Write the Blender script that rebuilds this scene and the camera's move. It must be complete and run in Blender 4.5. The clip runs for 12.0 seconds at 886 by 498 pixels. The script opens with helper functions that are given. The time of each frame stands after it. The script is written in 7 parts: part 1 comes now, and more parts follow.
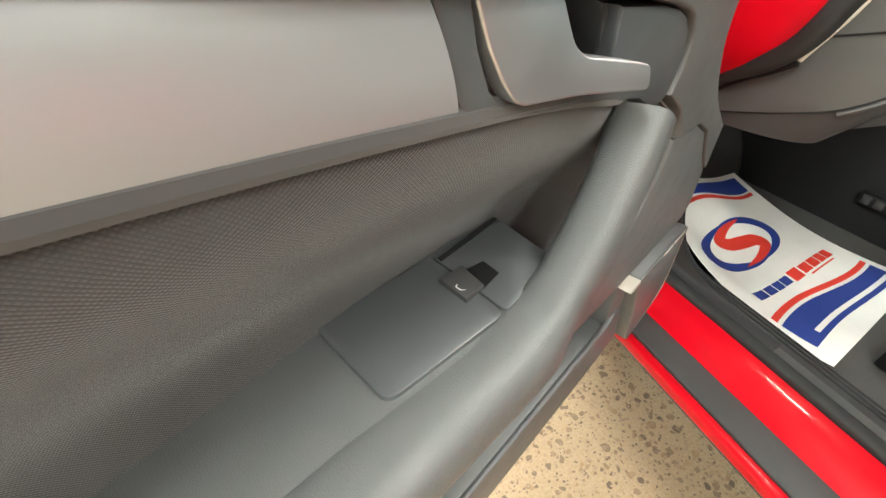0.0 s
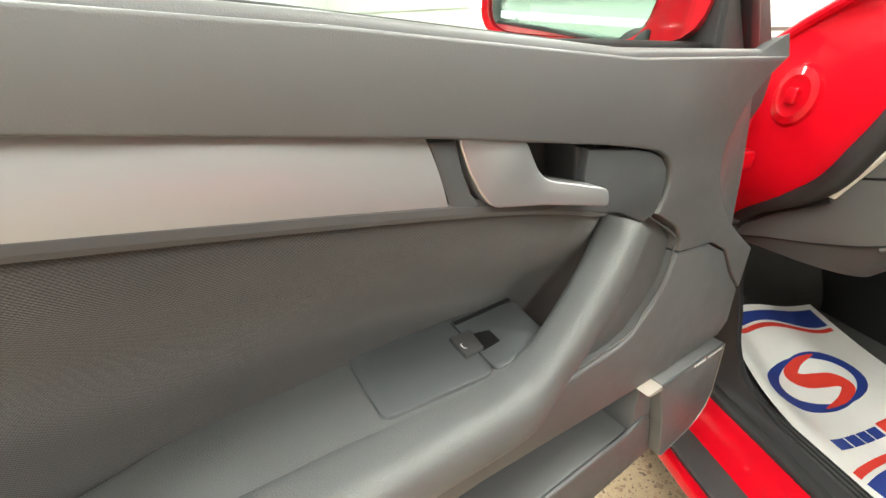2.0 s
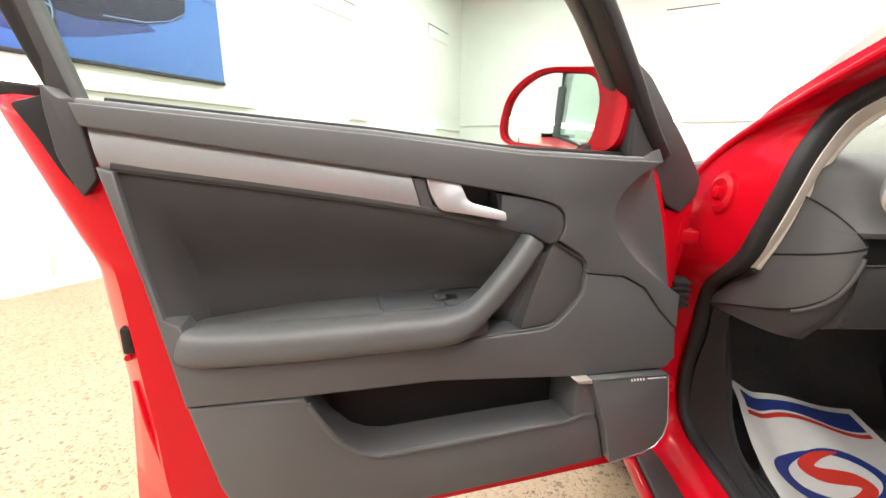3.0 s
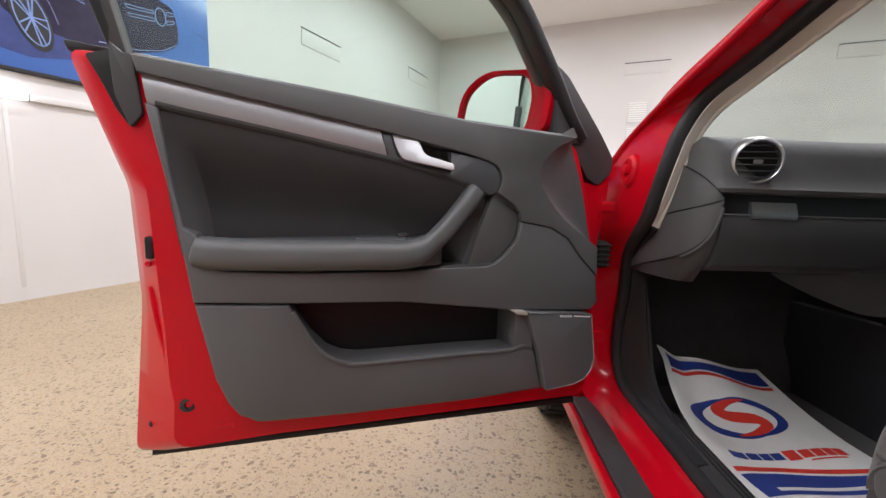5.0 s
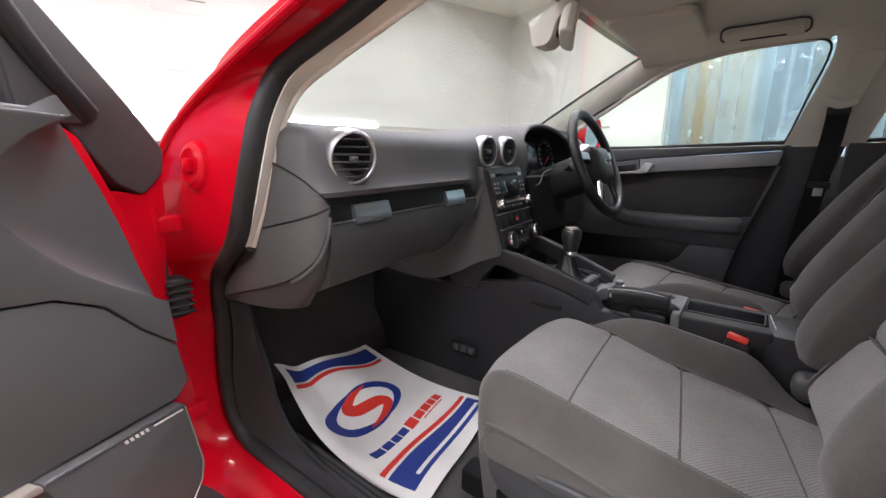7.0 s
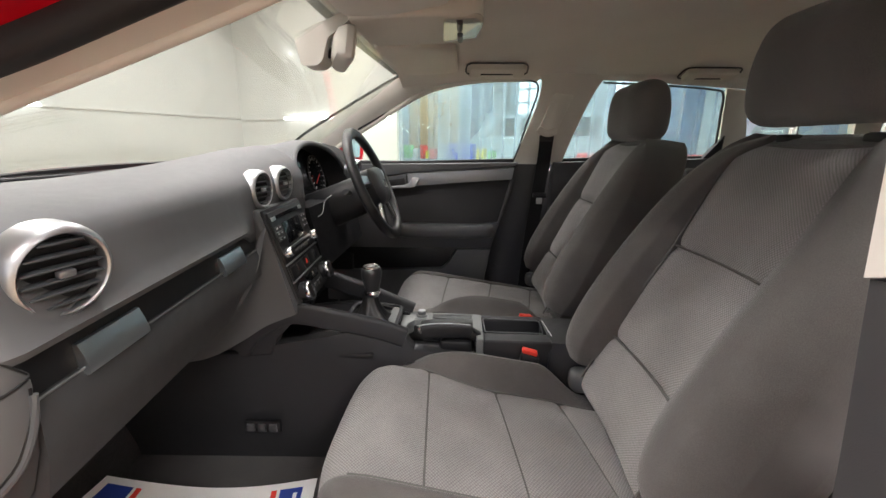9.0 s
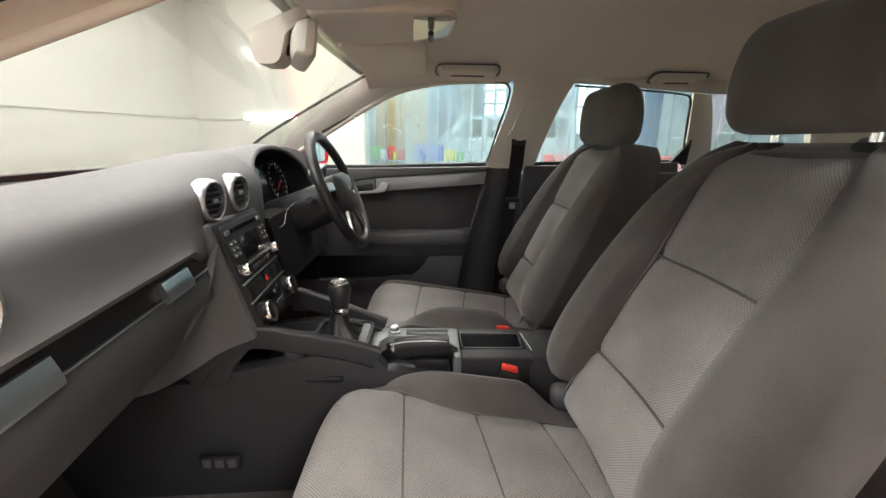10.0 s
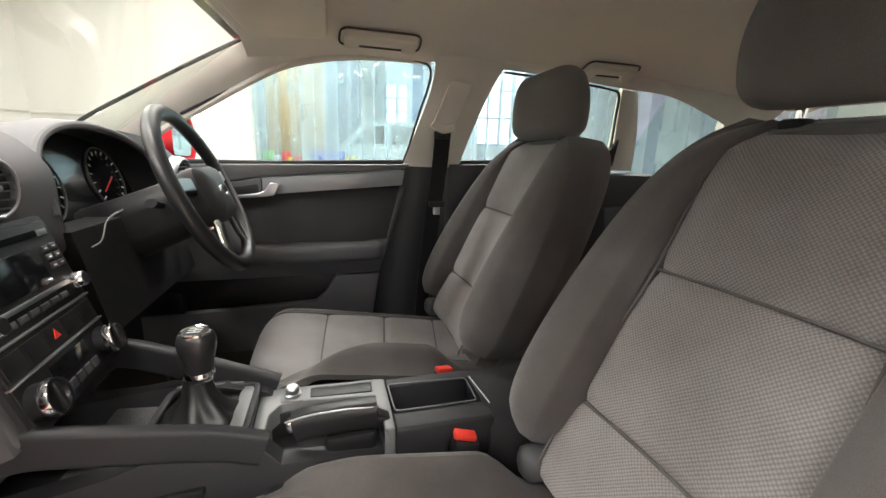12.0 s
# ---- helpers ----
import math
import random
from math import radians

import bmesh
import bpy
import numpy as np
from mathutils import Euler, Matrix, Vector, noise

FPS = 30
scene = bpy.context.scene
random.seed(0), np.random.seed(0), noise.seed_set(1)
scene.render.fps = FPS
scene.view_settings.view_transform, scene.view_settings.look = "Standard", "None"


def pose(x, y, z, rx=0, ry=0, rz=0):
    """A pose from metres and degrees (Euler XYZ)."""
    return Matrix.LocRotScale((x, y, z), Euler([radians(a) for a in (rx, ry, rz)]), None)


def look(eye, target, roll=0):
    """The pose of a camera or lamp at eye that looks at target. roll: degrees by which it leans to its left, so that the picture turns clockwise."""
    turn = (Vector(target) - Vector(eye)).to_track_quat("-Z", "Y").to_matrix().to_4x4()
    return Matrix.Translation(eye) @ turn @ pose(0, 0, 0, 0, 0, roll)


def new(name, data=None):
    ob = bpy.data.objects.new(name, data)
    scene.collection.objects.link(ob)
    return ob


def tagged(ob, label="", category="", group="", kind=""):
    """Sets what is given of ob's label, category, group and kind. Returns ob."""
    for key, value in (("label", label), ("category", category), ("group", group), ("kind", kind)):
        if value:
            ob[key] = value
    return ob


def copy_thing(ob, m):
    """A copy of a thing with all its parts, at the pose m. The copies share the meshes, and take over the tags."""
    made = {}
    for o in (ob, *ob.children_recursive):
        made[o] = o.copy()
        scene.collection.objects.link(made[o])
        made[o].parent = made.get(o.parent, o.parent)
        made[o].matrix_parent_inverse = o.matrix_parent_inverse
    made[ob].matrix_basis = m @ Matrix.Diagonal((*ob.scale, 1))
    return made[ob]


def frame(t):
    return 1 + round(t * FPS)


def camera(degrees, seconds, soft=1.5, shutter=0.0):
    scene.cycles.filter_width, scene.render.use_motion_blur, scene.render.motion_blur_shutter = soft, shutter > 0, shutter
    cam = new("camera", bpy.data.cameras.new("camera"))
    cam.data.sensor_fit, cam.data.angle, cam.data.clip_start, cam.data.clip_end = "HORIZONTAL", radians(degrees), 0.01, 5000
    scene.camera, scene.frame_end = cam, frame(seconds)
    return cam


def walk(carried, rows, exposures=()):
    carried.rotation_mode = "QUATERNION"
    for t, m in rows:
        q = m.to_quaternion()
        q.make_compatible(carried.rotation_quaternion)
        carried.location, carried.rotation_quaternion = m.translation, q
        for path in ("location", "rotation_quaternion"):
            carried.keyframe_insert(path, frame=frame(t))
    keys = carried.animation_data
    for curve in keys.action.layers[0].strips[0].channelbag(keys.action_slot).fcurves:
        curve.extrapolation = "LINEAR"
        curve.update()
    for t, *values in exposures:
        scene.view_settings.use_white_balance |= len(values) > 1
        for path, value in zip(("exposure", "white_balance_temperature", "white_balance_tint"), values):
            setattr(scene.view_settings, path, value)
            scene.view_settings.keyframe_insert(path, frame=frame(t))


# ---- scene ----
cam = camera(95.3, 12.0)
PATH = [
    (0, (-1.289, -0.061, 0.928), (-0.768, 1.347, -0.393), -3.5),
    (0.5, (-1.275, -0.045, 0.923), (-0.75, 1.298, -0.463), -4.5),
    (1, (-1.274, -0.047, 0.924), (-0.763, 1.341, -0.423), -4.5),
    (1.5, (-1.278, -0.059, 0.932), (-0.825, 1.49, -0.248), -3.6),
    (2, (-1.272, -0.139, 0.951), (-0.984, 1.618, 0.039), -2.3),
    (2.5, (-1.203, -0.267, 0.952), (-1.181, 1.625, 0.306), -0.8),
    (2.7, (-1.179, -0.341, 0.952), (-1.285, 1.574, 0.385), -0.2),
    (4.3, (-1.104, -0.613, 0.817), (-1.433, 1.341, 0.547), 2.0),
    (4.5, (-1.101, -0.611, 0.816), (-1.396, 1.349, 0.55), 2.1),
    (5, (-1.104, -0.608, 0.816), (-1.21, 1.37, 0.54), 1.9),
    (5.5, (-1.095, -0.569, 0.817), (-0.858, 1.394, 0.52), 1.1),
    (6, (-1.045, -0.499, 0.836), (-0.36, 1.351, 0.506), 0.2),
    (6.5, (-1.009, -0.426, 0.866), (0.157, 1.154, 0.485), -0.1),
    (7, (-1.003, -0.333, 0.893), (0.545, 0.851, 0.443), 0.3),
    (7.5, (-0.964, -0.265, 0.901), (0.825, 0.501, 0.438), -0.3),
    (7.7, (-0.954, -0.246, 0.92), (0.886, 0.364, 0.425), 0.2),
    (9.3, (-0.893, -0.187, 1.007), (1.043, -0.143, 0.507), 0.4),
    (9.5, (-0.88, -0.185, 1.01), (1.056, -0.166, 0.51), 0.4),
    (10, (-0.849, -0.179, 1.011), (1.085, -0.245, 0.506), 0.7),
    (10.5, (-0.798, -0.178, 1.006), (1.135, -0.313, 0.509), 0.9),
    (11, (-0.739, -0.166, 0.996), (1.187, -0.391, 0.506), 1.2),
    (11.5, (-0.681, -0.154, 0.99), (1.23, -0.504, 0.514), 1.6),
    (12, (-0.591, -0.165, 0.961), (1.284, -0.695, 0.512), 1.9),
]
walk(cam, [(t, look(eye, target, roll)) for t, eye, target, roll in PATH],
     exposures=[(0, 1.10, 6450, -1), (1.5, 1.14, 6450, -2), (2.5, 1.12, 6450, 2), (3.4, 0.35, 6300, 11), (4.3, -0.25, 6100, 12), (5.5, 0.0, 5950, 13), (6.3, 0.34, 6000, 14), (7, 0.52, 6000, 16), (7.7, 0.72, 6050, 18), (8.6, 0.68, 6200, 15), (9.5, 0.78, 6500, 11), (12, 1.10, 6500, 11)])


# ---------- light and exposure ----------
world = bpy.data.worlds.new("world")
scene.world = world
world.use_nodes = True
world.node_tree.nodes["Background"].inputs[0].default_value = (0.9, 0.95, 1.0, 1)
world.node_tree.nodes["Background"].inputs[1].default_value = 0.3


# ---------- materials ----------
def nodes_of(name):
    m = bpy.data.materials.new(name)
    m.use_nodes = True
    t = m.node_tree
    return m, t.nodes, t.links, t.nodes["Principled BSDF"]


def mix_color(N, L, fac, a, b):
    n = N.new("ShaderNodeMix")
    n.data_type = "RGBA"
    if fac is not None:
        if isinstance(fac, float):
            n.inputs[0].default_value = fac
        else:
            L.new(fac, n.inputs[0])
    for s, v in ((6, a), (7, b)):
        if isinstance(v, tuple):
            n.inputs[s].default_value = (*v, 1)
        else:
            L.new(v, n.inputs[s])
    return n.outputs[2]


def ramp(N, L, src, lo, hi):
    n = N.new("ShaderNodeMapRange")
    n.inputs[1].default_value, n.inputs[2].default_value = lo, hi
    L.new(src, n.inputs[0])
    return n.outputs[0]


def coords(N, L):
    return N.new("ShaderNodeTexCoord").outputs["Object"]


def noise_tex(N, L, vec, scale, detail=3.0, rough=0.5):
    n = N.new("ShaderNodeTexNoise")
    n.inputs["Scale"].default_value, n.inputs["Detail"].default_value, n.inputs["Roughness"].default_value = scale, detail, rough
    L.new(vec, n.inputs["Vector"])
    return n.outputs["Fac"]


def bump(N, L, b, height, strength, dist):
    n = N.new("ShaderNodeBump")
    n.inputs["Strength"].default_value, n.inputs["Distance"].default_value = strength, dist
    L.new(height, n.inputs["Height"])
    L.new(n.outputs[0], b.inputs["Normal"])


def plastic(name, col, rough=0.5, grain=900.0, gs=0.25, var=0.12, spec=0.4, depth=0.0006):
    """Grained moulded plastic: fine leather grain, faint dust and handling marks."""
    m, N, L, b = nodes_of(name)
    v = coords(N, L)
    big = noise_tex(N, L, v, 5.0, 4.0)
    fine = noise_tex(N, L, v, 60.0, 3.0)
    c = mix_color(N, L, ramp(N, L, big, 0.1, 0.9), tuple(x * (1 - var) for x in col), tuple(x * (1 + var) for x in col))
    L.new(c, b.inputs["Base Color"])
    r = N.new("ShaderNodeMapRange")
    r.inputs[1].default_value, r.inputs[2].default_value, r.inputs[3].default_value, r.inputs[4].default_value = 0.1, 0.9, rough - (0.05 if gs > 0 else 0.015), rough + (0.07 if gs > 0 else 0.02)
    L.new(fine, r.inputs[0])
    L.new(r.outputs[0], b.inputs["Roughness"])
    b.inputs["Specular IOR Level"].default_value = spec
    if gs > 0:
        vo = N.new("ShaderNodeTexVoronoi")
        vo.feature = "DISTANCE_TO_EDGE"
        vo.inputs["Scale"].default_value = grain
        L.new(v, vo.inputs["Vector"])
        bump(N, L, b, vo.outputs["Distance"], gs, depth)
    return m


def fabric(name, col, pitch=330.0, contrast=0.5, strength=0.6, uv=False, sheen=0.25, wear=0.15):
    """Woven cloth: a grid of small threads with lint and soft wear."""
    m, N, L, b = nodes_of(name)
    v = coords(N, L)
    vo = N.new("ShaderNodeTexVoronoi")
    vo.feature = "F1"
    vo.inputs["Scale"].default_value, vo.inputs["Randomness"].default_value = pitch, 0.12
    if uv:
        vo.voronoi_dimensions = "2D"
        mp = N.new("ShaderNodeMapping")
        mp.inputs["Rotation"].default_value = (0, 0, radians(45))
        L.new(N.new("ShaderNodeTexCoord").outputs["UV"], mp.inputs["Vector"])
        L.new(mp.outputs[0], vo.inputs["Vector"])
    big = noise_tex(N, L, v, 9.0, 4.0)
    d = ramp(N, L, vo.outputs["Distance"], 0.15, 0.75) if uv else ramp(N, L, noise_tex(N, L, v, pitch, 2.0, 0.7), 0.25, 0.75)
    dark, light = tuple(x * (1 - contrast) for x in col), tuple(x * (1 + contrast * 0.5) for x in col)
    c = mix_color(N, L, d, light, dark)
    c2 = mix_color(N, L, ramp(N, L, big, 0.35, 0.7), (1 - wear, 1 - wear, 1 - wear), (1 + wear * 0.7, 1 + wear * 0.68, 1 + wear * 0.66))
    mul = N.new("ShaderNodeMix")
    mul.data_type, mul.blend_type = "RGBA", "MULTIPLY"
    mul.inputs[0].default_value = 1.0
    L.new(c, mul.inputs[6])
    L.new(c2, mul.inputs[7])
    L.new(mul.outputs[2], b.inputs["Base Color"])
    b.inputs["Roughness"].default_value = 0.95
    b.inputs["Specular IOR Level"].default_value = 0.15
    b.inputs["Sheen Weight"].default_value = sheen
    inv = N.new("ShaderNodeMath")
    inv.operation = "SUBTRACT"
    inv.inputs[0].default_value = 1.0
    L.new(d, inv.inputs[1])
    bump(N, L, b, inv.outputs[0], strength, 0.0015)
    return m


def paint(name, col):
    m, N, L, b = nodes_of(name)
    v = coords(N, L)
    n = noise_tex(N, L, v, 3.0, 2.0)
    L.new(mix_color(N, L, n, tuple(x * 0.94 for x in col), tuple(min(1, x * 1.05) for x in col)), b.inputs["Base Color"])
    b.inputs["Roughness"].default_value = 0.28
    b.inputs["Specular IOR Level"].default_value = 0.1
    b.inputs["Coat Weight"].default_value = 0.4
    b.inputs["Coat Roughness"].default_value = 0.025
    peel = noise_tex(N, L, v, 260.0, 1.0)
    bump(N, L, b, peel, 0.03, 0.001)
    return m


def metal(name, col, rough, metallic=1.0):
    m, N, L, b = nodes_of(name)
    v = coords(N, L)
    n = noise_tex(N, L, v, 40.0, 3.0)
    r = N.new("ShaderNodeMapRange")
    r.inputs[3].default_value, r.inputs[4].default_value = rough * 0.96, rough * 1.05
    L.new(n, r.inputs[0])
    L.new(r.outputs[0], b.inputs["Roughness"])
    b.inputs["Base Color"].default_value = (*col, 1)
    b.inputs["Metallic"].default_value = metallic
    return m


def plain(name, col, rough=0.6, spec=0.4, var=0.08):
    m, N, L, b = nodes_of(name)
    v = coords(N, L)
    n = noise_tex(N, L, v, 14.0, 4.0)
    L.new(mix_color(N, L, ramp(N, L, n, 0.3, 0.7), tuple(x * (1 - var) for x in col), tuple(x * (1 + var) for x in col)), b.inputs["Base Color"])
    b.inputs["Roughness"].default_value = rough
    b.inputs["Specular IOR Level"].default_value = spec
    return m


def glow(name, col, strength):
    m, N, L, b = nodes_of(name)
    b.inputs["Base Color"].default_value = (*col, 1)
    b.inputs["Emission Color"].default_value = (*col, 1)
    b.inputs["Emission Strength"].default_value = strength
    return m


def glass(name, tint=(0.86, 0.95, 0.91), gloss=1.0):
    """Thin automotive glass: tinted see-through with a mirror gloss that grows at grazing angles."""
    m = bpy.data.materials.new(name)
    m.use_nodes = True
    N, L = m.node_tree.nodes, m.node_tree.links
    N.remove(N["Principled BSDF"])
    t, g, f, mx = N.new("ShaderNodeBsdfTransparent"), N.new("ShaderNodeBsdfGlossy"), N.new("ShaderNodeLayerWeight"), N.new("ShaderNodeMixShader")
    t.inputs[0].default_value = (*tint, 1)
    g.inputs["Roughness"].default_value = 0.02
    f.inputs["Blend"].default_value = 0.5
    p = N.new("ShaderNodeMath")
    p.operation = "POWER"
    p.inputs[1].default_value = 4.0
    L.new(f.outputs["Facing"], p.inputs[0])
    s = N.new("ShaderNodeMath")
    s.operation = "MULTIPLY_ADD"
    s.inputs[1].default_value, s.inputs[2].default_value = 0.55 * gloss, 0.025 * gloss
    L.new(p.outputs[0], s.inputs[0])
    L.new(s.outputs[0], mx.inputs[0])
    L.new(t.outputs[0], mx.inputs[1])
    L.new(g.outputs[0], mx.inputs[2])
    L.new(mx.outputs[0], N["Material Output"].inputs[0])
    return m


def terrazzo(name):
    """Ground concrete with exposed stone chips, brown, grey and dark."""
    m, N, L, b = nodes_of(name)
    v = coords(N, L)
    big = noise_tex(N, L, v, 1.3, 5.0, 0.6)
    fine = noise_tex(N, L, v, 180.0, 3.0)
    base = mix_color(N, L, ramp(N, L, big, 0.3, 0.7), (0.290, 0.212, 0.125), (0.365, 0.280, 0.175))
    base = mix_color(N, L, ramp(N, L, fine, 0.35, 0.75), base, (0.43, 0.345, 0.235))
    out = base
    warp = N.new("ShaderNodeTexNoise")
    warp.inputs["Scale"].default_value = 35.0
    L.new(v, warp.inputs["Vector"])
    add = N.new("ShaderNodeVectorMath")
    add.operation = "MULTIPLY_ADD"
    add.inputs[1].default_value = (0.018, 0.018, 0.018)
    L.new(warp.outputs["Color"], add.inputs[0])
    L.new(v, add.inputs[2])
    height = None
    for scale, thr, dark, light in ((34.0, 0.17, (0.15, 0.11, 0.08), (0.34, 0.24, 0.14)), (62.0, 0.23, (0.13, 0.10, 0.075), (0.36, 0.27, 0.17)), (135.0, 0.25, (0.14, 0.105, 0.08), (0.40, 0.31, 0.22))):
        vo = N.new("ShaderNodeTexVoronoi")
        vo.voronoi_dimensions = "2D"
        vo.inputs["Scale"].default_value = scale
        L.new(add.outputs[0], vo.inputs["Vector"])
        sep = N.new("ShaderNodeSeparateColor")
        L.new(vo.outputs["Color"], sep.inputs[0])
        size = N.new("ShaderNodeMath")
        size.operation = "MULTIPLY_ADD"
        size.inputs[1].default_value, size.inputs[2].default_value = thr * 3.4, -thr * 1.35
        L.new(sep.outputs[1], size.inputs[0])
        inside = N.new("ShaderNodeMath")
        inside.operation = "SUBTRACT"
        L.new(size.outputs[0], inside.inputs[0])
        L.new(vo.outputs["Distance"], inside.inputs[1])
        mask = ramp(N, L, inside.outputs[0], 0.0, 0.05)
        chip = mix_color(N, L, sep.outputs[0], dark, light)
        out = mix_color(N, L, mask, out, chip)
    L.new(out, b.inputs["Base Color"])
    b.inputs["Roughness"].default_value = 0.42
    b.inputs["Specular IOR Level"].default_value = 0.35
    bump(N, L, b, fine, 0.15, 0.001)
    return m


def wall_paint(name, col):
    m, N, L, b = nodes_of(name)
    v = coords(N, L)
    big, fine = noise_tex(N, L, v, 0.9, 4.0), noise_tex(N, L, v, 9.0, 3.0)
    L.new(mix_color(N, L, ramp(N, L, big, 0.3, 0.7), tuple(x * 0.95 for x in col), col), b.inputs["Base Color"])
    b.inputs["Roughness"].default_value = 0.55
    bump(N, L, b, fine, 0.04, 0.004)
    return m


M_WALL = wall_paint("white_wall_paint", (0.62, 0.607, 0.595))
M_CEIL = wall_paint("ceiling_paint", (0.80, 0.80, 0.79))
M_FLOOR = terrazzo("stone_chip_floor")
M_RED = paint("red_car_paint", (0.52, 0.002, 0.012))
M_PLATE = plastic("matte_grey_plate", (0.15, 0.155, 0.155), 0.42, 400, 0.0, spec=0.5)
M_TRIM = plastic("charcoal_trim", (0.090, 0.092, 0.095), 0.44, 900, 0.25, spec=0.5)
M_ARM = plastic("grained_armrest", (0.090, 0.094, 0.096), 0.42, 620, 0.35, spec=0.5, depth=0.0009)
M_TRIM_DARK = plastic("dark_trim", (0.050, 0.050, 0.052), 0.55, 700, 0.2)
M_SATIN = plastic("satin_charcoal", (0.070, 0.075, 0.080), 0.34, 400, 0.0, spec=0.5)
M_STRIP, N, L, b = nodes_of("grey_satin_strip")
b.inputs["Base Color"].default_value = (0.285, 0.292, 0.306, 1)
b.inputs["Roughness"].default_value = 0.34
b.inputs["Metallic"].default_value = 0.3
b.inputs["Specular IOR Level"].default_value = 0.7
bump(N, L, b, noise_tex(N, L, coords(N, L), 900.0, 2.0), 0.05, 0.0003)
M_CONSOLE = plastic("console_plastic", (0.026, 0.026, 0.028), 0.48, 700, 0.15, spec=0.28)
M_DASH = plastic("dash_skin", (0.100, 0.100, 0.102), 0.60, 900, 0.3, spec=0.35)
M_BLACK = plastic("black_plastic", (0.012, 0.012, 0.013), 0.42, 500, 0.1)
M_RUBBER = plastic("black_rubber", (0.020, 0.020, 0.021), 0.65, 300, 0.1)
M_SILVER = metal("satin_silver", (0.50, 0.51, 0.53), 0.36, 0.9)
M_PULL = metal("satin_pull_plate", (0.56, 0.60, 0.63), 0.30, 0.95)
M_CHROME = metal("chrome", (0.86, 0.86, 0.87), 0.1)
M_ALU = metal("brushed_grey_metal", (0.42, 0.43, 0.44), 0.38)
M_CLOTH = fabric("seat_cloth", (0.295, 0.282, 0.276), 265, 0.42, 0.8, True)
M_CLOTH_SIDE = fabric("seat_side_cloth", (0.128, 0.119, 0.114), 900, 0.25, 0.3)
M_DOOR_CLOTH = fabric("door_cloth", (0.050, 0.0485, 0.0495), 800, 0.22, 0.35, True, wear=0.10)
M_CARPET = fabric("carpet", (0.100, 0.096, 0.095), 500, 0.6, 0.8, sheen=0.1)
M_LINER = fabric("grey_headliner", (0.72, 0.69, 0.635), 900, 0.12, 0.15, wear=0.03)
M_PILLAR = plastic("beige_pillar_trim", (0.65, 0.615, 0.555), 0.6, 900, 0.15)
M_GLASS = glass("tinted_glass")
M_SCREEN = glass("windscreen_glass", (0.84, 0.885, 0.855), 1.3)
# dried streaks on the windscreen
N, L = M_SCREEN.node_tree.nodes, M_SCREEN.node_tree.links
film_mix, film_coat = N.new("ShaderNodeMixShader"), N.new("ShaderNodeBsdfDiffuse")
film_coat.inputs[0].default_value = (0.75, 0.80, 0.80, 1)
streak = N.new("ShaderNodeMapping")
streak.inputs["Scale"].default_value = (3.0, 9.0, 9.0)
streak.inputs["Rotation"].default_value = (0.0, 0.5, 0.6)
L.new(coords(N, L), streak.inputs["Vector"])
film_amount = N.new("ShaderNodeMath")
film_amount.operation = "MULTIPLY"
film_amount.inputs[1].default_value = 0.05
L.new(ramp(N, L, noise_tex(N, L, streak.outputs[0], 1.6, 6.0), 0.48, 0.85), film_amount.inputs[0])
L.new(film_amount.outputs[0], film_mix.inputs[0])
L.new(N["Material Output"].inputs[0].links[0].from_socket, film_mix.inputs[1])
L.new(film_coat.outputs[0], film_mix.inputs[2])
L.new(film_mix.outputs[0], N["Material Output"].inputs[0])
M_MIRROR = metal("mirror_silvering", (0.90, 0.95, 0.93), 0.01)
M_PAPER = plain("white_paper", (0.86, 0.85, 0.83), 0.6, 0.3, 0.04)
M_BLUE = plain("blue_ink", (0.025, 0.05, 0.26), 0.55, 0.3, 0.06)
M_INKRED = plain("red_ink", (0.72, 0.05, 0.035), 0.55, 0.3, 0.06)
M_DISPLAY = plain("dark_display", (0.008, 0.009, 0.010), 0.12, 0.6)
M_BUTTON = plain("button_grey", (0.06, 0.06, 0.062), 0.5)
M_WHITE = plain("white_mark", (0.7, 0.7, 0.7), 0.5)
M_BUCKLE = plain("red_button", (0.75, 0.05, 0.03), 0.4)
M_BELT = fabric("belt_webbing", (0.018, 0.018, 0.019), 700, 0.4, 0.4)
M_TYRE = plastic("tyre_rubber", (0.018, 0.018, 0.018), 0.75, 200, 0.2)
M_LAMP = glow("lamp_diffuser", (1.0, 0.98, 0.95), 7.0)
M_CEILLAMP = glow("ceiling_diffuser", (1.0, 0.97, 0.92), 9.0)


# ---------- shapes ----------
def thing(name, label, category, m=None, group="", kind=""):
    ob = new(name)
    if m is not None:
        ob.matrix_world = m
    return tagged(ob, label, category, group, kind)


def part(name, bm, material, parent=None, label="", sharp=35):
    bmesh.ops.recalc_face_normals(bm, faces=bm.faces)
    me = bpy.data.meshes.new(name)
    bm.to_mesh(me)
    bm.free()
    me.materials.append(material)
    for p in me.polygons:
        p.use_smooth = True
    me.set_sharp_from_angle(angle=radians(sharp))
    ob = new(name, me)
    if parent is not None:
        ob.parent = parent
    if label:
        ob["label"] = label
    return ob


def structure(name, bm, material, label, category):
    return tagged(part(name, bm, material), label, category, kind="structure")


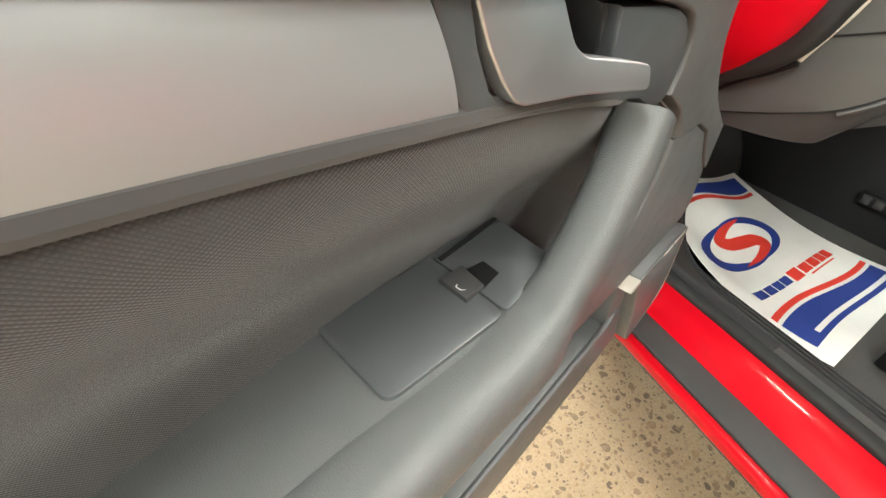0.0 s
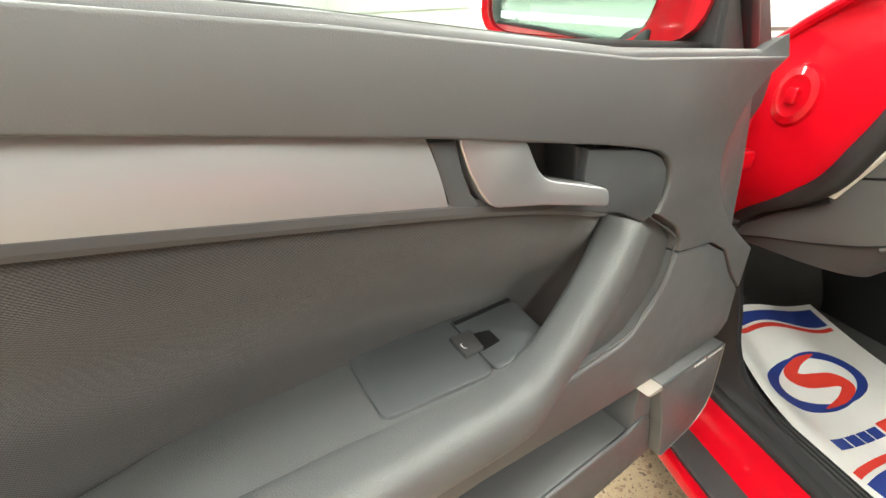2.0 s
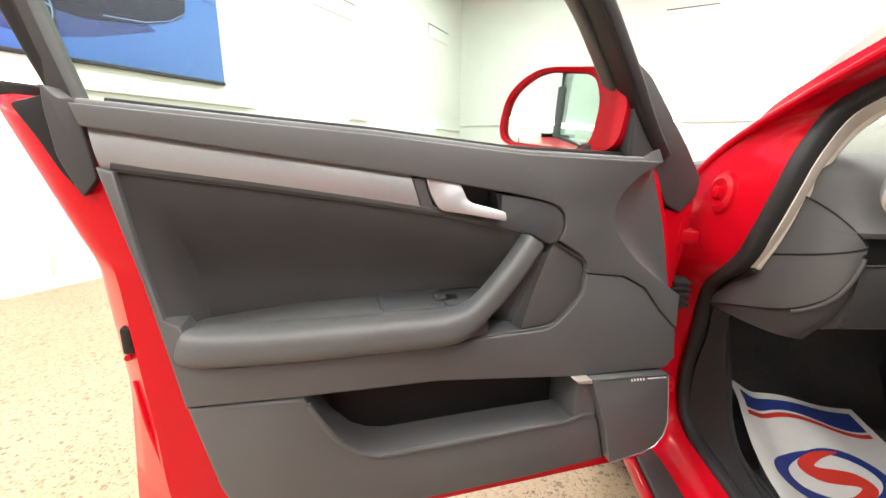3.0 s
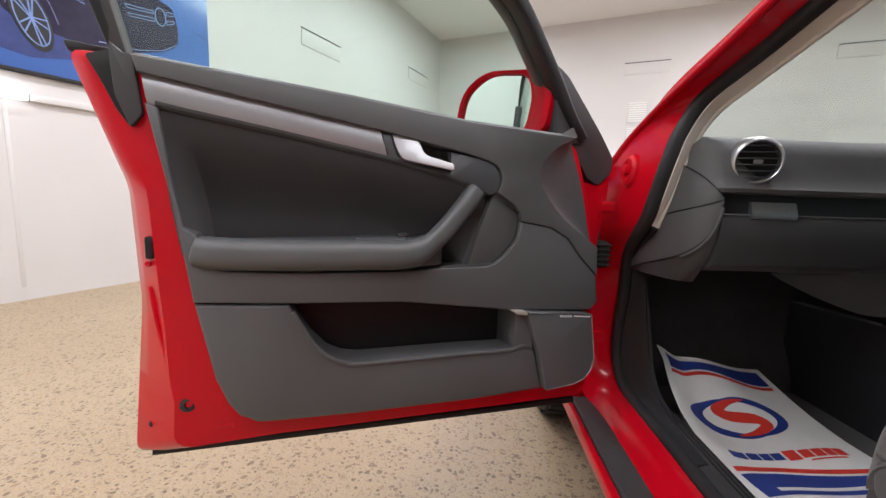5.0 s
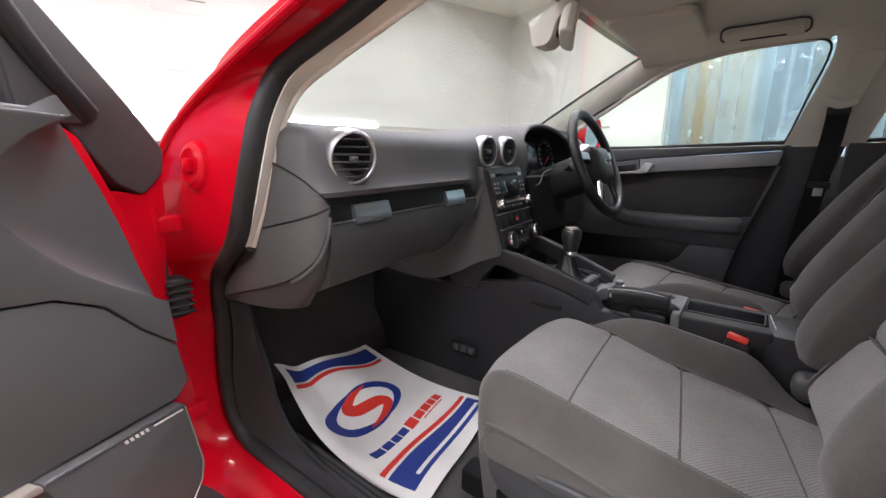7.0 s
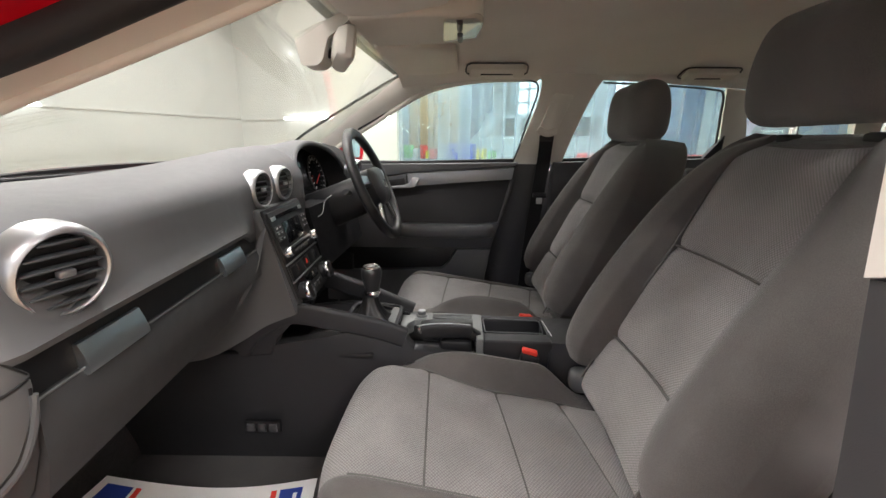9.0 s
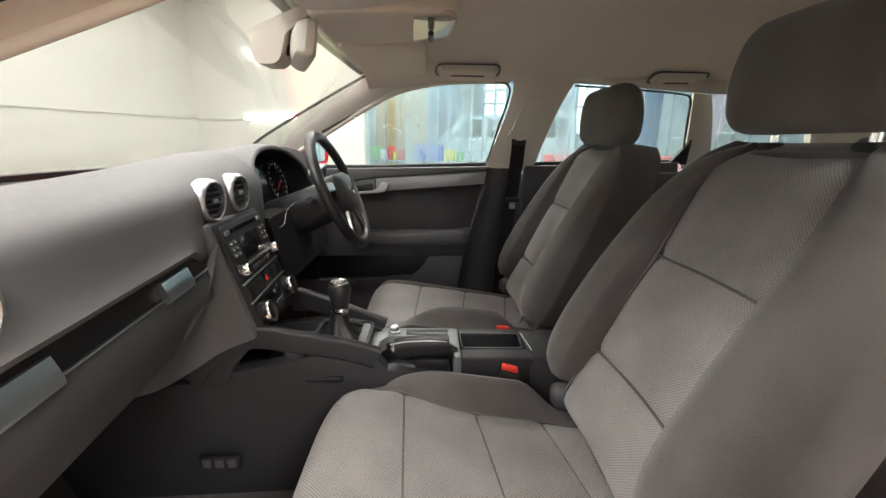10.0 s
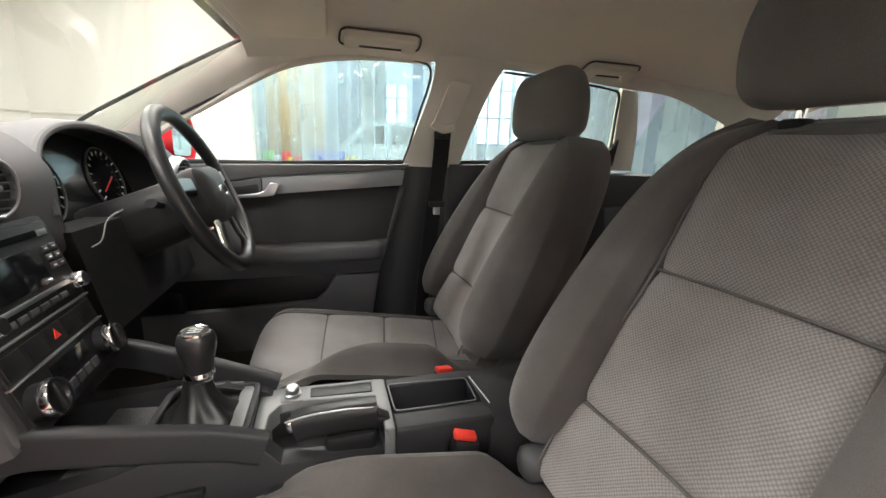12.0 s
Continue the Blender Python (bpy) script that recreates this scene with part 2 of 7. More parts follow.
def rbox(cx, cy, cz, sx, sy, sz, r=0.004, seg=2, m=None, bm=None):
    """A box with rounded edges, by its middle and its sizes."""
    own = bmesh.new()
    bmesh.ops.create_cube(own, size=1.0, matrix=Matrix.Diagonal((sx, sy, sz, 1)))
    if r > 0:
        bmesh.ops.bevel(own, geom=own.edges[:], offset=min(r, 0.49 * min(sx, sy, sz)), segments=seg, profile=0.5, affect="EDGES")
    bmesh.ops.transform(own, matrix=(m if m is not None else Matrix()) @ Matrix.Translation((cx, cy, cz)), verts=own.verts)
    return join(bm, own)


def join(bm, own):
    if bm is None:
        return own
    me = bpy.data.meshes.new("tmp")
    own.to_mesh(me)
    own.free()
    bm.from_mesh(me)
    bpy.data.meshes.remove(me)
    return bm


def rounded(pts, r, seg=4):
    """A closed outline with its corners rounded by up to r."""
    out, n = [], len(pts)
    for i in range(n):
        p, a, b = Vector(pts[i]), Vector(pts[i - 1]), Vector(pts[(i + 1) % n])
        da, db = (a - p), (b - p)
        k = min(r, 0.45 * da.length, 0.45 * db.length)
        q, s = p + da.normalized() * k, p + db.normalized() * k
        for j in range(seg + 1):
            t = j / seg
            out.append(q * (1 - t) ** 2 + p * 2 * t * (1 - t) + s * t * t)
    return [tuple(v) for v in out]


def curve(pts, n=24):
    """A smooth line through the points (Catmull-Rom)."""
    P = [Vector(p) for p in pts]
    P = [P[0] * 2 - P[1]] + P + [P[-1] * 2 - P[-2]]
    out, segs = [], len(P) - 3
    for i in range(n + 1):
        f = i / n * segs
        k = min(int(f), segs - 1)
        t = f - k
        a, b, c, d = P[k:k + 4]
        out.append(0.5 * ((2 * b) + (c - a) * t + (2 * a - 5 * b + 4 * c - d) * t * t + (3 * b - a - 3 * c + d) * t ** 3))
    return out


def slab(outline, d0, d1, at, bevel=0.004, seg=2):
    """A plate from a flat outline (a, b), from depth d0 to d1; at(a, b, d) gives the place. The d1 rim is rounded."""
    bm = bmesh.new()
    lo = [bm.verts.new(at(a, b, d0)) for a, b in outline]
    hi = [bm.verts.new(at(a, b, d1)) for a, b in outline]
    n = len(lo)
    bm.faces.new(lo)
    bm.faces.new(hi)
    for i in range(n):
        bm.faces.new((lo[i], lo[(i + 1) % n], hi[(i + 1) % n], hi[i]))
    bmesh.ops.recalc_face_normals(bm, faces=bm.faces)
    if bevel > 0:
        top = set(hi)
        bmesh.ops.bevel(bm, geom=[e for e in bm.edges if e.verts[0] in top and e.verts[1] in top], offset=bevel, segments=seg, profile=0.5, affect="EDGES", clamp_overlap=True)
    bmesh.ops.triangulate(bm, faces=[f for f in bm.faces if len(f.verts) > 4])
    return bm


def sweep(path, profile, up=(0, 0, 1), closed=False, scale=None, bm=None):
    """A closed profile (a, b) carried along a path; a lies across, b along up."""
    P = [Vector(p) for p in path]
    up = Vector(up)
    own = bmesh.new()
    rings = []
    n = len(P)
    for i, p in enumerate(P):
        t = (P[(i + 1) % n] - P[i - 1]) if closed else (P[min(i + 1, n - 1)] - P[max(i - 1, 0)])
        t.normalize()
        side = t.cross(up)
        side = side.normalized() if side.length > 1e-6 else Vector((1, 0, 0))
        nrm = side.cross(t).normalized()
        k = scale(i / (n - 1)) if scale else 1.0
        rings.append([own.verts.new(p + side * a * k + nrm * b * k) for a, b in profile])
    m = len(profile)
    for i in range(n if closed else n - 1):
        r, s = rings[i], rings[(i + 1) % n]
        for j in range(m):
            own.faces.new((r[j], r[(j + 1) % m], s[(j + 1) % m], s[j]))
    if not closed:
        own.faces.new(rings[0])
        own.faces.new(rings[-1])
    return join(bm, own)


def circle(r, n=12, ry=None):
    return [(r * math.cos(2 * math.pi * i / n), (ry or r) * math.sin(2 * math.pi * i / n)) for i in range(n)]


def rrect(w, h, r, seg=3):
    return rounded([(-w / 2, -h / 2), (w / 2, -h / 2), (w / 2, h / 2), (-w / 2, h / 2)], r, seg)


def lathe(profile, n=32, m=None, bm=None, cap=True):
    """Points (radius, height) turned round the z axis."""
    own = bmesh.new()
    rings = [[own.verts.new((r * math.cos(2 * math.pi * i / n), r * math.sin(2 * math.pi * i / n), h)) for i in range(n)] for r, h in profile]
    for a, b in zip(rings, rings[1:]):
        for i in range(n):
            own.faces.new((a[i], a[(i + 1) % n], b[(i + 1) % n], b[i]))
    if cap:
        own.faces.new(rings[0])
        own.faces.new(rings[-1])
    if m is not None:
        bmesh.ops.transform(own, matrix=m, verts=own.verts)
    return join(bm, own)


def loft(rings, closed=True, caps=True, bm=None):
    """Rings of places, all of one length, joined in turn."""
    own = bmesh.new()
    R = [[own.verts.new(p) for p in r] for r in rings]
    m = len(R[0])
    for a, b in zip(R, R[1:]):
        for j in range(m if closed else m - 1):
            own.faces.new((a[j], a[(j + 1) % m], b[(j + 1) % m], b[j]))
    if caps and closed:
        own.faces.new(R[0])
        own.faces.new(R[-1])
    bmesh.ops.triangulate(own, faces=[f for f in own.faces if len(f.verts) > 4])
    return join(bm, own)


def sheet(f, nu, nv, thick, bm=None):
    """A surface f(s, t) over the unit square with thickness (a function gives the back)."""
    front = [[Vector(f(i / nu, j / nv)) for j in range(nv + 1)] for i in range(nu + 1)]
    own = bmesh.new()
    nrm = [[None] * (nv + 1) for _ in range(nu + 1)]
    for i in range(nu + 1):
        for j in range(nv + 1):
            du = front[min(i + 1, nu)][j] - front[max(i - 1, 0)][j]
            dv = front[i][min(j + 1, nv)] - front[i][max(j - 1, 0)]
            nrm[i][j] = du.cross(dv).normalized()
    A = [[own.verts.new(front[i][j]) for j in range(nv + 1)] for i in range(nu + 1)]
    B = [[own.verts.new(front[i][j] - nrm[i][j] * thick) for j in range(nv + 1)] for i in range(nu + 1)]
    for i in range(nu):
        for j in range(nv):
            own.faces.new((A[i][j], A[i + 1][j], A[i + 1][j + 1], A[i][j + 1]))
            own.faces.new((B[i][j], B[i][j + 1], B[i + 1][j + 1], B[i + 1][j]))
    for i in range(nu):
        own.faces.new((A[i][0], B[i][0], B[i + 1][0], A[i + 1][0]))
        own.faces.new((A[i][nv], A[i + 1][nv], B[i + 1][nv], B[i][nv]))
    for j in range(nv):
        own.faces.new((A[0][j], A[0][j + 1], B[0][j + 1], B[0][j]))
        own.faces.new((A[nu][j], B[nu][j], B[nu][j + 1], A[nu][j + 1]))
    uv = own.loops.layers.uv.new("UVMap")
    su, sv = [0.0], [0.0]
    for i in range(nu):
        su.append(su[-1] + (front[i + 1][nv // 2] - front[i][nv // 2]).length)
    for j in range(nv):
        sv.append(sv[-1] + (front[nu // 2][j + 1] - front[nu // 2][j]).length)
    where = {}
    for i in range(nu + 1):
        for j in range(nv + 1):
            where[A[i][j]] = where[B[i][j]] = (su[i], sv[j])
    for f_ in own.faces:
        for l in f_.loops:
            l[uv].uv = where[l.vert]
    return join(bm, own)


def sm(x, a, b):
    """A smooth step from 0 at a to 1 at b."""
    t = min(1.0, max(0.0, (x - a) / (b - a)))
    return t * t * (3 - 2 * t)


# ---------- the room: oblique to the car by 21 degrees ----------
RA = radians(21)
FN, RN = Vector((math.sin(RA), math.cos(RA))), Vector((math.cos(RA), -math.sin(RA)))   # ahead and right, along the walls
CORNER = Vector((-1.742, 7.946))                                                         # where left and front wall meet
CEIL = 4.1
ROOM_K = 0.917                                                                         # plan units to metres


def up_z(z):
    """Heights on the walls, in metres over the floor."""
    return z if z < 0.1 else 0.816 + (z - 0.816) * ROOM_K


def room_at(a, b, z):
    """a metres to the right of the left wall, b metres ahead of the front wall (minus: towards the car)."""
    p = CORNER + (RN * a + FN * b) * ROOM_K
    return Vector((p.x, p.y, up_z(z)))


ROOM_W, ROOM_L = 10.9, 15.0


def room_box(a0, a1, b0, b1, z0, z1, bevel=0.0):
    bm = bmesh.new()
    v = [bm.verts.new(room_at(a, b, z)) for z in (z0, z1) for a, b in ((a0, b0), (a1, b0), (a1, b1), (a0, b1))]
    for f in ((0, 1, 2, 3), (4, 5, 6, 7), (0, 1, 5, 4), (1, 2, 6, 5), (2, 3, 7, 6), (3, 0, 4, 7)):
        bm.faces.new([v[i] for i in f])
    if bevel:
        bmesh.ops.bevel(bm, geom=bm.edges[:], offset=bevel, segments=2, profile=0.5, affect="EDGES")
    return bm


structure("floor", room_box(-0.2, 24, -ROOM_L - 0.2, 6, -0.2, 0.0), M_FLOOR, "tan ground concrete floor with exposed stone chips", "floor")
structure("ceiling", room_box(-0.2, 24, -ROOM_L - 0.2, 0.2, CEIL, CEIL + 0.2), M_CEIL, "plain white painted ceiling", "ceiling")
structure("wall_left", room_box(-0.2, 0, -ROOM_L, 0.2, 0, CEIL), M_WALL, "white painted panelled wall", "wall")
structure("wall_front", room_box(0, ROOM_W + 0.2, 0, 0.2, 0, CEIL), M_WALL, "white painted wall with shallow slots", "wall")
structure("wall_right", room_box(ROOM_W, ROOM_W + 0.2, -4.0, 0, 0, CEIL), M_WALL, "short white painted wall beside the strip curtain", "wall")
structure("wall_back", room_box(-0.2, 24, -ROOM_L - 0.2, -ROOM_L, 0, CEIL), M_WALL, "plain white wall", "wall")
structure("wall_workshop_front", room_box(ROOM_W + 0.2, 24, -1.2, -1.0, 0, CEIL), M_WALL, "plain workshop wall", "wall")
structure("wall_workshop_end", room_box(23.8, 24, -ROOM_L, -1.2, 0, CEIL), M_WALL, "plain workshop wall", "wall")
structure("wall_right_head", room_box(ROOM_W, ROOM_W + 0.2, -ROOM_L, -4.0, 3.3, CEIL), M_WALL, "white wall above the strip curtain", "wall")

# trunking with light battens along the walls
def batten(a0, a1, b0, b1, z, lit=True):
    t = thing("wall_light" if lit else "cable_trunking", "slim white wall light batten, lit" if lit else "slim white cable trunking on the wall", "light" if lit else "trunking", group="wall lights" if lit else "")
    part("housing", room_box(min(a0, a1), max(a0, a1), min(b0, b1), max(b0, b1), z - 0.025, z + 0.025, 0.006), M_WALL, t)
    if lit:
        if abs(a1 - a0) < abs(b1 - b0):
            s = 1 if a0 < 5 else -1
            aa = max(a0, a1) if s > 0 else min(a0, a1)
            part("diffuser", room_box(*sorted((aa, aa + s * 0.04)), min(b0, b1) + 0.02, max(b0, b1) - 0.02, z - 0.03, z + 0.03, 0.008), M_LAMP, t)
        else:
            part("diffuser", room_box(min(a0, a1) + 0.02, max(a0, a1) - 0.02, min(b0, b1) - 0.04, min(b0, b1), z - 0.03, z + 0.03, 0.008), M_LAMP, t)
    return t


# lit run -12.5 to -9.6 is added out of view, for more side light
for b0, b1, lit in ((-9.6, -6.94, True), (-6.94, -5.2, False), (-5.2, -3.7, True), (-3.7, -3.2, False), (-3.2, -1.2, True), (-1.2, -0.05, False), (-12.5, -9.6, True)):
    batten(0, 0.03, b0 + 0.002, b1 - 0.002, 1.395, lit)
for a0, a1, lit in ((0.05, 2.6, False), (2.6, 4.2, True), (4.2, 5.6, False), (5.6, 7.4, True), (7.4, ROOM_W - 0.05, False)):
    batten(a0 + 0.002, a1 - 0.002, -0.03, 0, 1.50, lit)
for b0, b1, lit in ((-1.3, -0.05, False), (-2.6, -1.3, True), (-3.0, -2.6, False), (-3.9, -3.0, True)):
    batten(ROOM_W - 0.03, ROOM_W, b0 + 0.002, b1 - 0.002, 1.48, lit)

# ceiling lights
lamp = thing("ceiling_light", "long white ceiling light batten, lit", "light", group="ceiling lights")
part("housing", room_box(0, 0.3, 0, 2.4, 0, 0.05, 0.01), M_WALL, lamp)
part("diffuser", room_box(0.03, 0.27, 0.03, 2.37, -0.03, 0.0, 0.008), M_CEILLAMP, lamp)
spots = [(a, b) for a in (1.6, 5.0, 8.4) for b in (-4.0, -8.0, -12.0)] + [(12.6, -4.6), (12.6, -8.2), (17.0, -6.0), (17.0, -10.0)]
for i, (a, b) in enumerate(spots):
    m = Matrix.Translation((*((RN * a + FN * b) * ROOM_K), up_z(CEIL) - 0.052))
    if i == 0:
        lamp.matrix_world = m
    else:
        copy_thing(lamp, m)
    la = bpy.data.lights.new("ceiling_lamp", "AREA")
    la.shape, la.size, la.size_y, la.energy, la.color = "RECTANGLE", 0.24, 2.34, (50.0 if a > 10 else 120.0 if a < 3 and b < -10 else 80.0), (1.0, 0.97, 0.93) if a < 10 else (0.9, 0.96, 1.0)
    lo = new("ceiling_lamp", la)
    p = room_at(a + 0.15, b + 1.2, CEIL - 0.12)
    lo.matrix_world = Matrix.Translation(p) @ Matrix.Rotation(-RA, 4, "Z")

# shallow slots in the walls; a charcoal strip stands in for each shadow line
def wall_slot(a, b, z, w, h, wall):
    t = thing("wall_slot", "shallow rectangular vent panel in the white wall, its shadow line a dark strip", "vent", group="wall slots")
    if wall == "front":
        part("panel", room_box(a, a + w, b - 0.012, b, z, z + h, 0.003), M_WALL, t)
        part("gap", room_box(a, a + w, b - 0.02, b, z + h, z + h + 0.013), M_TRIM, t)
    else:
        part("panel", room_box(a, a + 0.012, b - w, b, z, z + h, 0.003), M_WALL, t)
        part("gap", room_box(a, a + 0.02, b - w, b, z + h, z + h + 0.013), M_TRIM, t)


for a, w in ((3.75, 0.74), (6.75, 0.8)):
    wall_slot(a, 0, 3.06, w, 0.2, "front")
for b, z in ((-3.45, 2.65), (-0.65, 2.95)):
    wall_slot(0, b, z, 0.76, 0.2, "left")
# louvred vents on the front wall
for z0 in (2.2, 1.75):
    t = thing("louvre_vent", "small white louvred vent on the wall", "vent", group="louvre vents")
    part("frame", room_box(3.85, 4.2, -0.012, 0, z0, z0 + 0.4, 0.003), M_WALL, t)
    for k in range(9):
        part("slat", room_box(3.88, 4.17, -0.02, -0.012, z0 + 0.03 + k * 0.04, z0 + 0.05 + k * 0.04), M_CEIL, t)
# board joints on the left wall
for b in (-11.6, -9.3, -7.08, -4.4, -2.0):
    t = thing("wall_joint", "narrow white cover strip over a wall board joint", "trim strip", group="wall joints", kind="structure")
    part("cover", room_box(0, 0.003, b, b + 0.026, 0.09, 1.34, 0.001), M_WALL, t)

# wall poster: a dark car on a blue ground, drawn as plain shapes
def print_blue(name):
    """Printed blue that runs paler towards the lower right, with soft clouds."""
    m, N, L, b = nodes_of(name)
    v = coords(N, L)
    dot = N.new("ShaderNodeVectorMath")
    dot.operation = "DOT_PRODUCT"
    dot.inputs[1].default_value = (FN.x, FN.y, -0.55)
    L.new(v, dot.inputs[0])
    add = N.new("ShaderNodeMath")
    add.operation = "MULTIPLY_ADD"
    add.inputs[1].default_value = 0.55
    L.new(noise_tex(N, L, v, 1.6, 3.0), add.inputs[0])
    L.new(dot.outputs["Value"], add.inputs[2])
    L.new(mix_color(N, L, ramp(N, L, add.outputs[0], -2.1, 1.6), (0.028, 0.075, 0.34), (0.095, 0.20, 0.50)), b.inputs["Base Color"])
    b.inputs["Roughness"].default_value = 0.22
    b.inputs["Specular IOR Level"].default_value = 0.4
    return m


M_POSTER = print_blue("poster_blue")
M_POSTER_DARK = plain("poster_dark", (0.018, 0.014, 0.036), 0.24, 0.2, 0.15)
M_POSTER_SHADE = plain("poster_shade", (0.034, 0.050, 0.17), 0.24, 0.25, 0.12)
M_POSTER_GREY = plain("poster_grey", (0.16, 0.23, 0.46), 0.3, 0.3, 0.2)
M_POSTER_LINE = plain("poster_line", (0.12, 0.13, 0.26), 0.3, 0.4, 0.2)
poster = thing("wall_poster", "large blue poster with a dark car on the white wall", "poster")
PB0, PB1, PZ = -9.9, -5.52, 1.585


def poster_at(x, z, d):
    return room_at(d, PB0 + x, PZ + 0.015 + z)


part("backing", room_box(0, 0.02, PB0, PB1, PZ, PZ + 1.75, 0.004), M_POSTER, poster)
part("frame", room_box(0, 0.035, PB0, PB1, PZ - 0.03, PZ - 0.001, 0.004), M_BLACK, poster)
flat = lambda name, pts, d, mat: part(name, slab(pts, d - 0.0015, d, poster_at, 0), mat, poster)


def line(name, pts, w, d, mat, closed=False):
    """A printed line of width w through the points."""
    return part(name, sweep([poster_at(x, z, d) for x, z in pts], rrect(w, 0.0012, 0.0003, 1), (RN.x, RN.y, 0), closed=closed), mat, poster)


flat("ground_shade", [(0.4, 0.50), (1.6, 0.30), (2.30, 0.24), (2.62, 0.13), (3.0, 0.08), (3.35, 0.16), (3.8, 0.30), (3.6, 0.42), (2.86, 0.44), (2.3, 0.62), (0.4, 0.85)], 0.0225, M_POSTER_SHADE)
body_line = [(0.5, 0.86), (1.3, 0.72), (2.3, 0.545), (2.58, 0.47), (2.86, 0.375), (2.95, 0.30), (3.13, 0.29), (3.28, 0.27), (3.45, 0.29), (3.72, 0.335), (3.92, 0.40), (4.06, 0.49), (4.075, 0.62), (4.035, 0.81), (3.90, 0.84), (3.61, 0.87), (3.38, 0.97), (2.95, 1.20), (2.3, 1.38), (1.2, 1.44), (0.6, 1.36)]
flat("car_shape", rounded(body_line, 0.05, 4), 0.0250, M_POSTER_DARK)
flat("window_shape", rounded([(0.8, 1.02), (2.2, 0.96), (2.85, 0.93), (2.75, 1.10), (2.2, 1.26), (0.9, 1.32)], 0.05), 0.0275, M_POSTER_SHADE)
flat("rear_wheel_shape", [(2.56 + 0.065 * x, 0.455 + 0.06 * y) for x, y in circle(1.0, 24)], 0.0275, M_BLACK)
line("step_line", [(1.4, 0.71), (2.3, 0.53), (2.581, 0.462), (2.847, 0.396)], 0.010, 0.0275, M_POSTER_GREY)
line("step_line", [(1.4, 0.675), (2.3, 0.505), (2.67, 0.436), (2.859, 0.370)], 0.007, 0.0275, M_POSTER_GREY)
# the front wheel, seen aslant: tyre, rim, hub and five pairs of spokes
WC, WA, WB = Vector((3.016, 0.352)), Vector((0.034, -0.182)), Vector((0.096, -0.020))
wheel_pt = lambda r, a: tuple(WC + WA * r * math.cos(a) + WB * r * math.sin(a))
flat("tyre_shape", [wheel_pt(1.16, 2 * math.pi * i / 40) for i in range(40)], 0.0270, M_BLACK)
line("rim_line", [wheel_pt(0.96, 2 * math.pi * i / 48) for i in range(48)], 0.008, 0.0285, M_POSTER_GREY, True)
for k in range(5):
    for e in (-0.17, 0.17):
        a = 2 * math.pi * k / 5 + 0.3
        line("spoke_line", [wheel_pt(0.12, a + e * 2), wheel_pt(0.94, a + e)], 0.009, 0.0285, M_POSTER_GREY)
flat("hub_shape", [wheel_pt(0.13, 2 * math.pi * i / 16) for i in range(16)], 0.0295, M_POSTER_GREY)
line("arch_line", [(p.x, p.y) for p in curve([(2.885, 0.40, 0), (2.90, 0.52, 0), (2.96, 0.60, 0), (3.04, 0.60, 0), (3.12, 0.50, 0), (3.17, 0.36, 0)], 20)], 0.006, 0.0275, M_POSTER_LINE)
line("bonnet_line", [(3.054, 0.648), (3.132, 0.569)], 0.006, 0.0275, M_POSTER_GREY)
flat("lamp_shape", rounded([(3.174, 0.695), (3.216, 0.679), (3.283, 0.610), (3.341, 0.595), (3.325, 0.698), (3.281, 0.738)], 0.012), 0.0275, M_POSTER_GREY)
line("lamp_line", [(3.216, 0.655), (3.285, 0.590), (3.345, 0.574)], 0.006, 0.0275, M_POSTER_GREY)
for bar in ([(3.627, 0.695), (3.853, 0.724), (3.860, 0.705), (3.647, 0.671)], [(3.646, 0.631), (3.858, 0.665), (3.864, 0.640), (3.666, 0.611)], [(3.966, 0.757), (4.042, 0.772), (4.041, 0.749), (3.970, 0.729)], [(3.968, 0.684), (4.040, 0.703), (4.034, 0.678), (3.972, 0.651)]):
    line("grille_line", rounded(bar, 0.006, 2), 0.006, 0.0275, M_POSTER_GREY, True)
line("badge_ring", [(3.915 + 0.046 * x, 0.697 + 0.074 * y) for x, y in circle(1.0, 24)], 0.008, 0.0285, M_POSTER_GREY, True)
line("bumper_line", [(3.42, 0.325), (3.72, 0.352), (3.92, 0.412), (4.05, 0.50)], 0.006, 0.0275, M_POSTER_GREY)
line("ground_line", [(4.231, 0.676), (4.359, 0.655)], 0.006, 0.0225, M_POSTER_DARK)


# ---------- the open front door, hinged at its front edge ----------
DOOR = pose(-0.85, 0.32, 0, 0, 0, 203.4)
door = thing("vehicle_door", "open red front door of the car with charcoal trim and cloth insert", "car door", DOOR)


def dp(u, z, v):
    """Door axes: u from the hinge to the free edge, v towards the cabin."""
    return (u, v, z)


def door_curve(pts, n):
    return [(p.x, p.y) for p in curve([(a, b, 0) for a, b in pts], n)]


BEZEL_END = [(0.270, 0.814), (0.258, 0.8185), (0.2515, 0.831), (0.2500, 0.845), (0.2535, 0.857), (0.262, 0.8665), (0.276, 0.8730), (0.300, 0.8790)]
TOP = [(0.797, 0.981), (0.639, 0.968), (0.511, 0.958), (0.316, 0.938), (0.100, 0.929)]
# steel shell: inner flange, then the shut face out to the skin
inner = [(0.775, 0.965), (0.09, 0.915), (0.06, 0.80), (0.045, 0.66), (0.03, 0.455), (0.06, 0.430), (0.60, 0.443), (0.675, 0.453), (0.70, 0.50), (0.725, 0.62), (0.75, 0.80)]
outer = [(0.886, 0.994), (0.055, 0.925), (0.0, 0.80), (-0.035, 0.66), (-0.045, 0.40), (-0.03, 0.340), (0.60, 0.368), (0.858, 0.366), (0.846, 0.50), (0.835, 0.62), (0.835, 0.82)]
ri, ro = rounded(inner, 0.03, 3), rounded(outer, 0.02, 3)
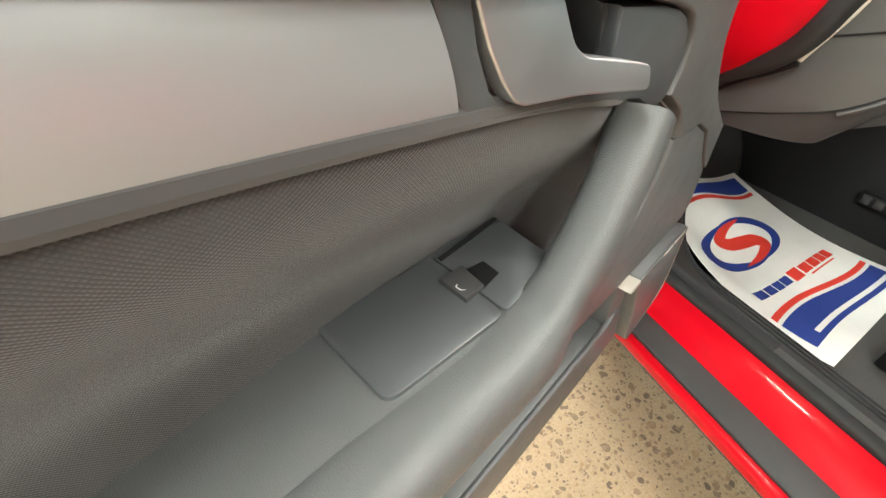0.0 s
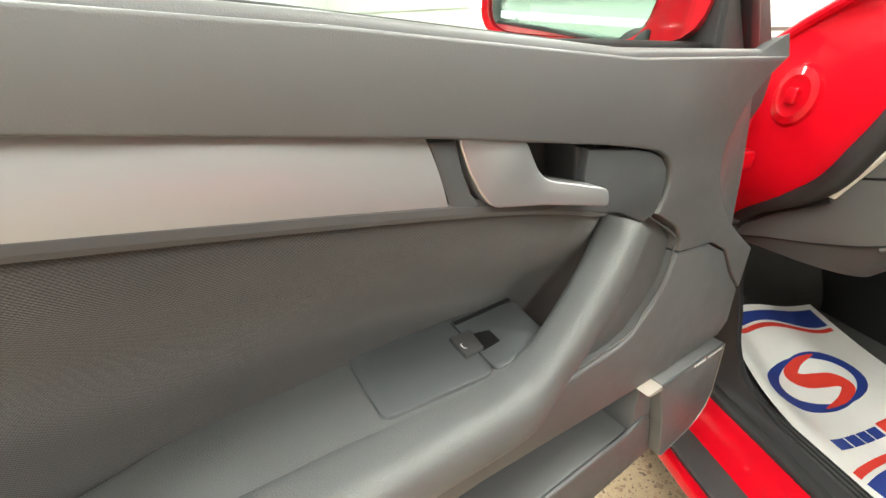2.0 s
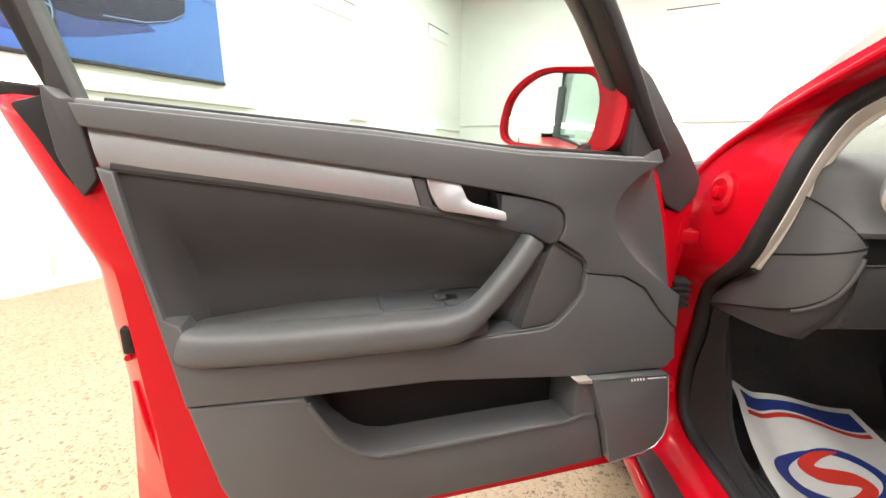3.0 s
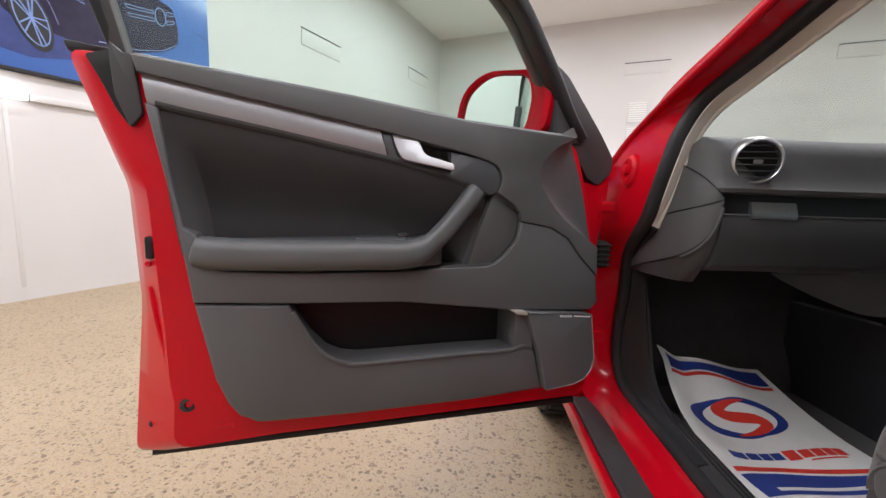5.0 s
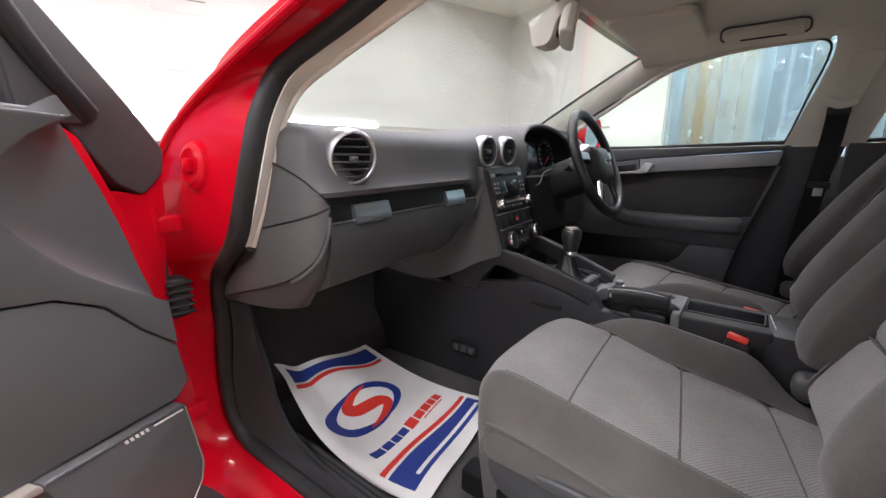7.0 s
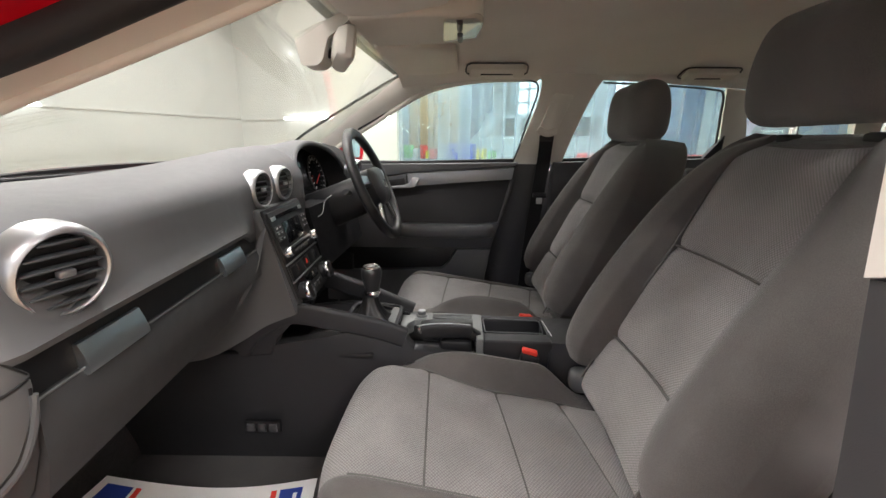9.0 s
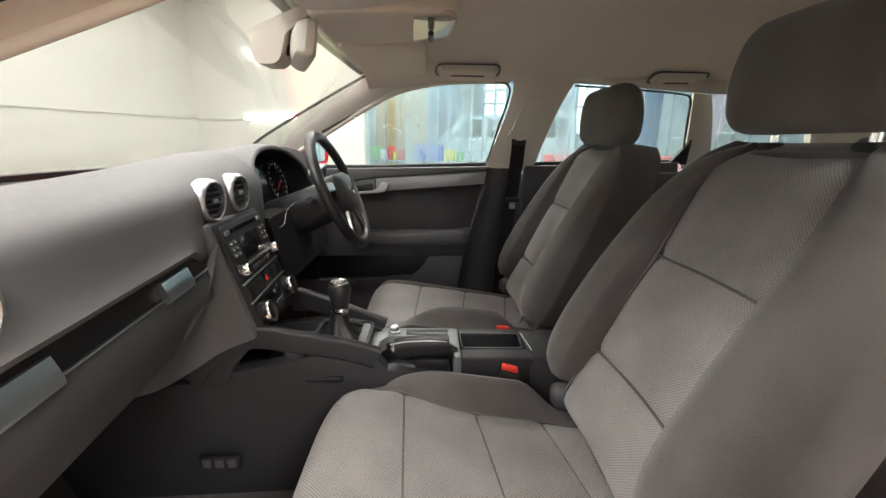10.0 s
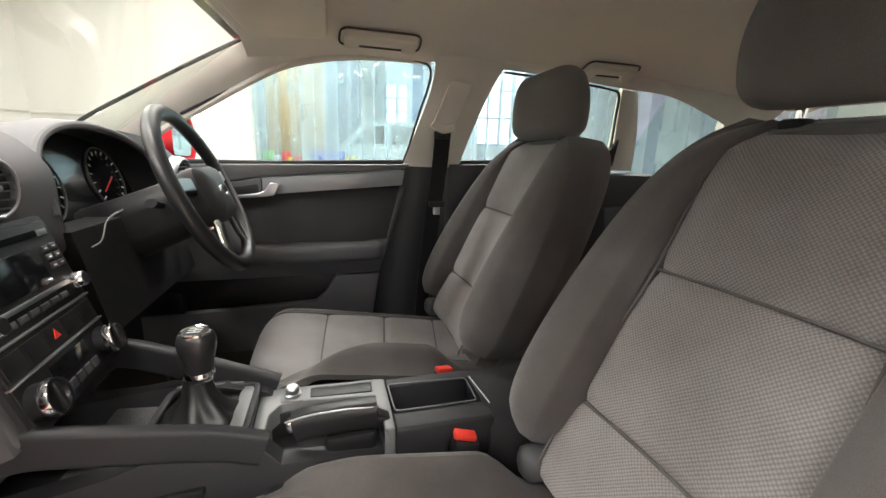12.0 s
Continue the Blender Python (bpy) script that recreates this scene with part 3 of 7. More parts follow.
full = lambda a, b: sm(b, 0.72, 0.90) * sm(a, 0.5, 0.7)   # the shut face stands fuller at the free upper corner
bm = loft([[dp(a, b, -0.02) for a, b in ri], [dp(a, b, 0.066) for a, b in ri], [dp(a * 0.42 + c * 0.58, b * 0.42 + d * 0.58, 0.060) for (a, b), (c, d) in zip(ri, ro)],
           [dp(a * 0.16 + c * 0.84, b * 0.16 + d * 0.84, 0.020 + 0.032 * full(c, d)) for (a, b), (c, d) in zip(ri, ro)], [dp(a, b, -0.01 + 0.045 * full(a, b)) for a, b in ro],
           [dp(a, b, -0.03 + 0.03 * full(a, b)) for a, b in ro], [dp(a * 0.995, b, -0.10 - 0.03 * math.sin(3 * (b - 0.4) / 0.6)) for a, b in ro]], caps=False)
bm.faces.ensure_lookup_table()
part("outer_skin", slab(ro, -0.105, -0.095, dp, 0), M_RED, door)
part("inner_sheet", slab(ri, -0.03, -0.02, dp, 0), M_BLACK, door)
part("shell", bm, M_RED, door, "glossy red painted steel shell")
part("bottom_seal", sweep([dp(a, 0.334 + 0.046 * a, 0.001) for a in (-0.02, 0.2, 0.4, 0.6, 0.72, 0.83)], rrect(0.014, 0.016, 0.005), (0, 1, 0)), M_RUBBER, door)

# upper trim with the roll under the window and the front corner
dish = door_curve([(0.092, 0.929), (0.131, 0.909), (0.160, 0.882), (0.168, 0.857), (0.158, 0.826), (0.110, 0.774), (0.022, 0.715)], 18)
upper = TOP + dish + [(0.018, 0.657), (0.060, 0.695), (0.095, 0.735), (0.137, 0.757), (0.204, 0.768),
               (0.207, 0.783), (0.218, 0.796), (0.235, 0.807)] + [(a - 0.0015, b + 0.0008) for a, b in BEZEL_END[1:]] + [(0.335, 0.8875), (0.468, 0.911), (0.792, 0.960)]
part("upper_trim", slab(upper, 0.03, 0.094, dp, 0.0045, 3), M_TRIM, door)
# scooped front corner, a shallow dished face
edge = door_curve([(0.088, 0.926), (0.074, 0.890), (0.058, 0.850), (0.042, 0.80), (0.032, 0.76), (0.024, 0.735), (0.018, 0.712)], 18)
part("corner_dish", sheet(lambda s, t: dp(*(Vector(dish[min(18, round(s * 18))]) * (1 - t) + Vector(edge[min(18, round(s * 18))]) * t), 0.0935 - 0.026 * math.sin(0.5 * math.pi * t)), 18, 8, 0.02), M_TRIM, door)

S_TL, S_TR, S_BR, S_BL = Vector((0.789, 0.960)), Vector((0.4695, 0.9125)), Vector((0.4565, 0.868)), Vector((0.784, 0.921))


def strip_at(s, t):
    """The bowed decorative strip, s from the free edge to the handle, t downwards."""
    p = (S_TL * (1 - s) + S_TR * s) * (1 - t) + (S_BL * (1 - s) + S_BR * s) * t
    return dp(p.x, p.y, 0.0845 + 0.0036 * (1 - (2 * t - 1.05) ** 2))


part("trim_strip", sheet(strip_at, 12, 16, -0.03), M_STRIP, door, "satin grey decorative strip")
# bezel in two pieces round the handle cup
part("handle_bezel", slab([(0.468, 0.9085), (0.4510, 0.9075), (0.4470, 0.890), (0.4410, 0.8755), (0.4350, 0.8685), (0.429, 0.8655), (0.40, 0.861), (0.3465, 0.8515), (0.3465, 0.886)] + BEZEL_END[::-1] + [(0.300, 0.829), (0.340, 0.840), (0.455, 0.866)], 0.05, 0.0865, lambda a, b, d: dp(a, b, d + 0.05 * max(0.0, 0.36 - a)), 0.003), M_SATIN, door)
part("handle_cup", slab([(0.452, 0.907), (0.33, 0.886), (0.33, 0.852), (0.44, 0.868)], 0.03, 0.052, dp, 0.0), M_TRIM_DARK, door)
part("cup_end", slab([(0.352, 0.888), (0.330, 0.885), (0.330, 0.856), (0.346, 0.859)], 0.05, 0.080, dp, 0.004), M_TRIM_DARK, door)
lever = [(0.449, 0.908), (0.408, 0.902), (0.404, 0.898), (0.400, 0.888), (0.397, 0.881), (0.390, 0.8755), (0.370, 0.8705), (0.348, 0.8645), (0.348, 0.853), (0.394, 0.8615), (0.421, 0.8655), (0.429, 0.867), (0.434, 0.870), (0.439, 0.877), (0.445, 0.890), (0.449, 0.904)]


def soft_ramp(x, w=0.025):
    return (x + math.sqrt(x * x + w * w)) / 2


def lever_at(a, b, d):
    """The blade lies deep at its top and comes forward along the arm."""
    return dp(a, b, d + 0.081 + 0.20 * soft_ramp(0.905 - b) + 0.25 * soft_ramp(0.405 - a))


part("lever_gap", slab(rounded([(a + (a - 0.405) * 0.035, b + (b - 0.880) * 0.05) for a, b in lever], 0.003, 2), -0.02, -0.006, lever_at, 0), M_BLACK, door)
part("door_lever", slab(rounded(lever, 0.004, 3), -0.012, 0.002, lever_at, 0.005, 4), M_SILVER, door, "satin silver inner door lever")

# cloth insert: hollow between strip and armrest
ins_top = door_curve([(0.775, 0.9205), (0.62, 0.8965), (0.455, 0.8675), (0.36, 0.846), (0.268, 0.817)], 40)
ins_bot = door_curve([(0.745, 0.715), (0.62, 0.712), (0.50, 0.710), (0.40, 0.692), (0.278, 0.684)], 40)


def insert_at(s, t):
    i = s * 40
    k = min(39, int(i))
    f = i - k
    a = Vector(ins_top[k]) * (1 - f) + Vector(ins_top[k + 1]) * f
    b = Vector(ins_bot[k]) * (1 - f) + Vector(ins_bot[k + 1]) * f
    p = a * (1 - t) + b * t
    low = 0.012
    v = 0.081 - (0.081 - low) * sm(t, 0.02, 0.75)
    v += (0.082 - v) * (1 - sm(s, 0.0, 0.06)) + (0.070 - v) * sm(s, 0.84, 1.0)
    return dp(p.x, p.y, v)


part("cloth_insert", sheet(insert_at, 40, 20, -0.012), M_DOOR_CLOTH, door, "dark woven cloth insert")
part("insert_piping", sweep([Vector(insert_at(i / 40, 0.0)) + Vector((0, 0, 0.002)) for i in range(41)], circle(0.0062, 10), (0, 1, 0)), M_DOOR_CLOTH, door)

# middle panel: rear border, band under the armrest, front up to the seam
middle = [(0.786, 0.9215), (0.772, 0.917), (0.762, 0.83), (0.750, 0.755), (0.735, 0.745), (0.722, 0.700), (0.700, 0.690), (0.597, 0.684), (0.42, 0.680), (0.359, 0.684), (0.27, 0.684),
          (0.250, 0.690), (0.228, 0.710), (0.208, 0.735), (0.2035, 0.766), (0.137, 0.755), (0.095, 0.733), (0.060, 0.693), (0.018, 0.655), (0.010, 0.600), (0.029, 0.584), (0.216, 0.598), (0.434, 0.6275), (0.612, 0.6355), (0.742, 0.645), (0.745, 0.67), (0.763, 0.80)]
part("middle_trim", slab(middle, 0.03, 0.0925, dp, 0.003, 3), M_TRIM, door)
# dished bowl behind the pull
bowl = [(0.259, 0.8165), (0.235, 0.804), (0.2065, 0.783), (0.2045, 0.767), (0.209, 0.735), (0.229, 0.711), (0.251, 0.691), (0.275, 0.6855), (0.305, 0.686), (0.285, 0.75)]
part("bowl", slab(bowl, 0.03, 0.083, dp, 0.003), M_TRIM, door)
part("bowl_piping", sweep(curve([dp(0.259, 0.816, 0.088), dp(0.210, 0.785, 0.089), dp(0.205, 0.766, 0.089), dp(0.210, 0.735, 0.089), dp(0.232, 0.709, 0.089), dp(0.258, 0.690, 0.089), dp(0.36, 0.686, 0.089)], 24), circle(0.0010, 6), (0, 1, 0)), M_TRIM, door)

# armrest: a padded beam that turns up into the pull handle
arm = curve([dp(0.735, 0.722, 0.078), dp(0.71, 0.718, 0.086), dp(0.62, 0.714, 0.092), dp(0.50, 0.7115, 0.095), dp(0.43, 0.712, 0.098), dp(0.398, 0.720, 0.099), dp(0.366, 0.745, 0.100), dp(0.33, 0.785, 0.099), dp(0.300, 0.822, 0.094)], 56)
part("armrest", sweep(arm, rounded([(-0.022, -0.025), (0.020, -0.028), (0.027, 0.006), (0.014, 0.026), (-0.022, 0.024)], 0.016, 4), (0, 1, 0), scale=lambda s: 1.0 - 0.30 * sm(s, 0.52, 0.72) - 0.4 * (1 - sm(s, 0.0, 0.05))), M_ARM, door, "grained charcoal armrest and pull handle")
part("armrest_top", slab(rounded([(0.735, 0.070), (0.70, 0.090), (0.52, 0.098), (0.40, 0.102), (0.355, 0.088), (0.345, 0.025), (0.40, 0.006), (0.60, 0.002), (0.735, 0.035)], 0.02), 0.690, 0.733, lambda a, b, d: (a, b, d), 0.006, 3), M_ARM, door)
part("switch_panel", slab(rounded([(0.506, 0.008), (0.507, 0.078), (0.4205, 0.087), (0.4155, 0.016)], 0.008), 0.728, 0.7365, lambda a, b, d: (a, b, d), 0.0012), M_SATIN, door, "smooth dark window switch panel")
part("switch_panel", slab(rounded([(0.4145, 0.016), (0.4195, 0.087), (0.360, 0.083), (0.350, 0.028)], 0.006), 0.728, 0.7365, lambda a, b, d: (a, b, d), 0.0012), M_SATIN, door)
part("panel_slot", rbox(0.383, 0.0245, 0.7372, 0.062, 0.004, 0.002, 0.0006, m=pose(0, 0, 0)), M_BLACK, door)
switch = part("window_switch", slab([(0.4295, 0.0395), (0.4310, 0.0645), (0.4150, 0.0650), (0.4115, 0.0430)], 0.7365, 0.7405, lambda a, b, d: (a, b, d + (0.430 - a) * 0.12), 0.0015), M_TRIM_DARK, door, "black window switch with a white pictogram")
part("switch_well", slab([(0.4110, 0.044), (0.4145, 0.0645), (0.397, 0.0635), (0.395, 0.048)], 0.7355, 0.7371, lambda a, b, d: (a, b, d), 0.0), M_BLACK, door)
part("pictogram", sweep([(0.4255 + 0.8 * x, 0.0555 + 0.8 * y, 0.7406) for x, y in rounded([(-0.003, -0.004), (0.003, -0.004), (0.003, 0.002), (0.0005, 0.0045), (-0.003, 0.0045)], 0.0012, 2)], circle(0.0005, 5), (0, 0, 1), closed=True), M_WHITE, switch)

# lower panel with the map pocket
lower = [(0.742, 0.6415), (0.612, 0.632), (0.597, 0.605), (0.578, 0.572), (0.552, 0.543), (0.528, 0.530), (0.500, 0.524), (0.30, 0.520), (0.168, 0.5145), (0.152, 0.506), (0.131, 0.4245), (0.283, 0.4235), (0.5, 0.4315), (0.62, 0.4385), (0.66, 0.442), (0.688, 0.458), (0.703, 0.480), (0.719, 0.523)]
part("lower_trim", slab(lower, 0.03, 0.090, dp, 0.006, 3), M_TRIM, door)
part("pocket_lip", sweep(curve([dp(0.607, 0.622, 0.090), dp(0.578, 0.569, 0.090), dp(0.552, 0.5405, 0.090), dp(0.526, 0.5275, 0.090), dp(0.498, 0.522, 0.090), dp(0.30, 0.518, 0.090), dp(0.215, 0.516, 0.090), dp(0.185, 0.521, 0.089), dp(0.160, 0.515, 0.086)], 48), circle(0.0038, 10, 0.0035), (0, 1, 0)), M_TRIM, door)
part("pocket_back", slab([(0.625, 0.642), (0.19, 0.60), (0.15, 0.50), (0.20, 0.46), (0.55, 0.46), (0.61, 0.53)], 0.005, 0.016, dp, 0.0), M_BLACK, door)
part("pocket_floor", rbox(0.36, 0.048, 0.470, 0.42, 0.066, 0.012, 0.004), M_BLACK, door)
part("pocket_end", slab([(0.014, 0.476), (0.088, 0.500), (0.091, 0.60), (0.014, 0.585)], 0.160, 0.202, lambda a, b, d: (d, a, b), 0.004), M_TRIM, door)
speaker = part("speaker_cover", slab(rounded([(0.186, 0.5945), (0.029, 0.5795), (0.013, 0.480), (0.019, 0.455), (0.036, 0.437), (0.062, 0.429), (0.130, 0.4250), (0.150, 0.505)], 0.006, 3), 0.03, 0.104, dp, 0.004, 3), M_TRIM, door, "flat speaker cover with a thin bright edge")
part("bright_edge", sweep([dp(0.180, 0.592, 0.1045), dp(0.10, 0.5855, 0.1045), dp(0.032, 0.578, 0.1045), dp(0.024, 0.53, 0.1045), dp(0.017, 0.482, 0.1045), dp(0.023, 0.457, 0.1045), dp(0.039, 0.440, 0.1045), dp(0.064, 0.432, 0.1045), dp(0.128, 0.428, 0.1045)], circle(0.0008, 5), (0, 1, 0)), M_ALU, speaker)
part("corner_chip", slab(rounded([(0.217, 0.5985), (0.186, 0.596), (0.184, 0.5875), (0.210, 0.592)], 0.003, 2), 0.08, 0.106, dp, 0.002), plain("bare_chip", (0.30, 0.27, 0.24), 0.5), speaker, "pale worn speaker cover corner")
for k in range(5):
    part("badge_mark", slab([(0.110 - k * 0.006, 0.5835 - k * 0.0005), (0.1065 - k * 0.006, 0.583 - k * 0.0005), (0.105 - k * 0.006, 0.578 - k * 0.0005), (0.1085 - k * 0.006, 0.5785 - k * 0.0005)], 0.1042, 0.1048, dp, 0), M_WHITE, speaker)
part("badge_bar", slab([(0.075, 0.5795), (0.036, 0.5755), (0.036, 0.573), (0.075, 0.577)], 0.1042, 0.1048, dp, 0), M_WHITE, speaker)

# latch, grommets, hinge side
part("latch", rbox(0.801, 0.045, 0.722, 0.012, 0.030, 0.034, 0.004), M_BLACK, door, "black door latch")
part("latch_loop", sweep(curve([(0.806, 0.052, 0.698), (0.808, 0.030, 0.694), (0.812, 0.018, 0.702), (0.810, 0.020, 0.71)], 12), circle(0.004, 6)), M_RED, door)
part("grommet", lathe([(0.0, 0.0), (0.012, 0.0), (0.011, 0.003), (0.006, 0.004), (0.004, 0.0), (0.0, 0.0)], 16, pose(0.763, 0.0595, 0.474, -78, 0, 12), cap=False), M_RUBBER, door)
part("grommet", lathe([(0.0, 0.0), (0.006, 0.0), (0.005, 0.002), (0.0, 0.003)], 12, pose(0.823, 0.02, 0.43, -60, 0, 30), cap=False), M_RUBBER, door)
part("shut_rib", sweep(curve([(0.808, 0.036, 0.66), (0.800, 0.045, 0.60), (0.790, 0.050, 0.55), (0.785, 0.052, 0.50), (0.775, 0.052, 0.455), (0.74, 0.058, 0.435), (0.70, 0.062, 0.43)], 24), circle(0.004, 8)), M_RED, door)

# front edge: red shut face and the dark foot of the window frame
part("front_shut_face", slab(rounded([(0.020, 0.850), (-0.018, 0.842), (-0.052, 0.885), (-0.050, 0.820), (-0.034, 0.715), (-0.048, 0.585), (-0.055, 0.505), (0.010, 0.500), (0.028, 0.660)], 0.006), -0.03, 0.028, dp, 0.004), M_RED, door)
part("frame_foot", slab(rounded([(0.105, 1.075), (0.076, 1.056), (0.020, 0.992), (-0.016, 0.950), (-0.054, 0.900), (-0.050, 0.868), (-0.018, 0.841), (0.014, 0.857), (0.060, 0.925), (0.105, 0.935)], 0.008), -0.015, 0.034, dp, 0.008, 3), M_TRIM_DARK, door, "charcoal foot of the window frame")
# window frame, glass, corner triangle
front_f = [(0.035, 0.935), (0.075, 0.985), (0.112, 1.04), (0.150, 1.092), (0.190, 1.144), (0.225, 1.178), (0.29, 1.225), (0.38, 1.265), (0.50, 1.287), (0.62, 1.293), (0.74, 1.288), (0.835, 1.27), (0.872, 1.235), (0.868, 1.15), (0.848, 1.06), (0.826, 0.985)]
fpath = curve([dp(a, b, 0.023 + 0.09 * max(0, b - 0.94)) for a, b in front_f], 60)
part("window_frame", sweep(fpath, rrect(0.026, 0.038, 0.007), (0, 1, 0), scale=lambda q: 1 - 0.40 * sm(q, 0.80, 0.95)), M_BLACK, door, "black window frame")
part("frame_skin", sweep([p + Vector((0, -0.030, 0)) for p in fpath[:34]], rrect(0.034, 0.026, 0.008), (0, 1, 0)), M_SATIN, door)
part("rear_pillar_cover", slab([(0.815, 0.985), (0.836, 0.985), (0.870, 1.15), (0.850, 1.15)], 0.0, 0.036, lambda a, b, d: (a, d + 0.08 * (b - 0.95), b), 0.004), M_TRIM_DARK, door)
part("pillar_foot", slab(rounded([(0.826, 1.000), (0.814, 0.986), (0.801, 0.987), (0.7935, 0.909), (0.809, 0.890), (0.824, 0.931), (0.827, 0.978)], 0.004, 2), 0.02, 0.073, dp, 0.005, 3), M_TRIM_DARK, door, "charcoal foot of the rear window post")
part("foot_cheek", slab(rounded([(0.822, 0.992), (0.856, 0.981), (0.841, 0.951), (0.826, 0.915), (0.811, 0.891)], 0.004, 2), 0.0, 0.0655, dp, 0.004, 3), M_BLACK, door)
part("post_cap", slab(rounded([(0.894, 1.007), (0.890, 0.992), (0.849, 0.986), (0.838, 1.002)], 0.004, 2), -0.03, 0.024, dp, 0.004), M_BLACK, door)
part("top_shelf", sweep([dp(a, b - 0.001, 0.050) for a, b in reversed(TOP)], rrect(0.062, 0.014, 0.006), (0, 0, 1)), M_TRIM, door)
part("weather_strip", sweep([dp(a, b + 0.004, 0.016) for a, b in reversed(TOP)], rrect(0.010, 0.018, 0.004), (0, 0, 1)), M_RUBBER, door)
tri = [(0.100, 0.925), (0.108, 1.035), (0.048, 0.945), (0.04, 0.925)]
part("corner_triangle", slab(rounded(tri, 0.004, 2), 0.0, 0.038, dp, 0.004), M_TRIM_DARK, door)
pane = [(0.800, 0.930), (0.105, 0.905), (0.108, 1.035)] + front_f[3:-1]
ob = part("glass", slab(pane, 0.0, 0.004, lambda a, b, d: dp(a, b, 0.008 + d + 0.10 * max(0, b - 0.94)), 0), M_GLASS, door, "clear tinted side window glass")
ob.visible_shadow = False

# door mirror
mir = part("mirror_housing", bmesh.new(), M_RED, door, "glossy red door mirror housing")
mm = Matrix.Translation((0.183, -0.088, 1.006)) @ Matrix(((0.54, -0.84, 0, 0), (-0.84, -0.54, 0, 0), (0, 0, 1, 0), (0, 0, 0, 1))) @ Matrix.Diagonal((0.84, 0.85, 0.90, 1))
shape = rounded([(-0.118, -0.055), (0.105, -0.078), (0.122, 0.02), (0.105, 0.072), (-0.02, 0.088), (-0.095, 0.045)], 0.05, 6)
flip = [(-a, b) for a, b in shape]
case = [(a - 0.045 * sm(-a, 0.03, 0.11) * (1 - 0.45 * sm(b, 0.0, 0.08)), b) for a, b in flip]
bm = loft([[mm @ Vector((a * 0.93, 0.012, b * 0.92)) for a, b in flip], [mm @ Vector((a * 0.93, -0.006, b * 0.92)) for a, b in flip], [mm @ Vector((a, -0.010, b)) for a, b in case], [mm @ Vector((a * 1.04, 0.010, b * 1.05)) for a, b in case],
           [mm @ Vector((a * 1.0, 0.055, b * 1.0)) for a, b in case], [mm @ Vector((a * 0.8, 0.095, b * 0.8)) for a, b in case], [mm @ Vector((a * 0.4, 0.112, b * 0.4)) for a, b in case]])
bmesh.ops.recalc_face_normals(bm, faces=bm.faces)
bm.to_mesh(mir.data)
bm.free()
for p in mir.data.polygons:
    p.use_smooth = True
mir.data.set_sharp_from_angle(angle=radians(40))
part("mirror_glass", loft([[mm @ Vector((a * 0.91, 0.011, b * 0.90)) for a, b in flip], [mm @ Vector((a * 0.91, 0.005, b * 0.90)) for a, b in flip]]), M_MIRROR, mir, "clear mirror glass")
part("mirror_foot", slab(rounded([(0.096, 0.932), (0.155, 0.932), (0.145, 0.956), (0.100, 0.968)], 0.008), -0.085, -0.012, dp, 0.008, 3), M_BLACK, mir)


# ---------- car body round the cabin ----------
def mirror_x(pts):
    return [(-x, y, z) for x, y, z in pts]


body = thing("hatchback", "red hatchback car body with one front door open", "car")
# door aperture line on the cabin side, from the sill up the front post and along the roof (right-hand side; mirrored for the left)
APER = [(0.690, 0.400, 0.80), (0.690, 0.375, 0.915), (0.672, 0.310, 0.965), (0.660, 0.245, 1.008), (0.642, 0.158, 1.058), (0.617, 0.056, 1.115), (0.594, -0.052, 1.169), (0.583, -0.154, 1.196), (0.576, -0.278, 1.210), (0.575, -0.440, 1.213)]
# the seal line of the open side, down to the sill
OPEN = [(0.668, -0.95, 0.327), (0.668, -0.40, 0.327), (0.670, 0.10, 0.327), (0.675, 0.28, 0.330), (0.682, 0.365, 0.348), (0.689, 0.400, 0.400), (0.693, 0.402, 0.485), (0.697, 0.378, 0.580), (0.708, 0.345, 0.690), (0.722, 0.242, 0.762), (0.720, 0.209, 0.822), (0.714, 0.190, 0.880), (0.698, 0.186, 0.938), (0.668, 0.188, 0.990), (0.650, 0.152, 1.022), (0.635, 0.074, 1.054), (0.622, -0.010, 1.090), (0.606, -0.110, 1.132), (0.592, -0.200, 1.165), (0.580, -0.300, 1.188), (0.572, -0.440, 1.198)]
# the ridge of the pillar trim on the open side
RIDGE = [(0.708, 0.250, 0.760), (0.700, 0.222, 0.820), (0.690, 0.206, 0.880), (0.670, 0.204, 0.938), (0.640, 0.199, 0.985), (0.618, 0.152, 1.018), (0.606, 0.072, 1.050), (0.590, -0.012, 1.086), (0.576, -0.105, 1.126), (0.562, -0.200, 1.158), (0.552, -0.300, 1.182), (0.546, -0.440, 1.194)]
SCREEN = [(0.690, 0.50, 0.950), (0.650, 0.427, 1.008), (0.622, 0.290, 1.084), (0.594, 0.142, 1.161), (0.568, 0.0, 1.231)]


def strip_between(A, B, n, thick, puff=0.0, crown=0.0):
    """A padded band between two lines of places; puff swells it towards the cabin, crown up and back."""
    ca, cb = curve(A, n), curve(B, n)

    def f(s, t):
        i = round(s * n)
        p = ca[i].lerp(cb[i], t)
        swell = (Vector((0, p.y, p.z)) - p).normalized() * puff + Vector((0, -0.5, 0.8)) * crown * (1 - sm(p.z, 0.5, 0.8))
        return p + swell * math.sin(math.pi * t)
    return sheet(f, n, 6, thick)


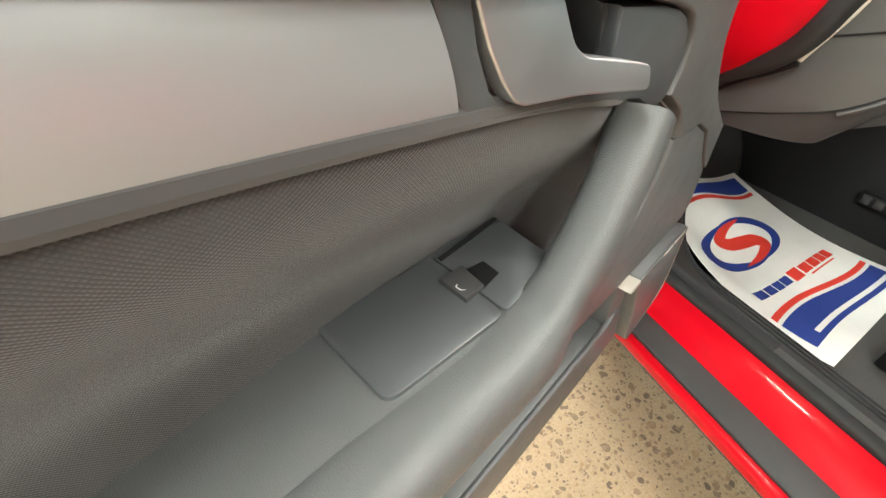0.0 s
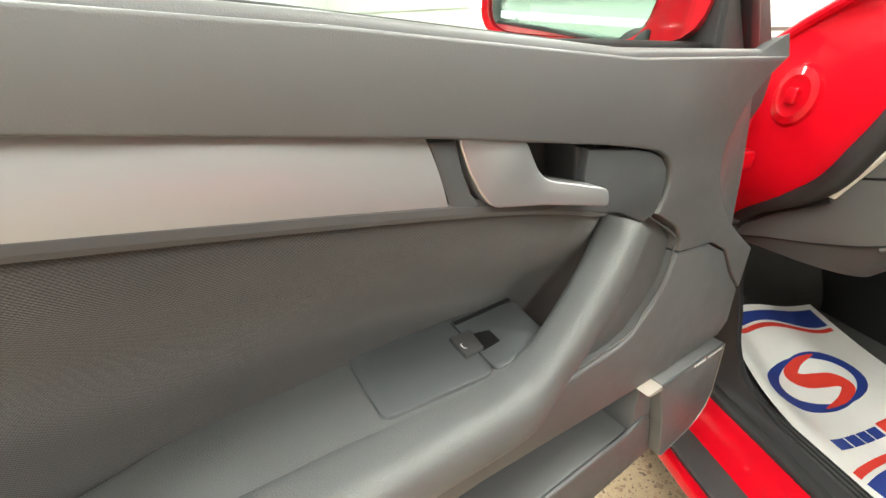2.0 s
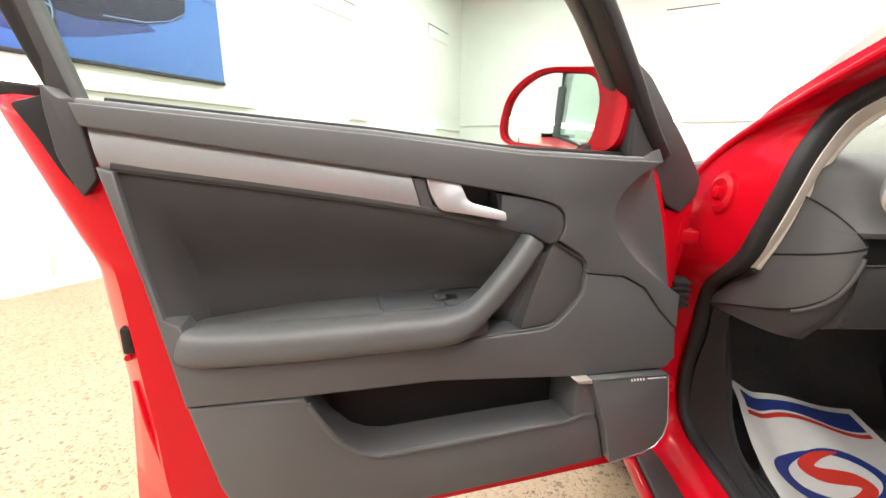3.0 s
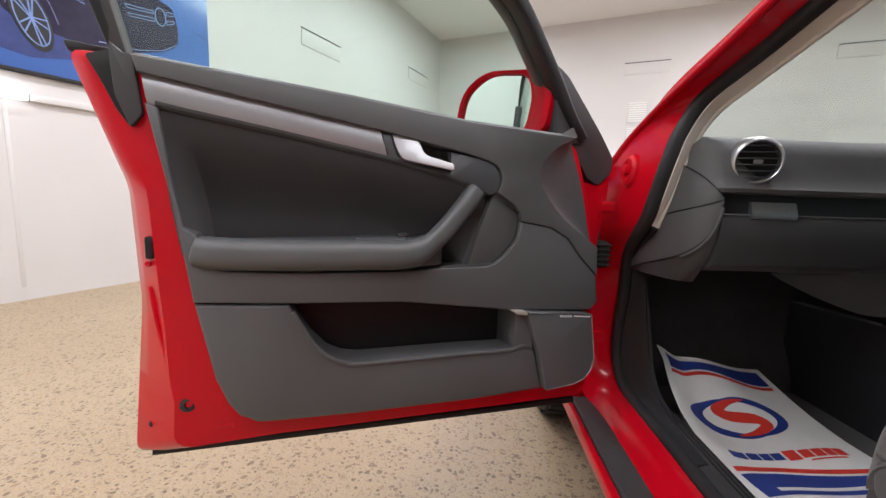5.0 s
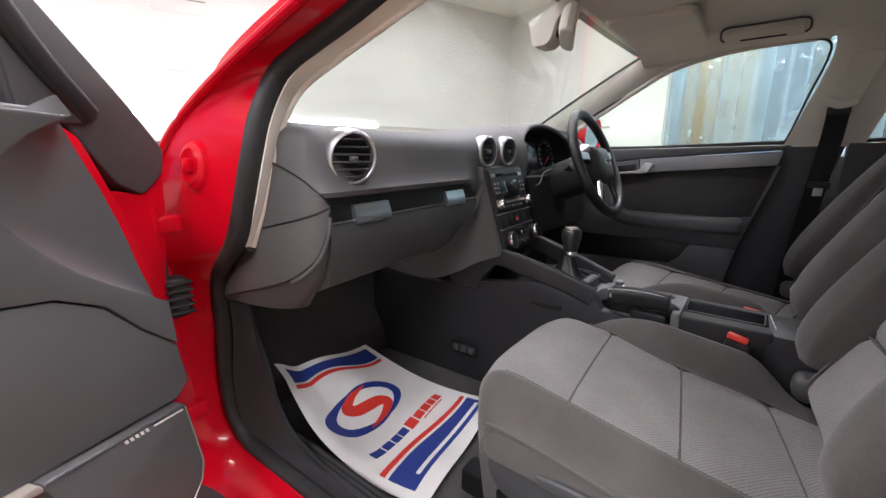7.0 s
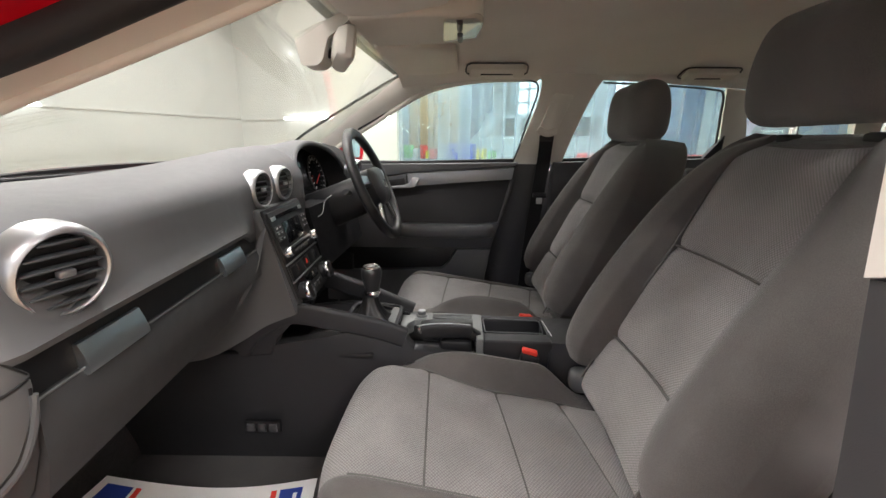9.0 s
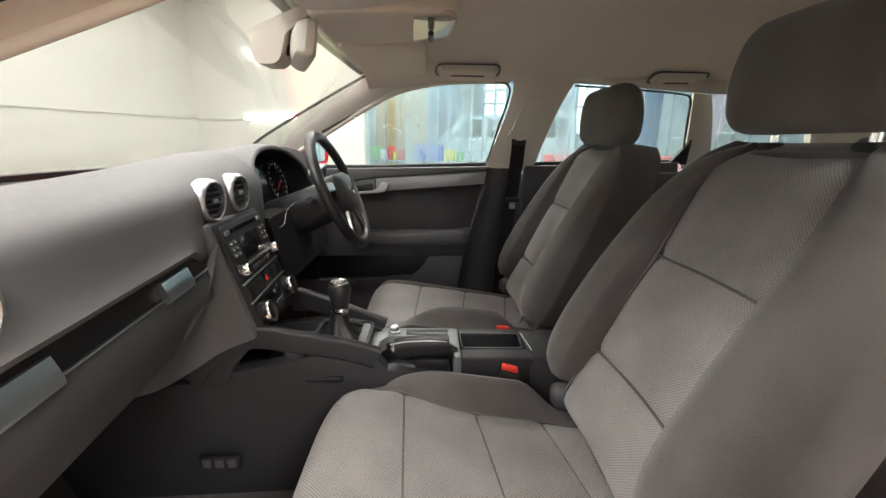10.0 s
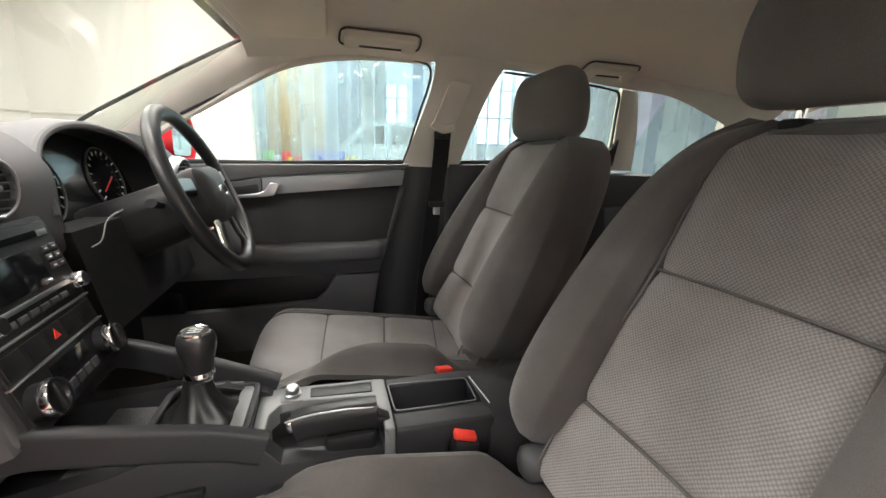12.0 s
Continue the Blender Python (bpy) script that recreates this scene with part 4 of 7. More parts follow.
for side in (1, -1):
    fl = (lambda L: L) if side == 1 else mirror_x
    low = APER[1:8] if side == 1 else RIDGE[3:10]
    edge_line = SCREEN if side == 1 else [(0.655, 0.50, 0.950), (0.622, 0.427, 1.008)] + SCREEN[2:]
    part("pillar_trim", strip_between(fl(low), fl(edge_line), 30, 0.012 * side, 0.012), M_PILLAR, body, "beige front pillar trim", 75)
    if side == 1:
        part("trim_edge", sweep(curve(fl(APER), 50), circle(0.009, 10), (1, 0, 0)), M_PILLAR, body)
    else:
        part("trim_edge", sweep(curve(fl(RIDGE), 50), circle(0.005, 10), (1, 0, 0)), M_PILLAR, body, "", 80)
        part("trim_return", strip_between(fl(OPEN[9:]), fl(RIDGE), 50, -0.006, 0.003), M_PILLAR, body, "", 75)
        ring = [(x + 0.009, y + 0.012, z + 0.006) for x, y, z in OPEN]
        part("door_seal", sweep(curve(fl(ring), 120), rrect(0.024, 0.026, 0.009), (1, 0, 0)), M_RUBBER, body, "black rubber door seal")
        red_in = [(0.712, -0.95, 0.338), (0.712, -0.40, 0.338), (0.712, 0.10, 0.338), (0.714, 0.32, 0.340), (0.716, 0.42, 0.354), (0.720, 0.455, 0.405), (0.724, 0.455, 0.485), (0.727, 0.43, 0.58), (0.738, 0.370, 0.69), (0.748, 0.290, 0.760), (0.745, 0.252, 0.825), (0.738, 0.226, 0.887), (0.720, 0.214, 0.944), (0.686, 0.213, 1.0), (0.666, 0.174, 1.04), (0.650, 0.088, 1.072), (0.637, 0.0, 1.110), (0.620, -0.105, 1.155), (0.606, -0.20, 1.185), (0.596, -0.30, 1.207), (0.588, -0.44, 1.216)]
        red_in = [tuple(Vector(p).lerp(Vector(q), 0.45)) for p, q in zip(red_in, OPEN)]
        red_out = [(0.757, -0.95, 0.300), (0.757, -0.40, 0.300), (0.758, 0.10, 0.300), (0.762, 0.33, 0.301), (0.778, 0.405, 0.309), (0.796, 0.445, 0.36), (0.800, 0.450, 0.46), (0.800, 0.43, 0.60), (0.798, 0.42, 0.69), (0.797, 0.415, 0.74), (0.787, 0.392, 0.83), (0.767, 0.378, 0.895), (0.750, 0.345, 0.940), (0.733, 0.285, 0.982), (0.718, 0.200, 1.022), (0.698, 0.095, 1.068), (0.684, 0.0, 1.108), (0.668, -0.10, 1.152), (0.655, -0.20, 1.190), (0.645, -0.30, 1.217), (0.635, -0.44, 1.230)]
        part("front_pillar", strip_between(fl(red_in), fl(red_out), 120, 0.02, 0.0, 0.012), M_RED, body, "glossy red front pillar and inner sill")
        part("pillar_rim", sweep(curve(fl(red_out[9:]), 50), circle(0.007, 10), (1, 0, 0)), M_RED, body)
        BM = Matrix.Translation((-0.757, 0.300, 0.877)) @ Vector((-0.93, -0.33, 0.12)).to_track_quat("Z", "Y").to_matrix().to_4x4()
        boss = part("pillar_boss", lathe([(0.034, -0.006), (0.030, 0.002), (0.022, 0.006), (0.017, 0.004), (0.0, 0.004)], 28, BM @ Matrix.Diagonal((0.75, 1.1, 1, 1)), cap=False), M_RED, body, "round pressed boss in the red pillar")
        part("boss_bolt", rbox(0, 0, 0.007, 0.012, 0.020, 0.012, 0.003, m=BM), M_RED, boss)
        # wing top and flank ahead of the pillar
        wing = lambda s, t: (-0.795 - 0.035 * math.sin(math.pi * min(1, t * 1.2)) + 0.02 * s, 0.45 + s * 1.2 + 0.05 * t, 0.885 - 0.22 * s * s - t * 0.50)
        part("wing", sheet(wing, 20, 12, 0.008), M_RED, body)
        part("wing_top", sheet(lambda s, t: (-0.795 + 0.25 * t + 0.02 * s, 0.45 + s * 1.2 + 0.09 * t, 0.885 - 0.045 * t - 0.22 * s * s), 20, 8, 0.008), M_RED, body)
        part("hinge_post", slab([(0.44, 0.33), (0.43, 0.60), (0.415, 0.87), (0.62, 0.87), (0.62, 0.33)], -0.79, -0.70, lambda a, b, d: (d, a, b), 0.0), M_RED, body)
        # solid dark strip in place of the shade inside the open shut gap
        part("shut_gap_shade", sweep(curve([(-0.800, 0.342, 0.885), (-0.802, 0.338, 0.80), (-0.802, 0.336, 0.70), (-0.800, 0.338, 0.58)], 16), rrect(0.020, 0.012, 0.004), (1, 0, 0)), M_RUBBER, body, "dark strip for the shade in the shut gap beside the hinges")
        for z in (0.797, 0.50):
            part("hinge", rbox(-0.797, 0.322, z, 0.044, 0.028, 0.026, 0.006, 3), M_RED, body, "red steel door hinge")
            part("hinge_pin", lathe([(0.0, -0.026), (0.008, -0.026), (0.009, -0.020), (0.009, 0.020), (0.008, 0.026), (0.0, 0.026)], 12, Matrix.Translation((-0.812, 0.314, z)), cap=False), M_RED, body)
        part("hinge_plate", slab([(0.385, 0.60), (0.385, 0.90), (0.46, 0.90), (0.46, 0.60)], -0.775, -0.80, lambda a, b, d: (d, a, b), 0.0), M_RED, body)
        boot = part("cable_boot", rbox(-0.794, 0.318, 0.690, 0.030, 0.030, 0.062, 0.010, 3), M_RUBBER, body, "ribbed black cable boot")
        for k in range(5):
            part("boot_rib", rbox(-0.794, 0.317, 0.668 + 0.011 * k, 0.034, 0.034, 0.005, 0.002), M_RUBBER, boot)

# sill: outer red edge, tread plate, red flange, inner trim
def sill_run(name, x0, x1, z0, z1, y0, y1, mat, r=0.006, label=""):
    return part(name, rbox((x0 + x1) / 2, (y0 + y1) / 2, (z0 + z1) / 2, x1 - x0, y1 - y0, z1 - z0, r, 3), mat, body, label)


sill_run("sill_edge", -0.830, -0.810, 0.270, 0.298, -0.95, 0.42, M_RED, 0.008, "red outer sill edge")
sill_run("sill_plate", -0.811, -0.752, 0.24, 0.302, -0.95, 0.405, M_TRIM_DARK, 0.006, "black sill tread")
sill_run("sill_box", -0.752, -0.684, 0.22, 0.294, -0.95, 0.44, M_RED, 0.012)
part("sill_nose", rbox(-0.795, 0.53, 0.315, 0.066, 0.23, 0.11, 0.03, 4), M_RED, body)
part("sill_trim", loft([[(x, y, z) for x, z in ((-0.668, 0.27), (-0.668, 0.326), (-0.645, 0.336), (-0.60, 0.325), (-0.585, 0.30), (-0.585, 0.25))] for y in (-0.95, -0.3, 0.0, 0.25, 0.38, 0.52)]), M_TRIM_DARK, body, "black inner sill trim")
# kick trim that sweeps from the sill into the front post
kick = [(0.640, 0.10, 0.335), (0.640, 0.22, 0.342), (0.645, 0.300, 0.375), (0.650, 0.335, 0.430), (0.652, 0.352, 0.490), (0.662, 0.370, 0.580), (0.684, 0.350, 0.680), (0.710, 0.258, 0.752)]
part("kick_trim", strip_between(mirror_x(OPEN[2:10]), mirror_x(kick), 60, 0.006, 0.006), M_CONSOLE, body, "black kick trim beside the footwell", 75)
part("kick_side", strip_between(mirror_x(kick[1:]), mirror_x([(x + 0.012, y + 0.30, z) for x, y, z in kick[1:]]), 40, 0.006), M_CONSOLE, body)
for k in range(3):
    part("tread_rib", rbox(-0.625 + 0.012 * k, -0.28, 0.3315 - 0.003 * k, 0.004, 1.2, 0.004, 0.001), M_CONSOLE, body)

# floor, toe board, tunnel sides, bulkheads
part("cabin_floor", rbox(0, -0.25, 0.245, 1.36, 1.9, 0.05, 0.01), M_CARPET, body, "dark carpeted cabin floor")
part("toe_board", sheet(lambda s, t: (-0.70 + 1.40 * s, 0.56 + 0.20 * sm(t, 0, 1), 0.265 + 0.40 * t), 8, 8, 0.02), M_CARPET, body)
part("bulkhead", rbox(0, 0.80, 0.60, 1.42, 0.03, 0.62, 0.004), M_CARPET, body)
part("rear_bulkhead", rbox(0, -1.95, 0.65, 1.4, 0.04, 0.9, 0.004), M_TRIM_DARK, body)
part("right_flank", rbox(0.80, -0.6, 0.55, 0.03, 2.7, 0.70, 0.01), M_RED, body)
part("side_liner", rbox(0.765, -0.6, 0.55, 0.03, 2.7, 0.70, 0.01), M_TRIM_DARK, body)
# black kick and knee panels put the driver footwell's shade into their colour
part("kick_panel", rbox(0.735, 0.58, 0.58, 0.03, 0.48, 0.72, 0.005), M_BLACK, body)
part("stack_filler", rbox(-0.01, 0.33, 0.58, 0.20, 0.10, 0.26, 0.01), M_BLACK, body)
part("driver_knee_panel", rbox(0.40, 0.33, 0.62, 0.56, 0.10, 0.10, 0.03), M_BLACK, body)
part("left_rear_flank", rbox(-0.80, -1.26, 0.60, 0.03, 1.32, 0.60, 0.01), M_RED, body)
# bonnet, far wing, nose and tail close the body
part("bonnet", sheet(lambda s, t: (-0.56 + 1.12 * s, 0.64 + 1.0 * t, 0.800 - 0.05 * t - 0.13 * t ** 3 + 0.015 * math.sin(math.pi * s)), 16, 16, 0.008), M_RED, body)
part("wing", sheet(lambda s, t: (0.795 + 0.035 * math.sin(math.pi * min(1, t * 1.2)) - 0.02 * s, 0.45 + s * 1.2 + 0.05 * t, 0.800 - 0.22 * s * s - t * 0.50), 20, 12, -0.008), M_RED, body)
part("wing_top", sheet(lambda s, t: (0.795 - 0.25 * t - 0.02 * s, 0.45 + s * 1.2 + 0.09 * t, 0.800 - 0.045 * t - 0.22 * s * s), 20, 8, -0.008), M_RED, body)
part("nose", loft([[(x, 1.58 + d * (1 - 0.25 * (x / 0.8) ** 2) - 0.12 * (abs(x) / 0.8) ** 3, z) for d, z in ((0.02, 0.72), (0.10, 0.64), (0.14, 0.50), (0.12, 0.32), (0.02, 0.22), (-0.10, 0.22), (-0.10, 0.72))] for x in (-0.80, -0.7, -0.5, -0.25, 0, 0.25, 0.5, 0.7, 0.80)]), M_RED, body)
part("tail", rbox(0, -1.99, 0.60, 1.56, 0.06, 0.62, 0.03, 3), M_RED, body)

# roof: lining inside, red skin outside
def roof_z(x, y):
    return 1.272 - 0.11 * (abs(x) / 0.56) ** 3.2 * 0.55 - 0.05 * sm(-y, 0.9, 1.9) - 0.030 * sm(y, -0.25, 0.06)


part("headliner", sheet(lambda s, t: (-0.565 + 1.13 * s, 0.02 - 1.9 * t, roof_z(-0.565 + 1.13 * s, 0.02 - 1.9 * t)), 28, 28, 0.015), M_LINER, body, "beige-grey cloth roof lining")
part("roof_skin", sheet(lambda s, t: (-0.62 + 1.24 * s, 0.06 - 1.98 * t, roof_z(-0.565 + 1.13 * s, 0.02 - 1.9 * t) + 0.05), 20, 20, 0.008), M_RED, body)
for side in (1, -1):
    # trim from the window edge up to the lining
    edge_pts = [(0.594, -0.052, 1.169), (0.583, -0.154, 1.196), (0.576, -0.278, 1.210), (0.575, -0.440, 1.213), (0.568, -0.62, 1.210), (0.56, -0.85, 1.198), (0.562, -1.08, 1.184), (0.568, -1.25, 1.174), (0.575, -1.43, 1.125), (0.585, -1.62, 1.06)]
    top_pts = [(0.56, 0.0, 1.232), (0.545, -0.12, 1.230), (0.53, -0.28, 1.228), (0.525, -0.44, 1.227), (0.525, -0.62, 1.227), (0.53, -0.85, 1.222), (0.535, -1.08, 1.218), (0.535, -1.25, 1.214), (0.54, -1.50, 1.20), (0.55, -1.75, 1.17)]
    fl = (lambda L: L) if side == 1 else mirror_x
    part("roof_side_trim", strip_between(fl(edge_pts), fl(top_pts), 36, 0.012 * side, 0.010), M_LINER, body)
# windscreen
part("screen_border", sheet(lambda s, t: (-0.66 + 1.32 * s + (0.5 - s) * 0.24 * 0.06 * t, 0.458 - 0.46 * 0.06 * t + 0.17 * (1 - (2 * s - 1) ** 2) * (1 - 0.05 * t), 0.900 + 0.330 * 0.075 * t + 0.020 * (1 - (2 * s - 1) ** 2)), 24, 3, 0.003), M_TRIM_DARK, body, "dark border along the windscreen foot")
ob = part("windscreen", sheet(lambda s, t: (-0.68 + 1.36 * s + (0.5 - s) * 0.24 * t, 0.47 - 0.46 * t + 0.17 * (1 - (2 * s - 1) ** 2) * (1 - 0.8 * t), 0.905 + 0.330 * t + 0.020 * (1 - (2 * s - 1) ** 2)), 24, 14, 0.005), M_SCREEN, body, "clear windscreen with faint streaks")
ob.visible_shadow = False
part("screen_edge", sweep(curve([(x + 0.004, y + 0.004, z + 0.006) for x, y, z in SCREEN], 24), circle(0.005, 6), (1, 0, 0)), M_BLACK, body)
part("screen_header", sweep(curve([(-0.565, 0.005, 1.232), (-0.3, 0.038, 1.25), (0, 0.048, 1.256), (0.3, 0.038, 1.25), (0.565, 0.005, 1.232)], 20), rrect(0.06, 0.018, 0.006)), M_LINER, body)
part("screen_band", sweep(curve([(-0.565, 0.03, 1.228), (-0.3, 0.066, 1.246), (0, 0.078, 1.252), (0.3, 0.066, 1.246), (0.565, 0.03, 1.228)], 20), rrect(0.05, 0.006, 0.002)), M_BLACK, body)

# centre pillars
for side in (1, -1):
    fl = (lambda L: L) if side == 1 else mirror_x
    fr = [(0.690, -0.270, 0.30), (0.700, -0.290, 0.50), (0.690, -0.345, 0.75), (0.672, -0.385, 0.925)]
    bk = [(0.690, -0.46, 0.30), (0.700, -0.46, 0.50), (0.690, -0.49, 0.75), (0.672, -0.525, 0.925)]
    back_by = 0.0 if side == 1 else -0.045
    if side == -1:
        fr, bk = [(x, -0.432, z) for x, y, z in fr], [(x, -0.60, z) for x, y, z in bk]
    part("pillar_lower", strip_between(fl(fr), fl(bk), 16, -0.05 * side, 0.012), M_TRIM_DARK, body, "black lower centre pillar trim")
    fr = [(0.672, -0.383, 0.926), (0.630, -0.415, 1.03), (0.590, -0.445, 1.13), (0.560, -0.452, 1.19), (0.535, -0.44, 1.222)]
    bk = [(0.672, -0.562, 0.926), (0.630, -0.588, 1.03), (0.590, -0.618, 1.13), (0.562, -0.642, 1.19), (0.535, -0.66, 1.222)]
    fr, bk = [(x, y + back_by, z) for x, y, z in fr], [(x, y + back_by, z) for x, y, z in bk]
    part("pillar_upper", strip_between(fl(fr), fl(bk), 16, -0.04 * side, 0.012), M_PILLAR, body, "beige upper centre pillar trim")
    # rear pillars
    fr = [(0.680, -1.130, 0.93), (0.64, -1.112, 1.03), (0.60, -1.085, 1.13), (0.575, -1.070, 1.185)]
    bk = [(0.685, -1.235, 0.93), (0.645, -1.205, 1.03), (0.60, -1.160, 1.13), (0.575, -1.130, 1.18)]
    part("rear_door_pillar", strip_between(fl(fr), fl(bk), 12, -0.04 * side, 0.008), M_PILLAR, body)
    fr = [(0.69, -1.66, 0.90), (0.66, -1.60, 0.98), (0.62, -1.55, 1.06), (0.58, -1.52, 1.13)]
    bk = [(0.69, -1.9, 0.90), (0.66, -1.85, 0.98), (0.62, -1.80, 1.06), (0.58, -1.75, 1.12)]
    part("tail_pillar", strip_between(fl(fr), fl(bk), 12, -0.04 * side, 0.01), M_PILLAR, body)
    part("quarter_sill", rbox(side * 0.66, -1.45, 0.86, 0.08, 0.9, 0.12, 0.02), M_TRIM_DARK, body)
    for y0, y1, name in ((-0.54, -1.10, "rear_glass"), (-1.18, -1.60, "quarter_glass")):
        ob = part(name, slab([(y0, 0.90), (y1, 0.90), (y1 - 0.05, 1.20), (y0 - 0.08, 1.22)], 0.0, 0.004, lambda a, b, d: (side * (0.705 - 0.46 * (b - 0.9) + d), a, b), 0), M_GLASS, body)
        ob.visible_shadow = False
ob = part("tail_glass", slab([(-0.5, 0.93), (0.5, 0.93), (0.46, 1.18), (-0.46, 1.18)], 0, 0.004, lambda a, b, d: (a, -1.93 + 0.5 * (b - 0.93) + d, b), 0), M_GLASS, body)
ob.visible_shadow = False
for yy, zz in ((-1.95, 0.93), (-1.80, 1.19)):
    part("tail_frame", rbox(0, yy, zz, 1.2, 0.05, 0.05, 0.01), M_PILLAR, body)

# front wheel seen under the door
wheel = thing("front_wheel", "black tyre with tread grooves under the wing", "wheel", pose(-0.715, 0.93, 0.30, 0, 90, 0))
part("tyre", lathe([(0.19, -0.09), (0.26, -0.10), (0.292, -0.085), (0.300, -0.05), (0.300, 0.05), (0.292, 0.085), (0.26, 0.10), (0.19, 0.09)], 48, cap=False), M_TYRE, wheel)
part("rim", lathe([(0.02, 0.05), (0.10, 0.055), (0.18, 0.03), (0.195, 0.09), (0.195, -0.09), (0.02, -0.06)], 32), M_ALU, wheel)
for k in range(36):
    a = k * 2 * math.pi / 36
    part("tread_block", rbox(0.300, 0, -0.02, 0.008, 0.030, 0.12, 0.003, m=Matrix.Rotation(a, 4, "Z")), M_TYRE, wheel)

for m in (pose(0.715, 0.93, 0.30, 0, 90, 0), pose(-0.715, -1.58, 0.30, 0, 90, 0), pose(0.715, -1.58, 0.30, 0, 90, 0)):
    copy_thing(wheel, m)

# ---------- dashboard ----------
dash = thing("dashboard", "charcoal soft-touch dashboard with round chrome air vents", "dashboard")


def dash_ring(x, pts):
    return [(x, y, z) for y, z in pts]


def end_curve(x):
    """How far the face falls back towards the middle and at the doors."""
    return 0.12 * (min(x, -0.10) + 0.33) + 0.05 * sm(x, 0.60, 0.72) ** 1.5 - 0.02 * sm(x, 0.1, 0.5)


def dome(x):
    """The rise of the dash top towards the instruments."""
    return 0.061 * sm(x, -0.35, 0.38) * (1 - 0.5 * sm(x, 0.48, 0.70))


def pad(x, e=None, drop=0.0):
    e, d = (end_curve(x) if e is None else e), dome(x)
    drop += 0.020 * sm(x, 0.6, 0.72)
    q = sm(x, -0.215, -0.150) * (1 - sm(x, 0.14, 0.2))     # beside the stack the skin runs on down
    return [(0.62, 0.915), (0.50, 0.935 + 0.40 * d - drop), (0.40 + 0.3 * max(0, e), 0.945 + 0.80 * d - drop), (0.31 + 0.6 * max(0, e), 0.945 + d - drop), (0.262 + e, 0.9405 + 0.88 * d - drop), (0.235 + e, 0.936 + 0.66 * d - drop), (0.214 + e, 0.928 + 0.40 * d - drop), (0.202 + e, 0.917 + 0.20 * d - drop), (0.1975 + e, 0.904 + 0.06 * d - drop),
            (0.1945 + e + 0.003 * q, 0.886 - 0.5 * drop), (0.190 + e + 0.008 * q, 0.865 - 0.004 * q), (0.184 + e + 0.013 * q, 0.848 - 0.014 * q), (0.178 + e + 0.018 * q, 0.841 - 0.034 * q), (0.181 + e + 0.020 * q, 0.834 - 0.036 * q), (0.200 + e + 0.012 * q, 0.829 - 0.034 * q), (0.33 + 0.5 * max(0, e), 0.827 - 0.032 * q), (0.62, 0.827)]


def cap_x(k):
    """The rounded end beside the door: k runs from the face (0) to the flank (1); gives x and how far the face has turned back."""
    return -0.646 - 0.060 * math.sin(0.5 * math.pi * k), end_curve(-0.645) + 0.15 * (1 - math.cos(0.5 * math.pi * k))


xs = [-0.645 + i * 0.030 for i in range(48)]
xs = [x for x in xs if x <= 0.120] + [0.130, 0.140]
part("pad", loft([dash_ring(cap_x(k / 10)[0], pad(-0.645, cap_x(k / 10)[1], 0.02 * (k / 10) ** 2)) for k in range(10, 0, -1)] + [dash_ring(x, pad(x)) for x in sorted(set(xs))]), M_DASH, dash, "soft grained dashboard pad", 50)
# right of the instruments
part("pad", loft([dash_ring(x, pad(x)) for x in (0.570, 0.59, 0.61, 0.63, 0.66, 0.69, 0.705)]), M_DASH, dash, "", 50)
# hood over the instruments: an arch
arch = lambda s: (0.355 - 0.225 * math.cos(math.pi * s), 0.225 + 0.055 * math.sin(math.pi * s), 0.862 + 0.138 * max(0.0, math.sin(math.pi * s)) ** 0.7)


def hood_at(s, t):
    x, y, z = arch(s)
    return (x, y + (0.62 - y) * t, z + 0.006 * math.sin(math.pi * min(1.0, 4 * t)) - max(0.0, z - 0.925) * t ** 1.8)


part("instrument_hood", sheet(hood_at, 40, 16, 0.010), M_DASH, dash, "smooth charcoal instrument hood", 60)
part("hood_rim", sweep([Vector(arch(i / 40)) + Vector((0, 0.002, -0.005)) for i in range(41)], circle(0.0075, 10), (0, 1, 0)), M_DASH, dash)
part("hood_inner", sheet(lambda s, t: (0.355 + (arch(s)[0] - 0.355) * (0.955 - 0.06 * t), arch(s)[1] + 0.004 + 0.10 * t, arch(s)[2] - 0.012 - 0.016 * t), 32, 6, -0.006), M_BLACK, dash)
cluster = part("instrument_panel", slab(rounded([(0.140, 0.82), (0.570, 0.82), (0.570, 0.92), (0.46, 0.985), (0.25, 0.985), (0.140, 0.92)], 0.03), 0.0, 0.02, lambda a, b, d: (a, 0.318 - d + 0.25 * (b - 0.85), b), 0.002), M_DISPLAY, dash, "dark instrument cluster with white dial marks")
for cx in (0.240, 0.465):
    for k in range(15):
        a = radians(225 - k * 270 / 14)
        part("dial_mark", rbox(0, 0, 0, 0.008, 0.002, 0.0020, 0.0003, m=Matrix.Translation((cx + 0.054 * math.cos(a), 0.294 + 0.25 * (0.04 + 0.054 * math.sin(a)), 0.890 + 0.054 * math.sin(a))) @ Matrix.Rotation(-a, 4, "Y")), M_WHITE, cluster)
    part("dial_needle", rbox(0.018, 0, 0, 0.045, 0.002, 0.003, 0.0005, m=Matrix.Translation((cx, 0.296, 0.890)) @ Matrix.Rotation(radians(140), 4, "Y")), M_BUCKLE, cluster)
    part("dial_rim", sweep([(cx + 0.064 * math.cos(i * math.pi / 20), 0.295 + 0.25 * (0.038 + 0.064 * math.sin(i * math.pi / 20)), 0.890 + 0.064 * math.sin(i * math.pi / 20)) for i in range(40)], circle(0.0022, 6), (0, 1, 0), closed=True), M_BUTTON, cluster)
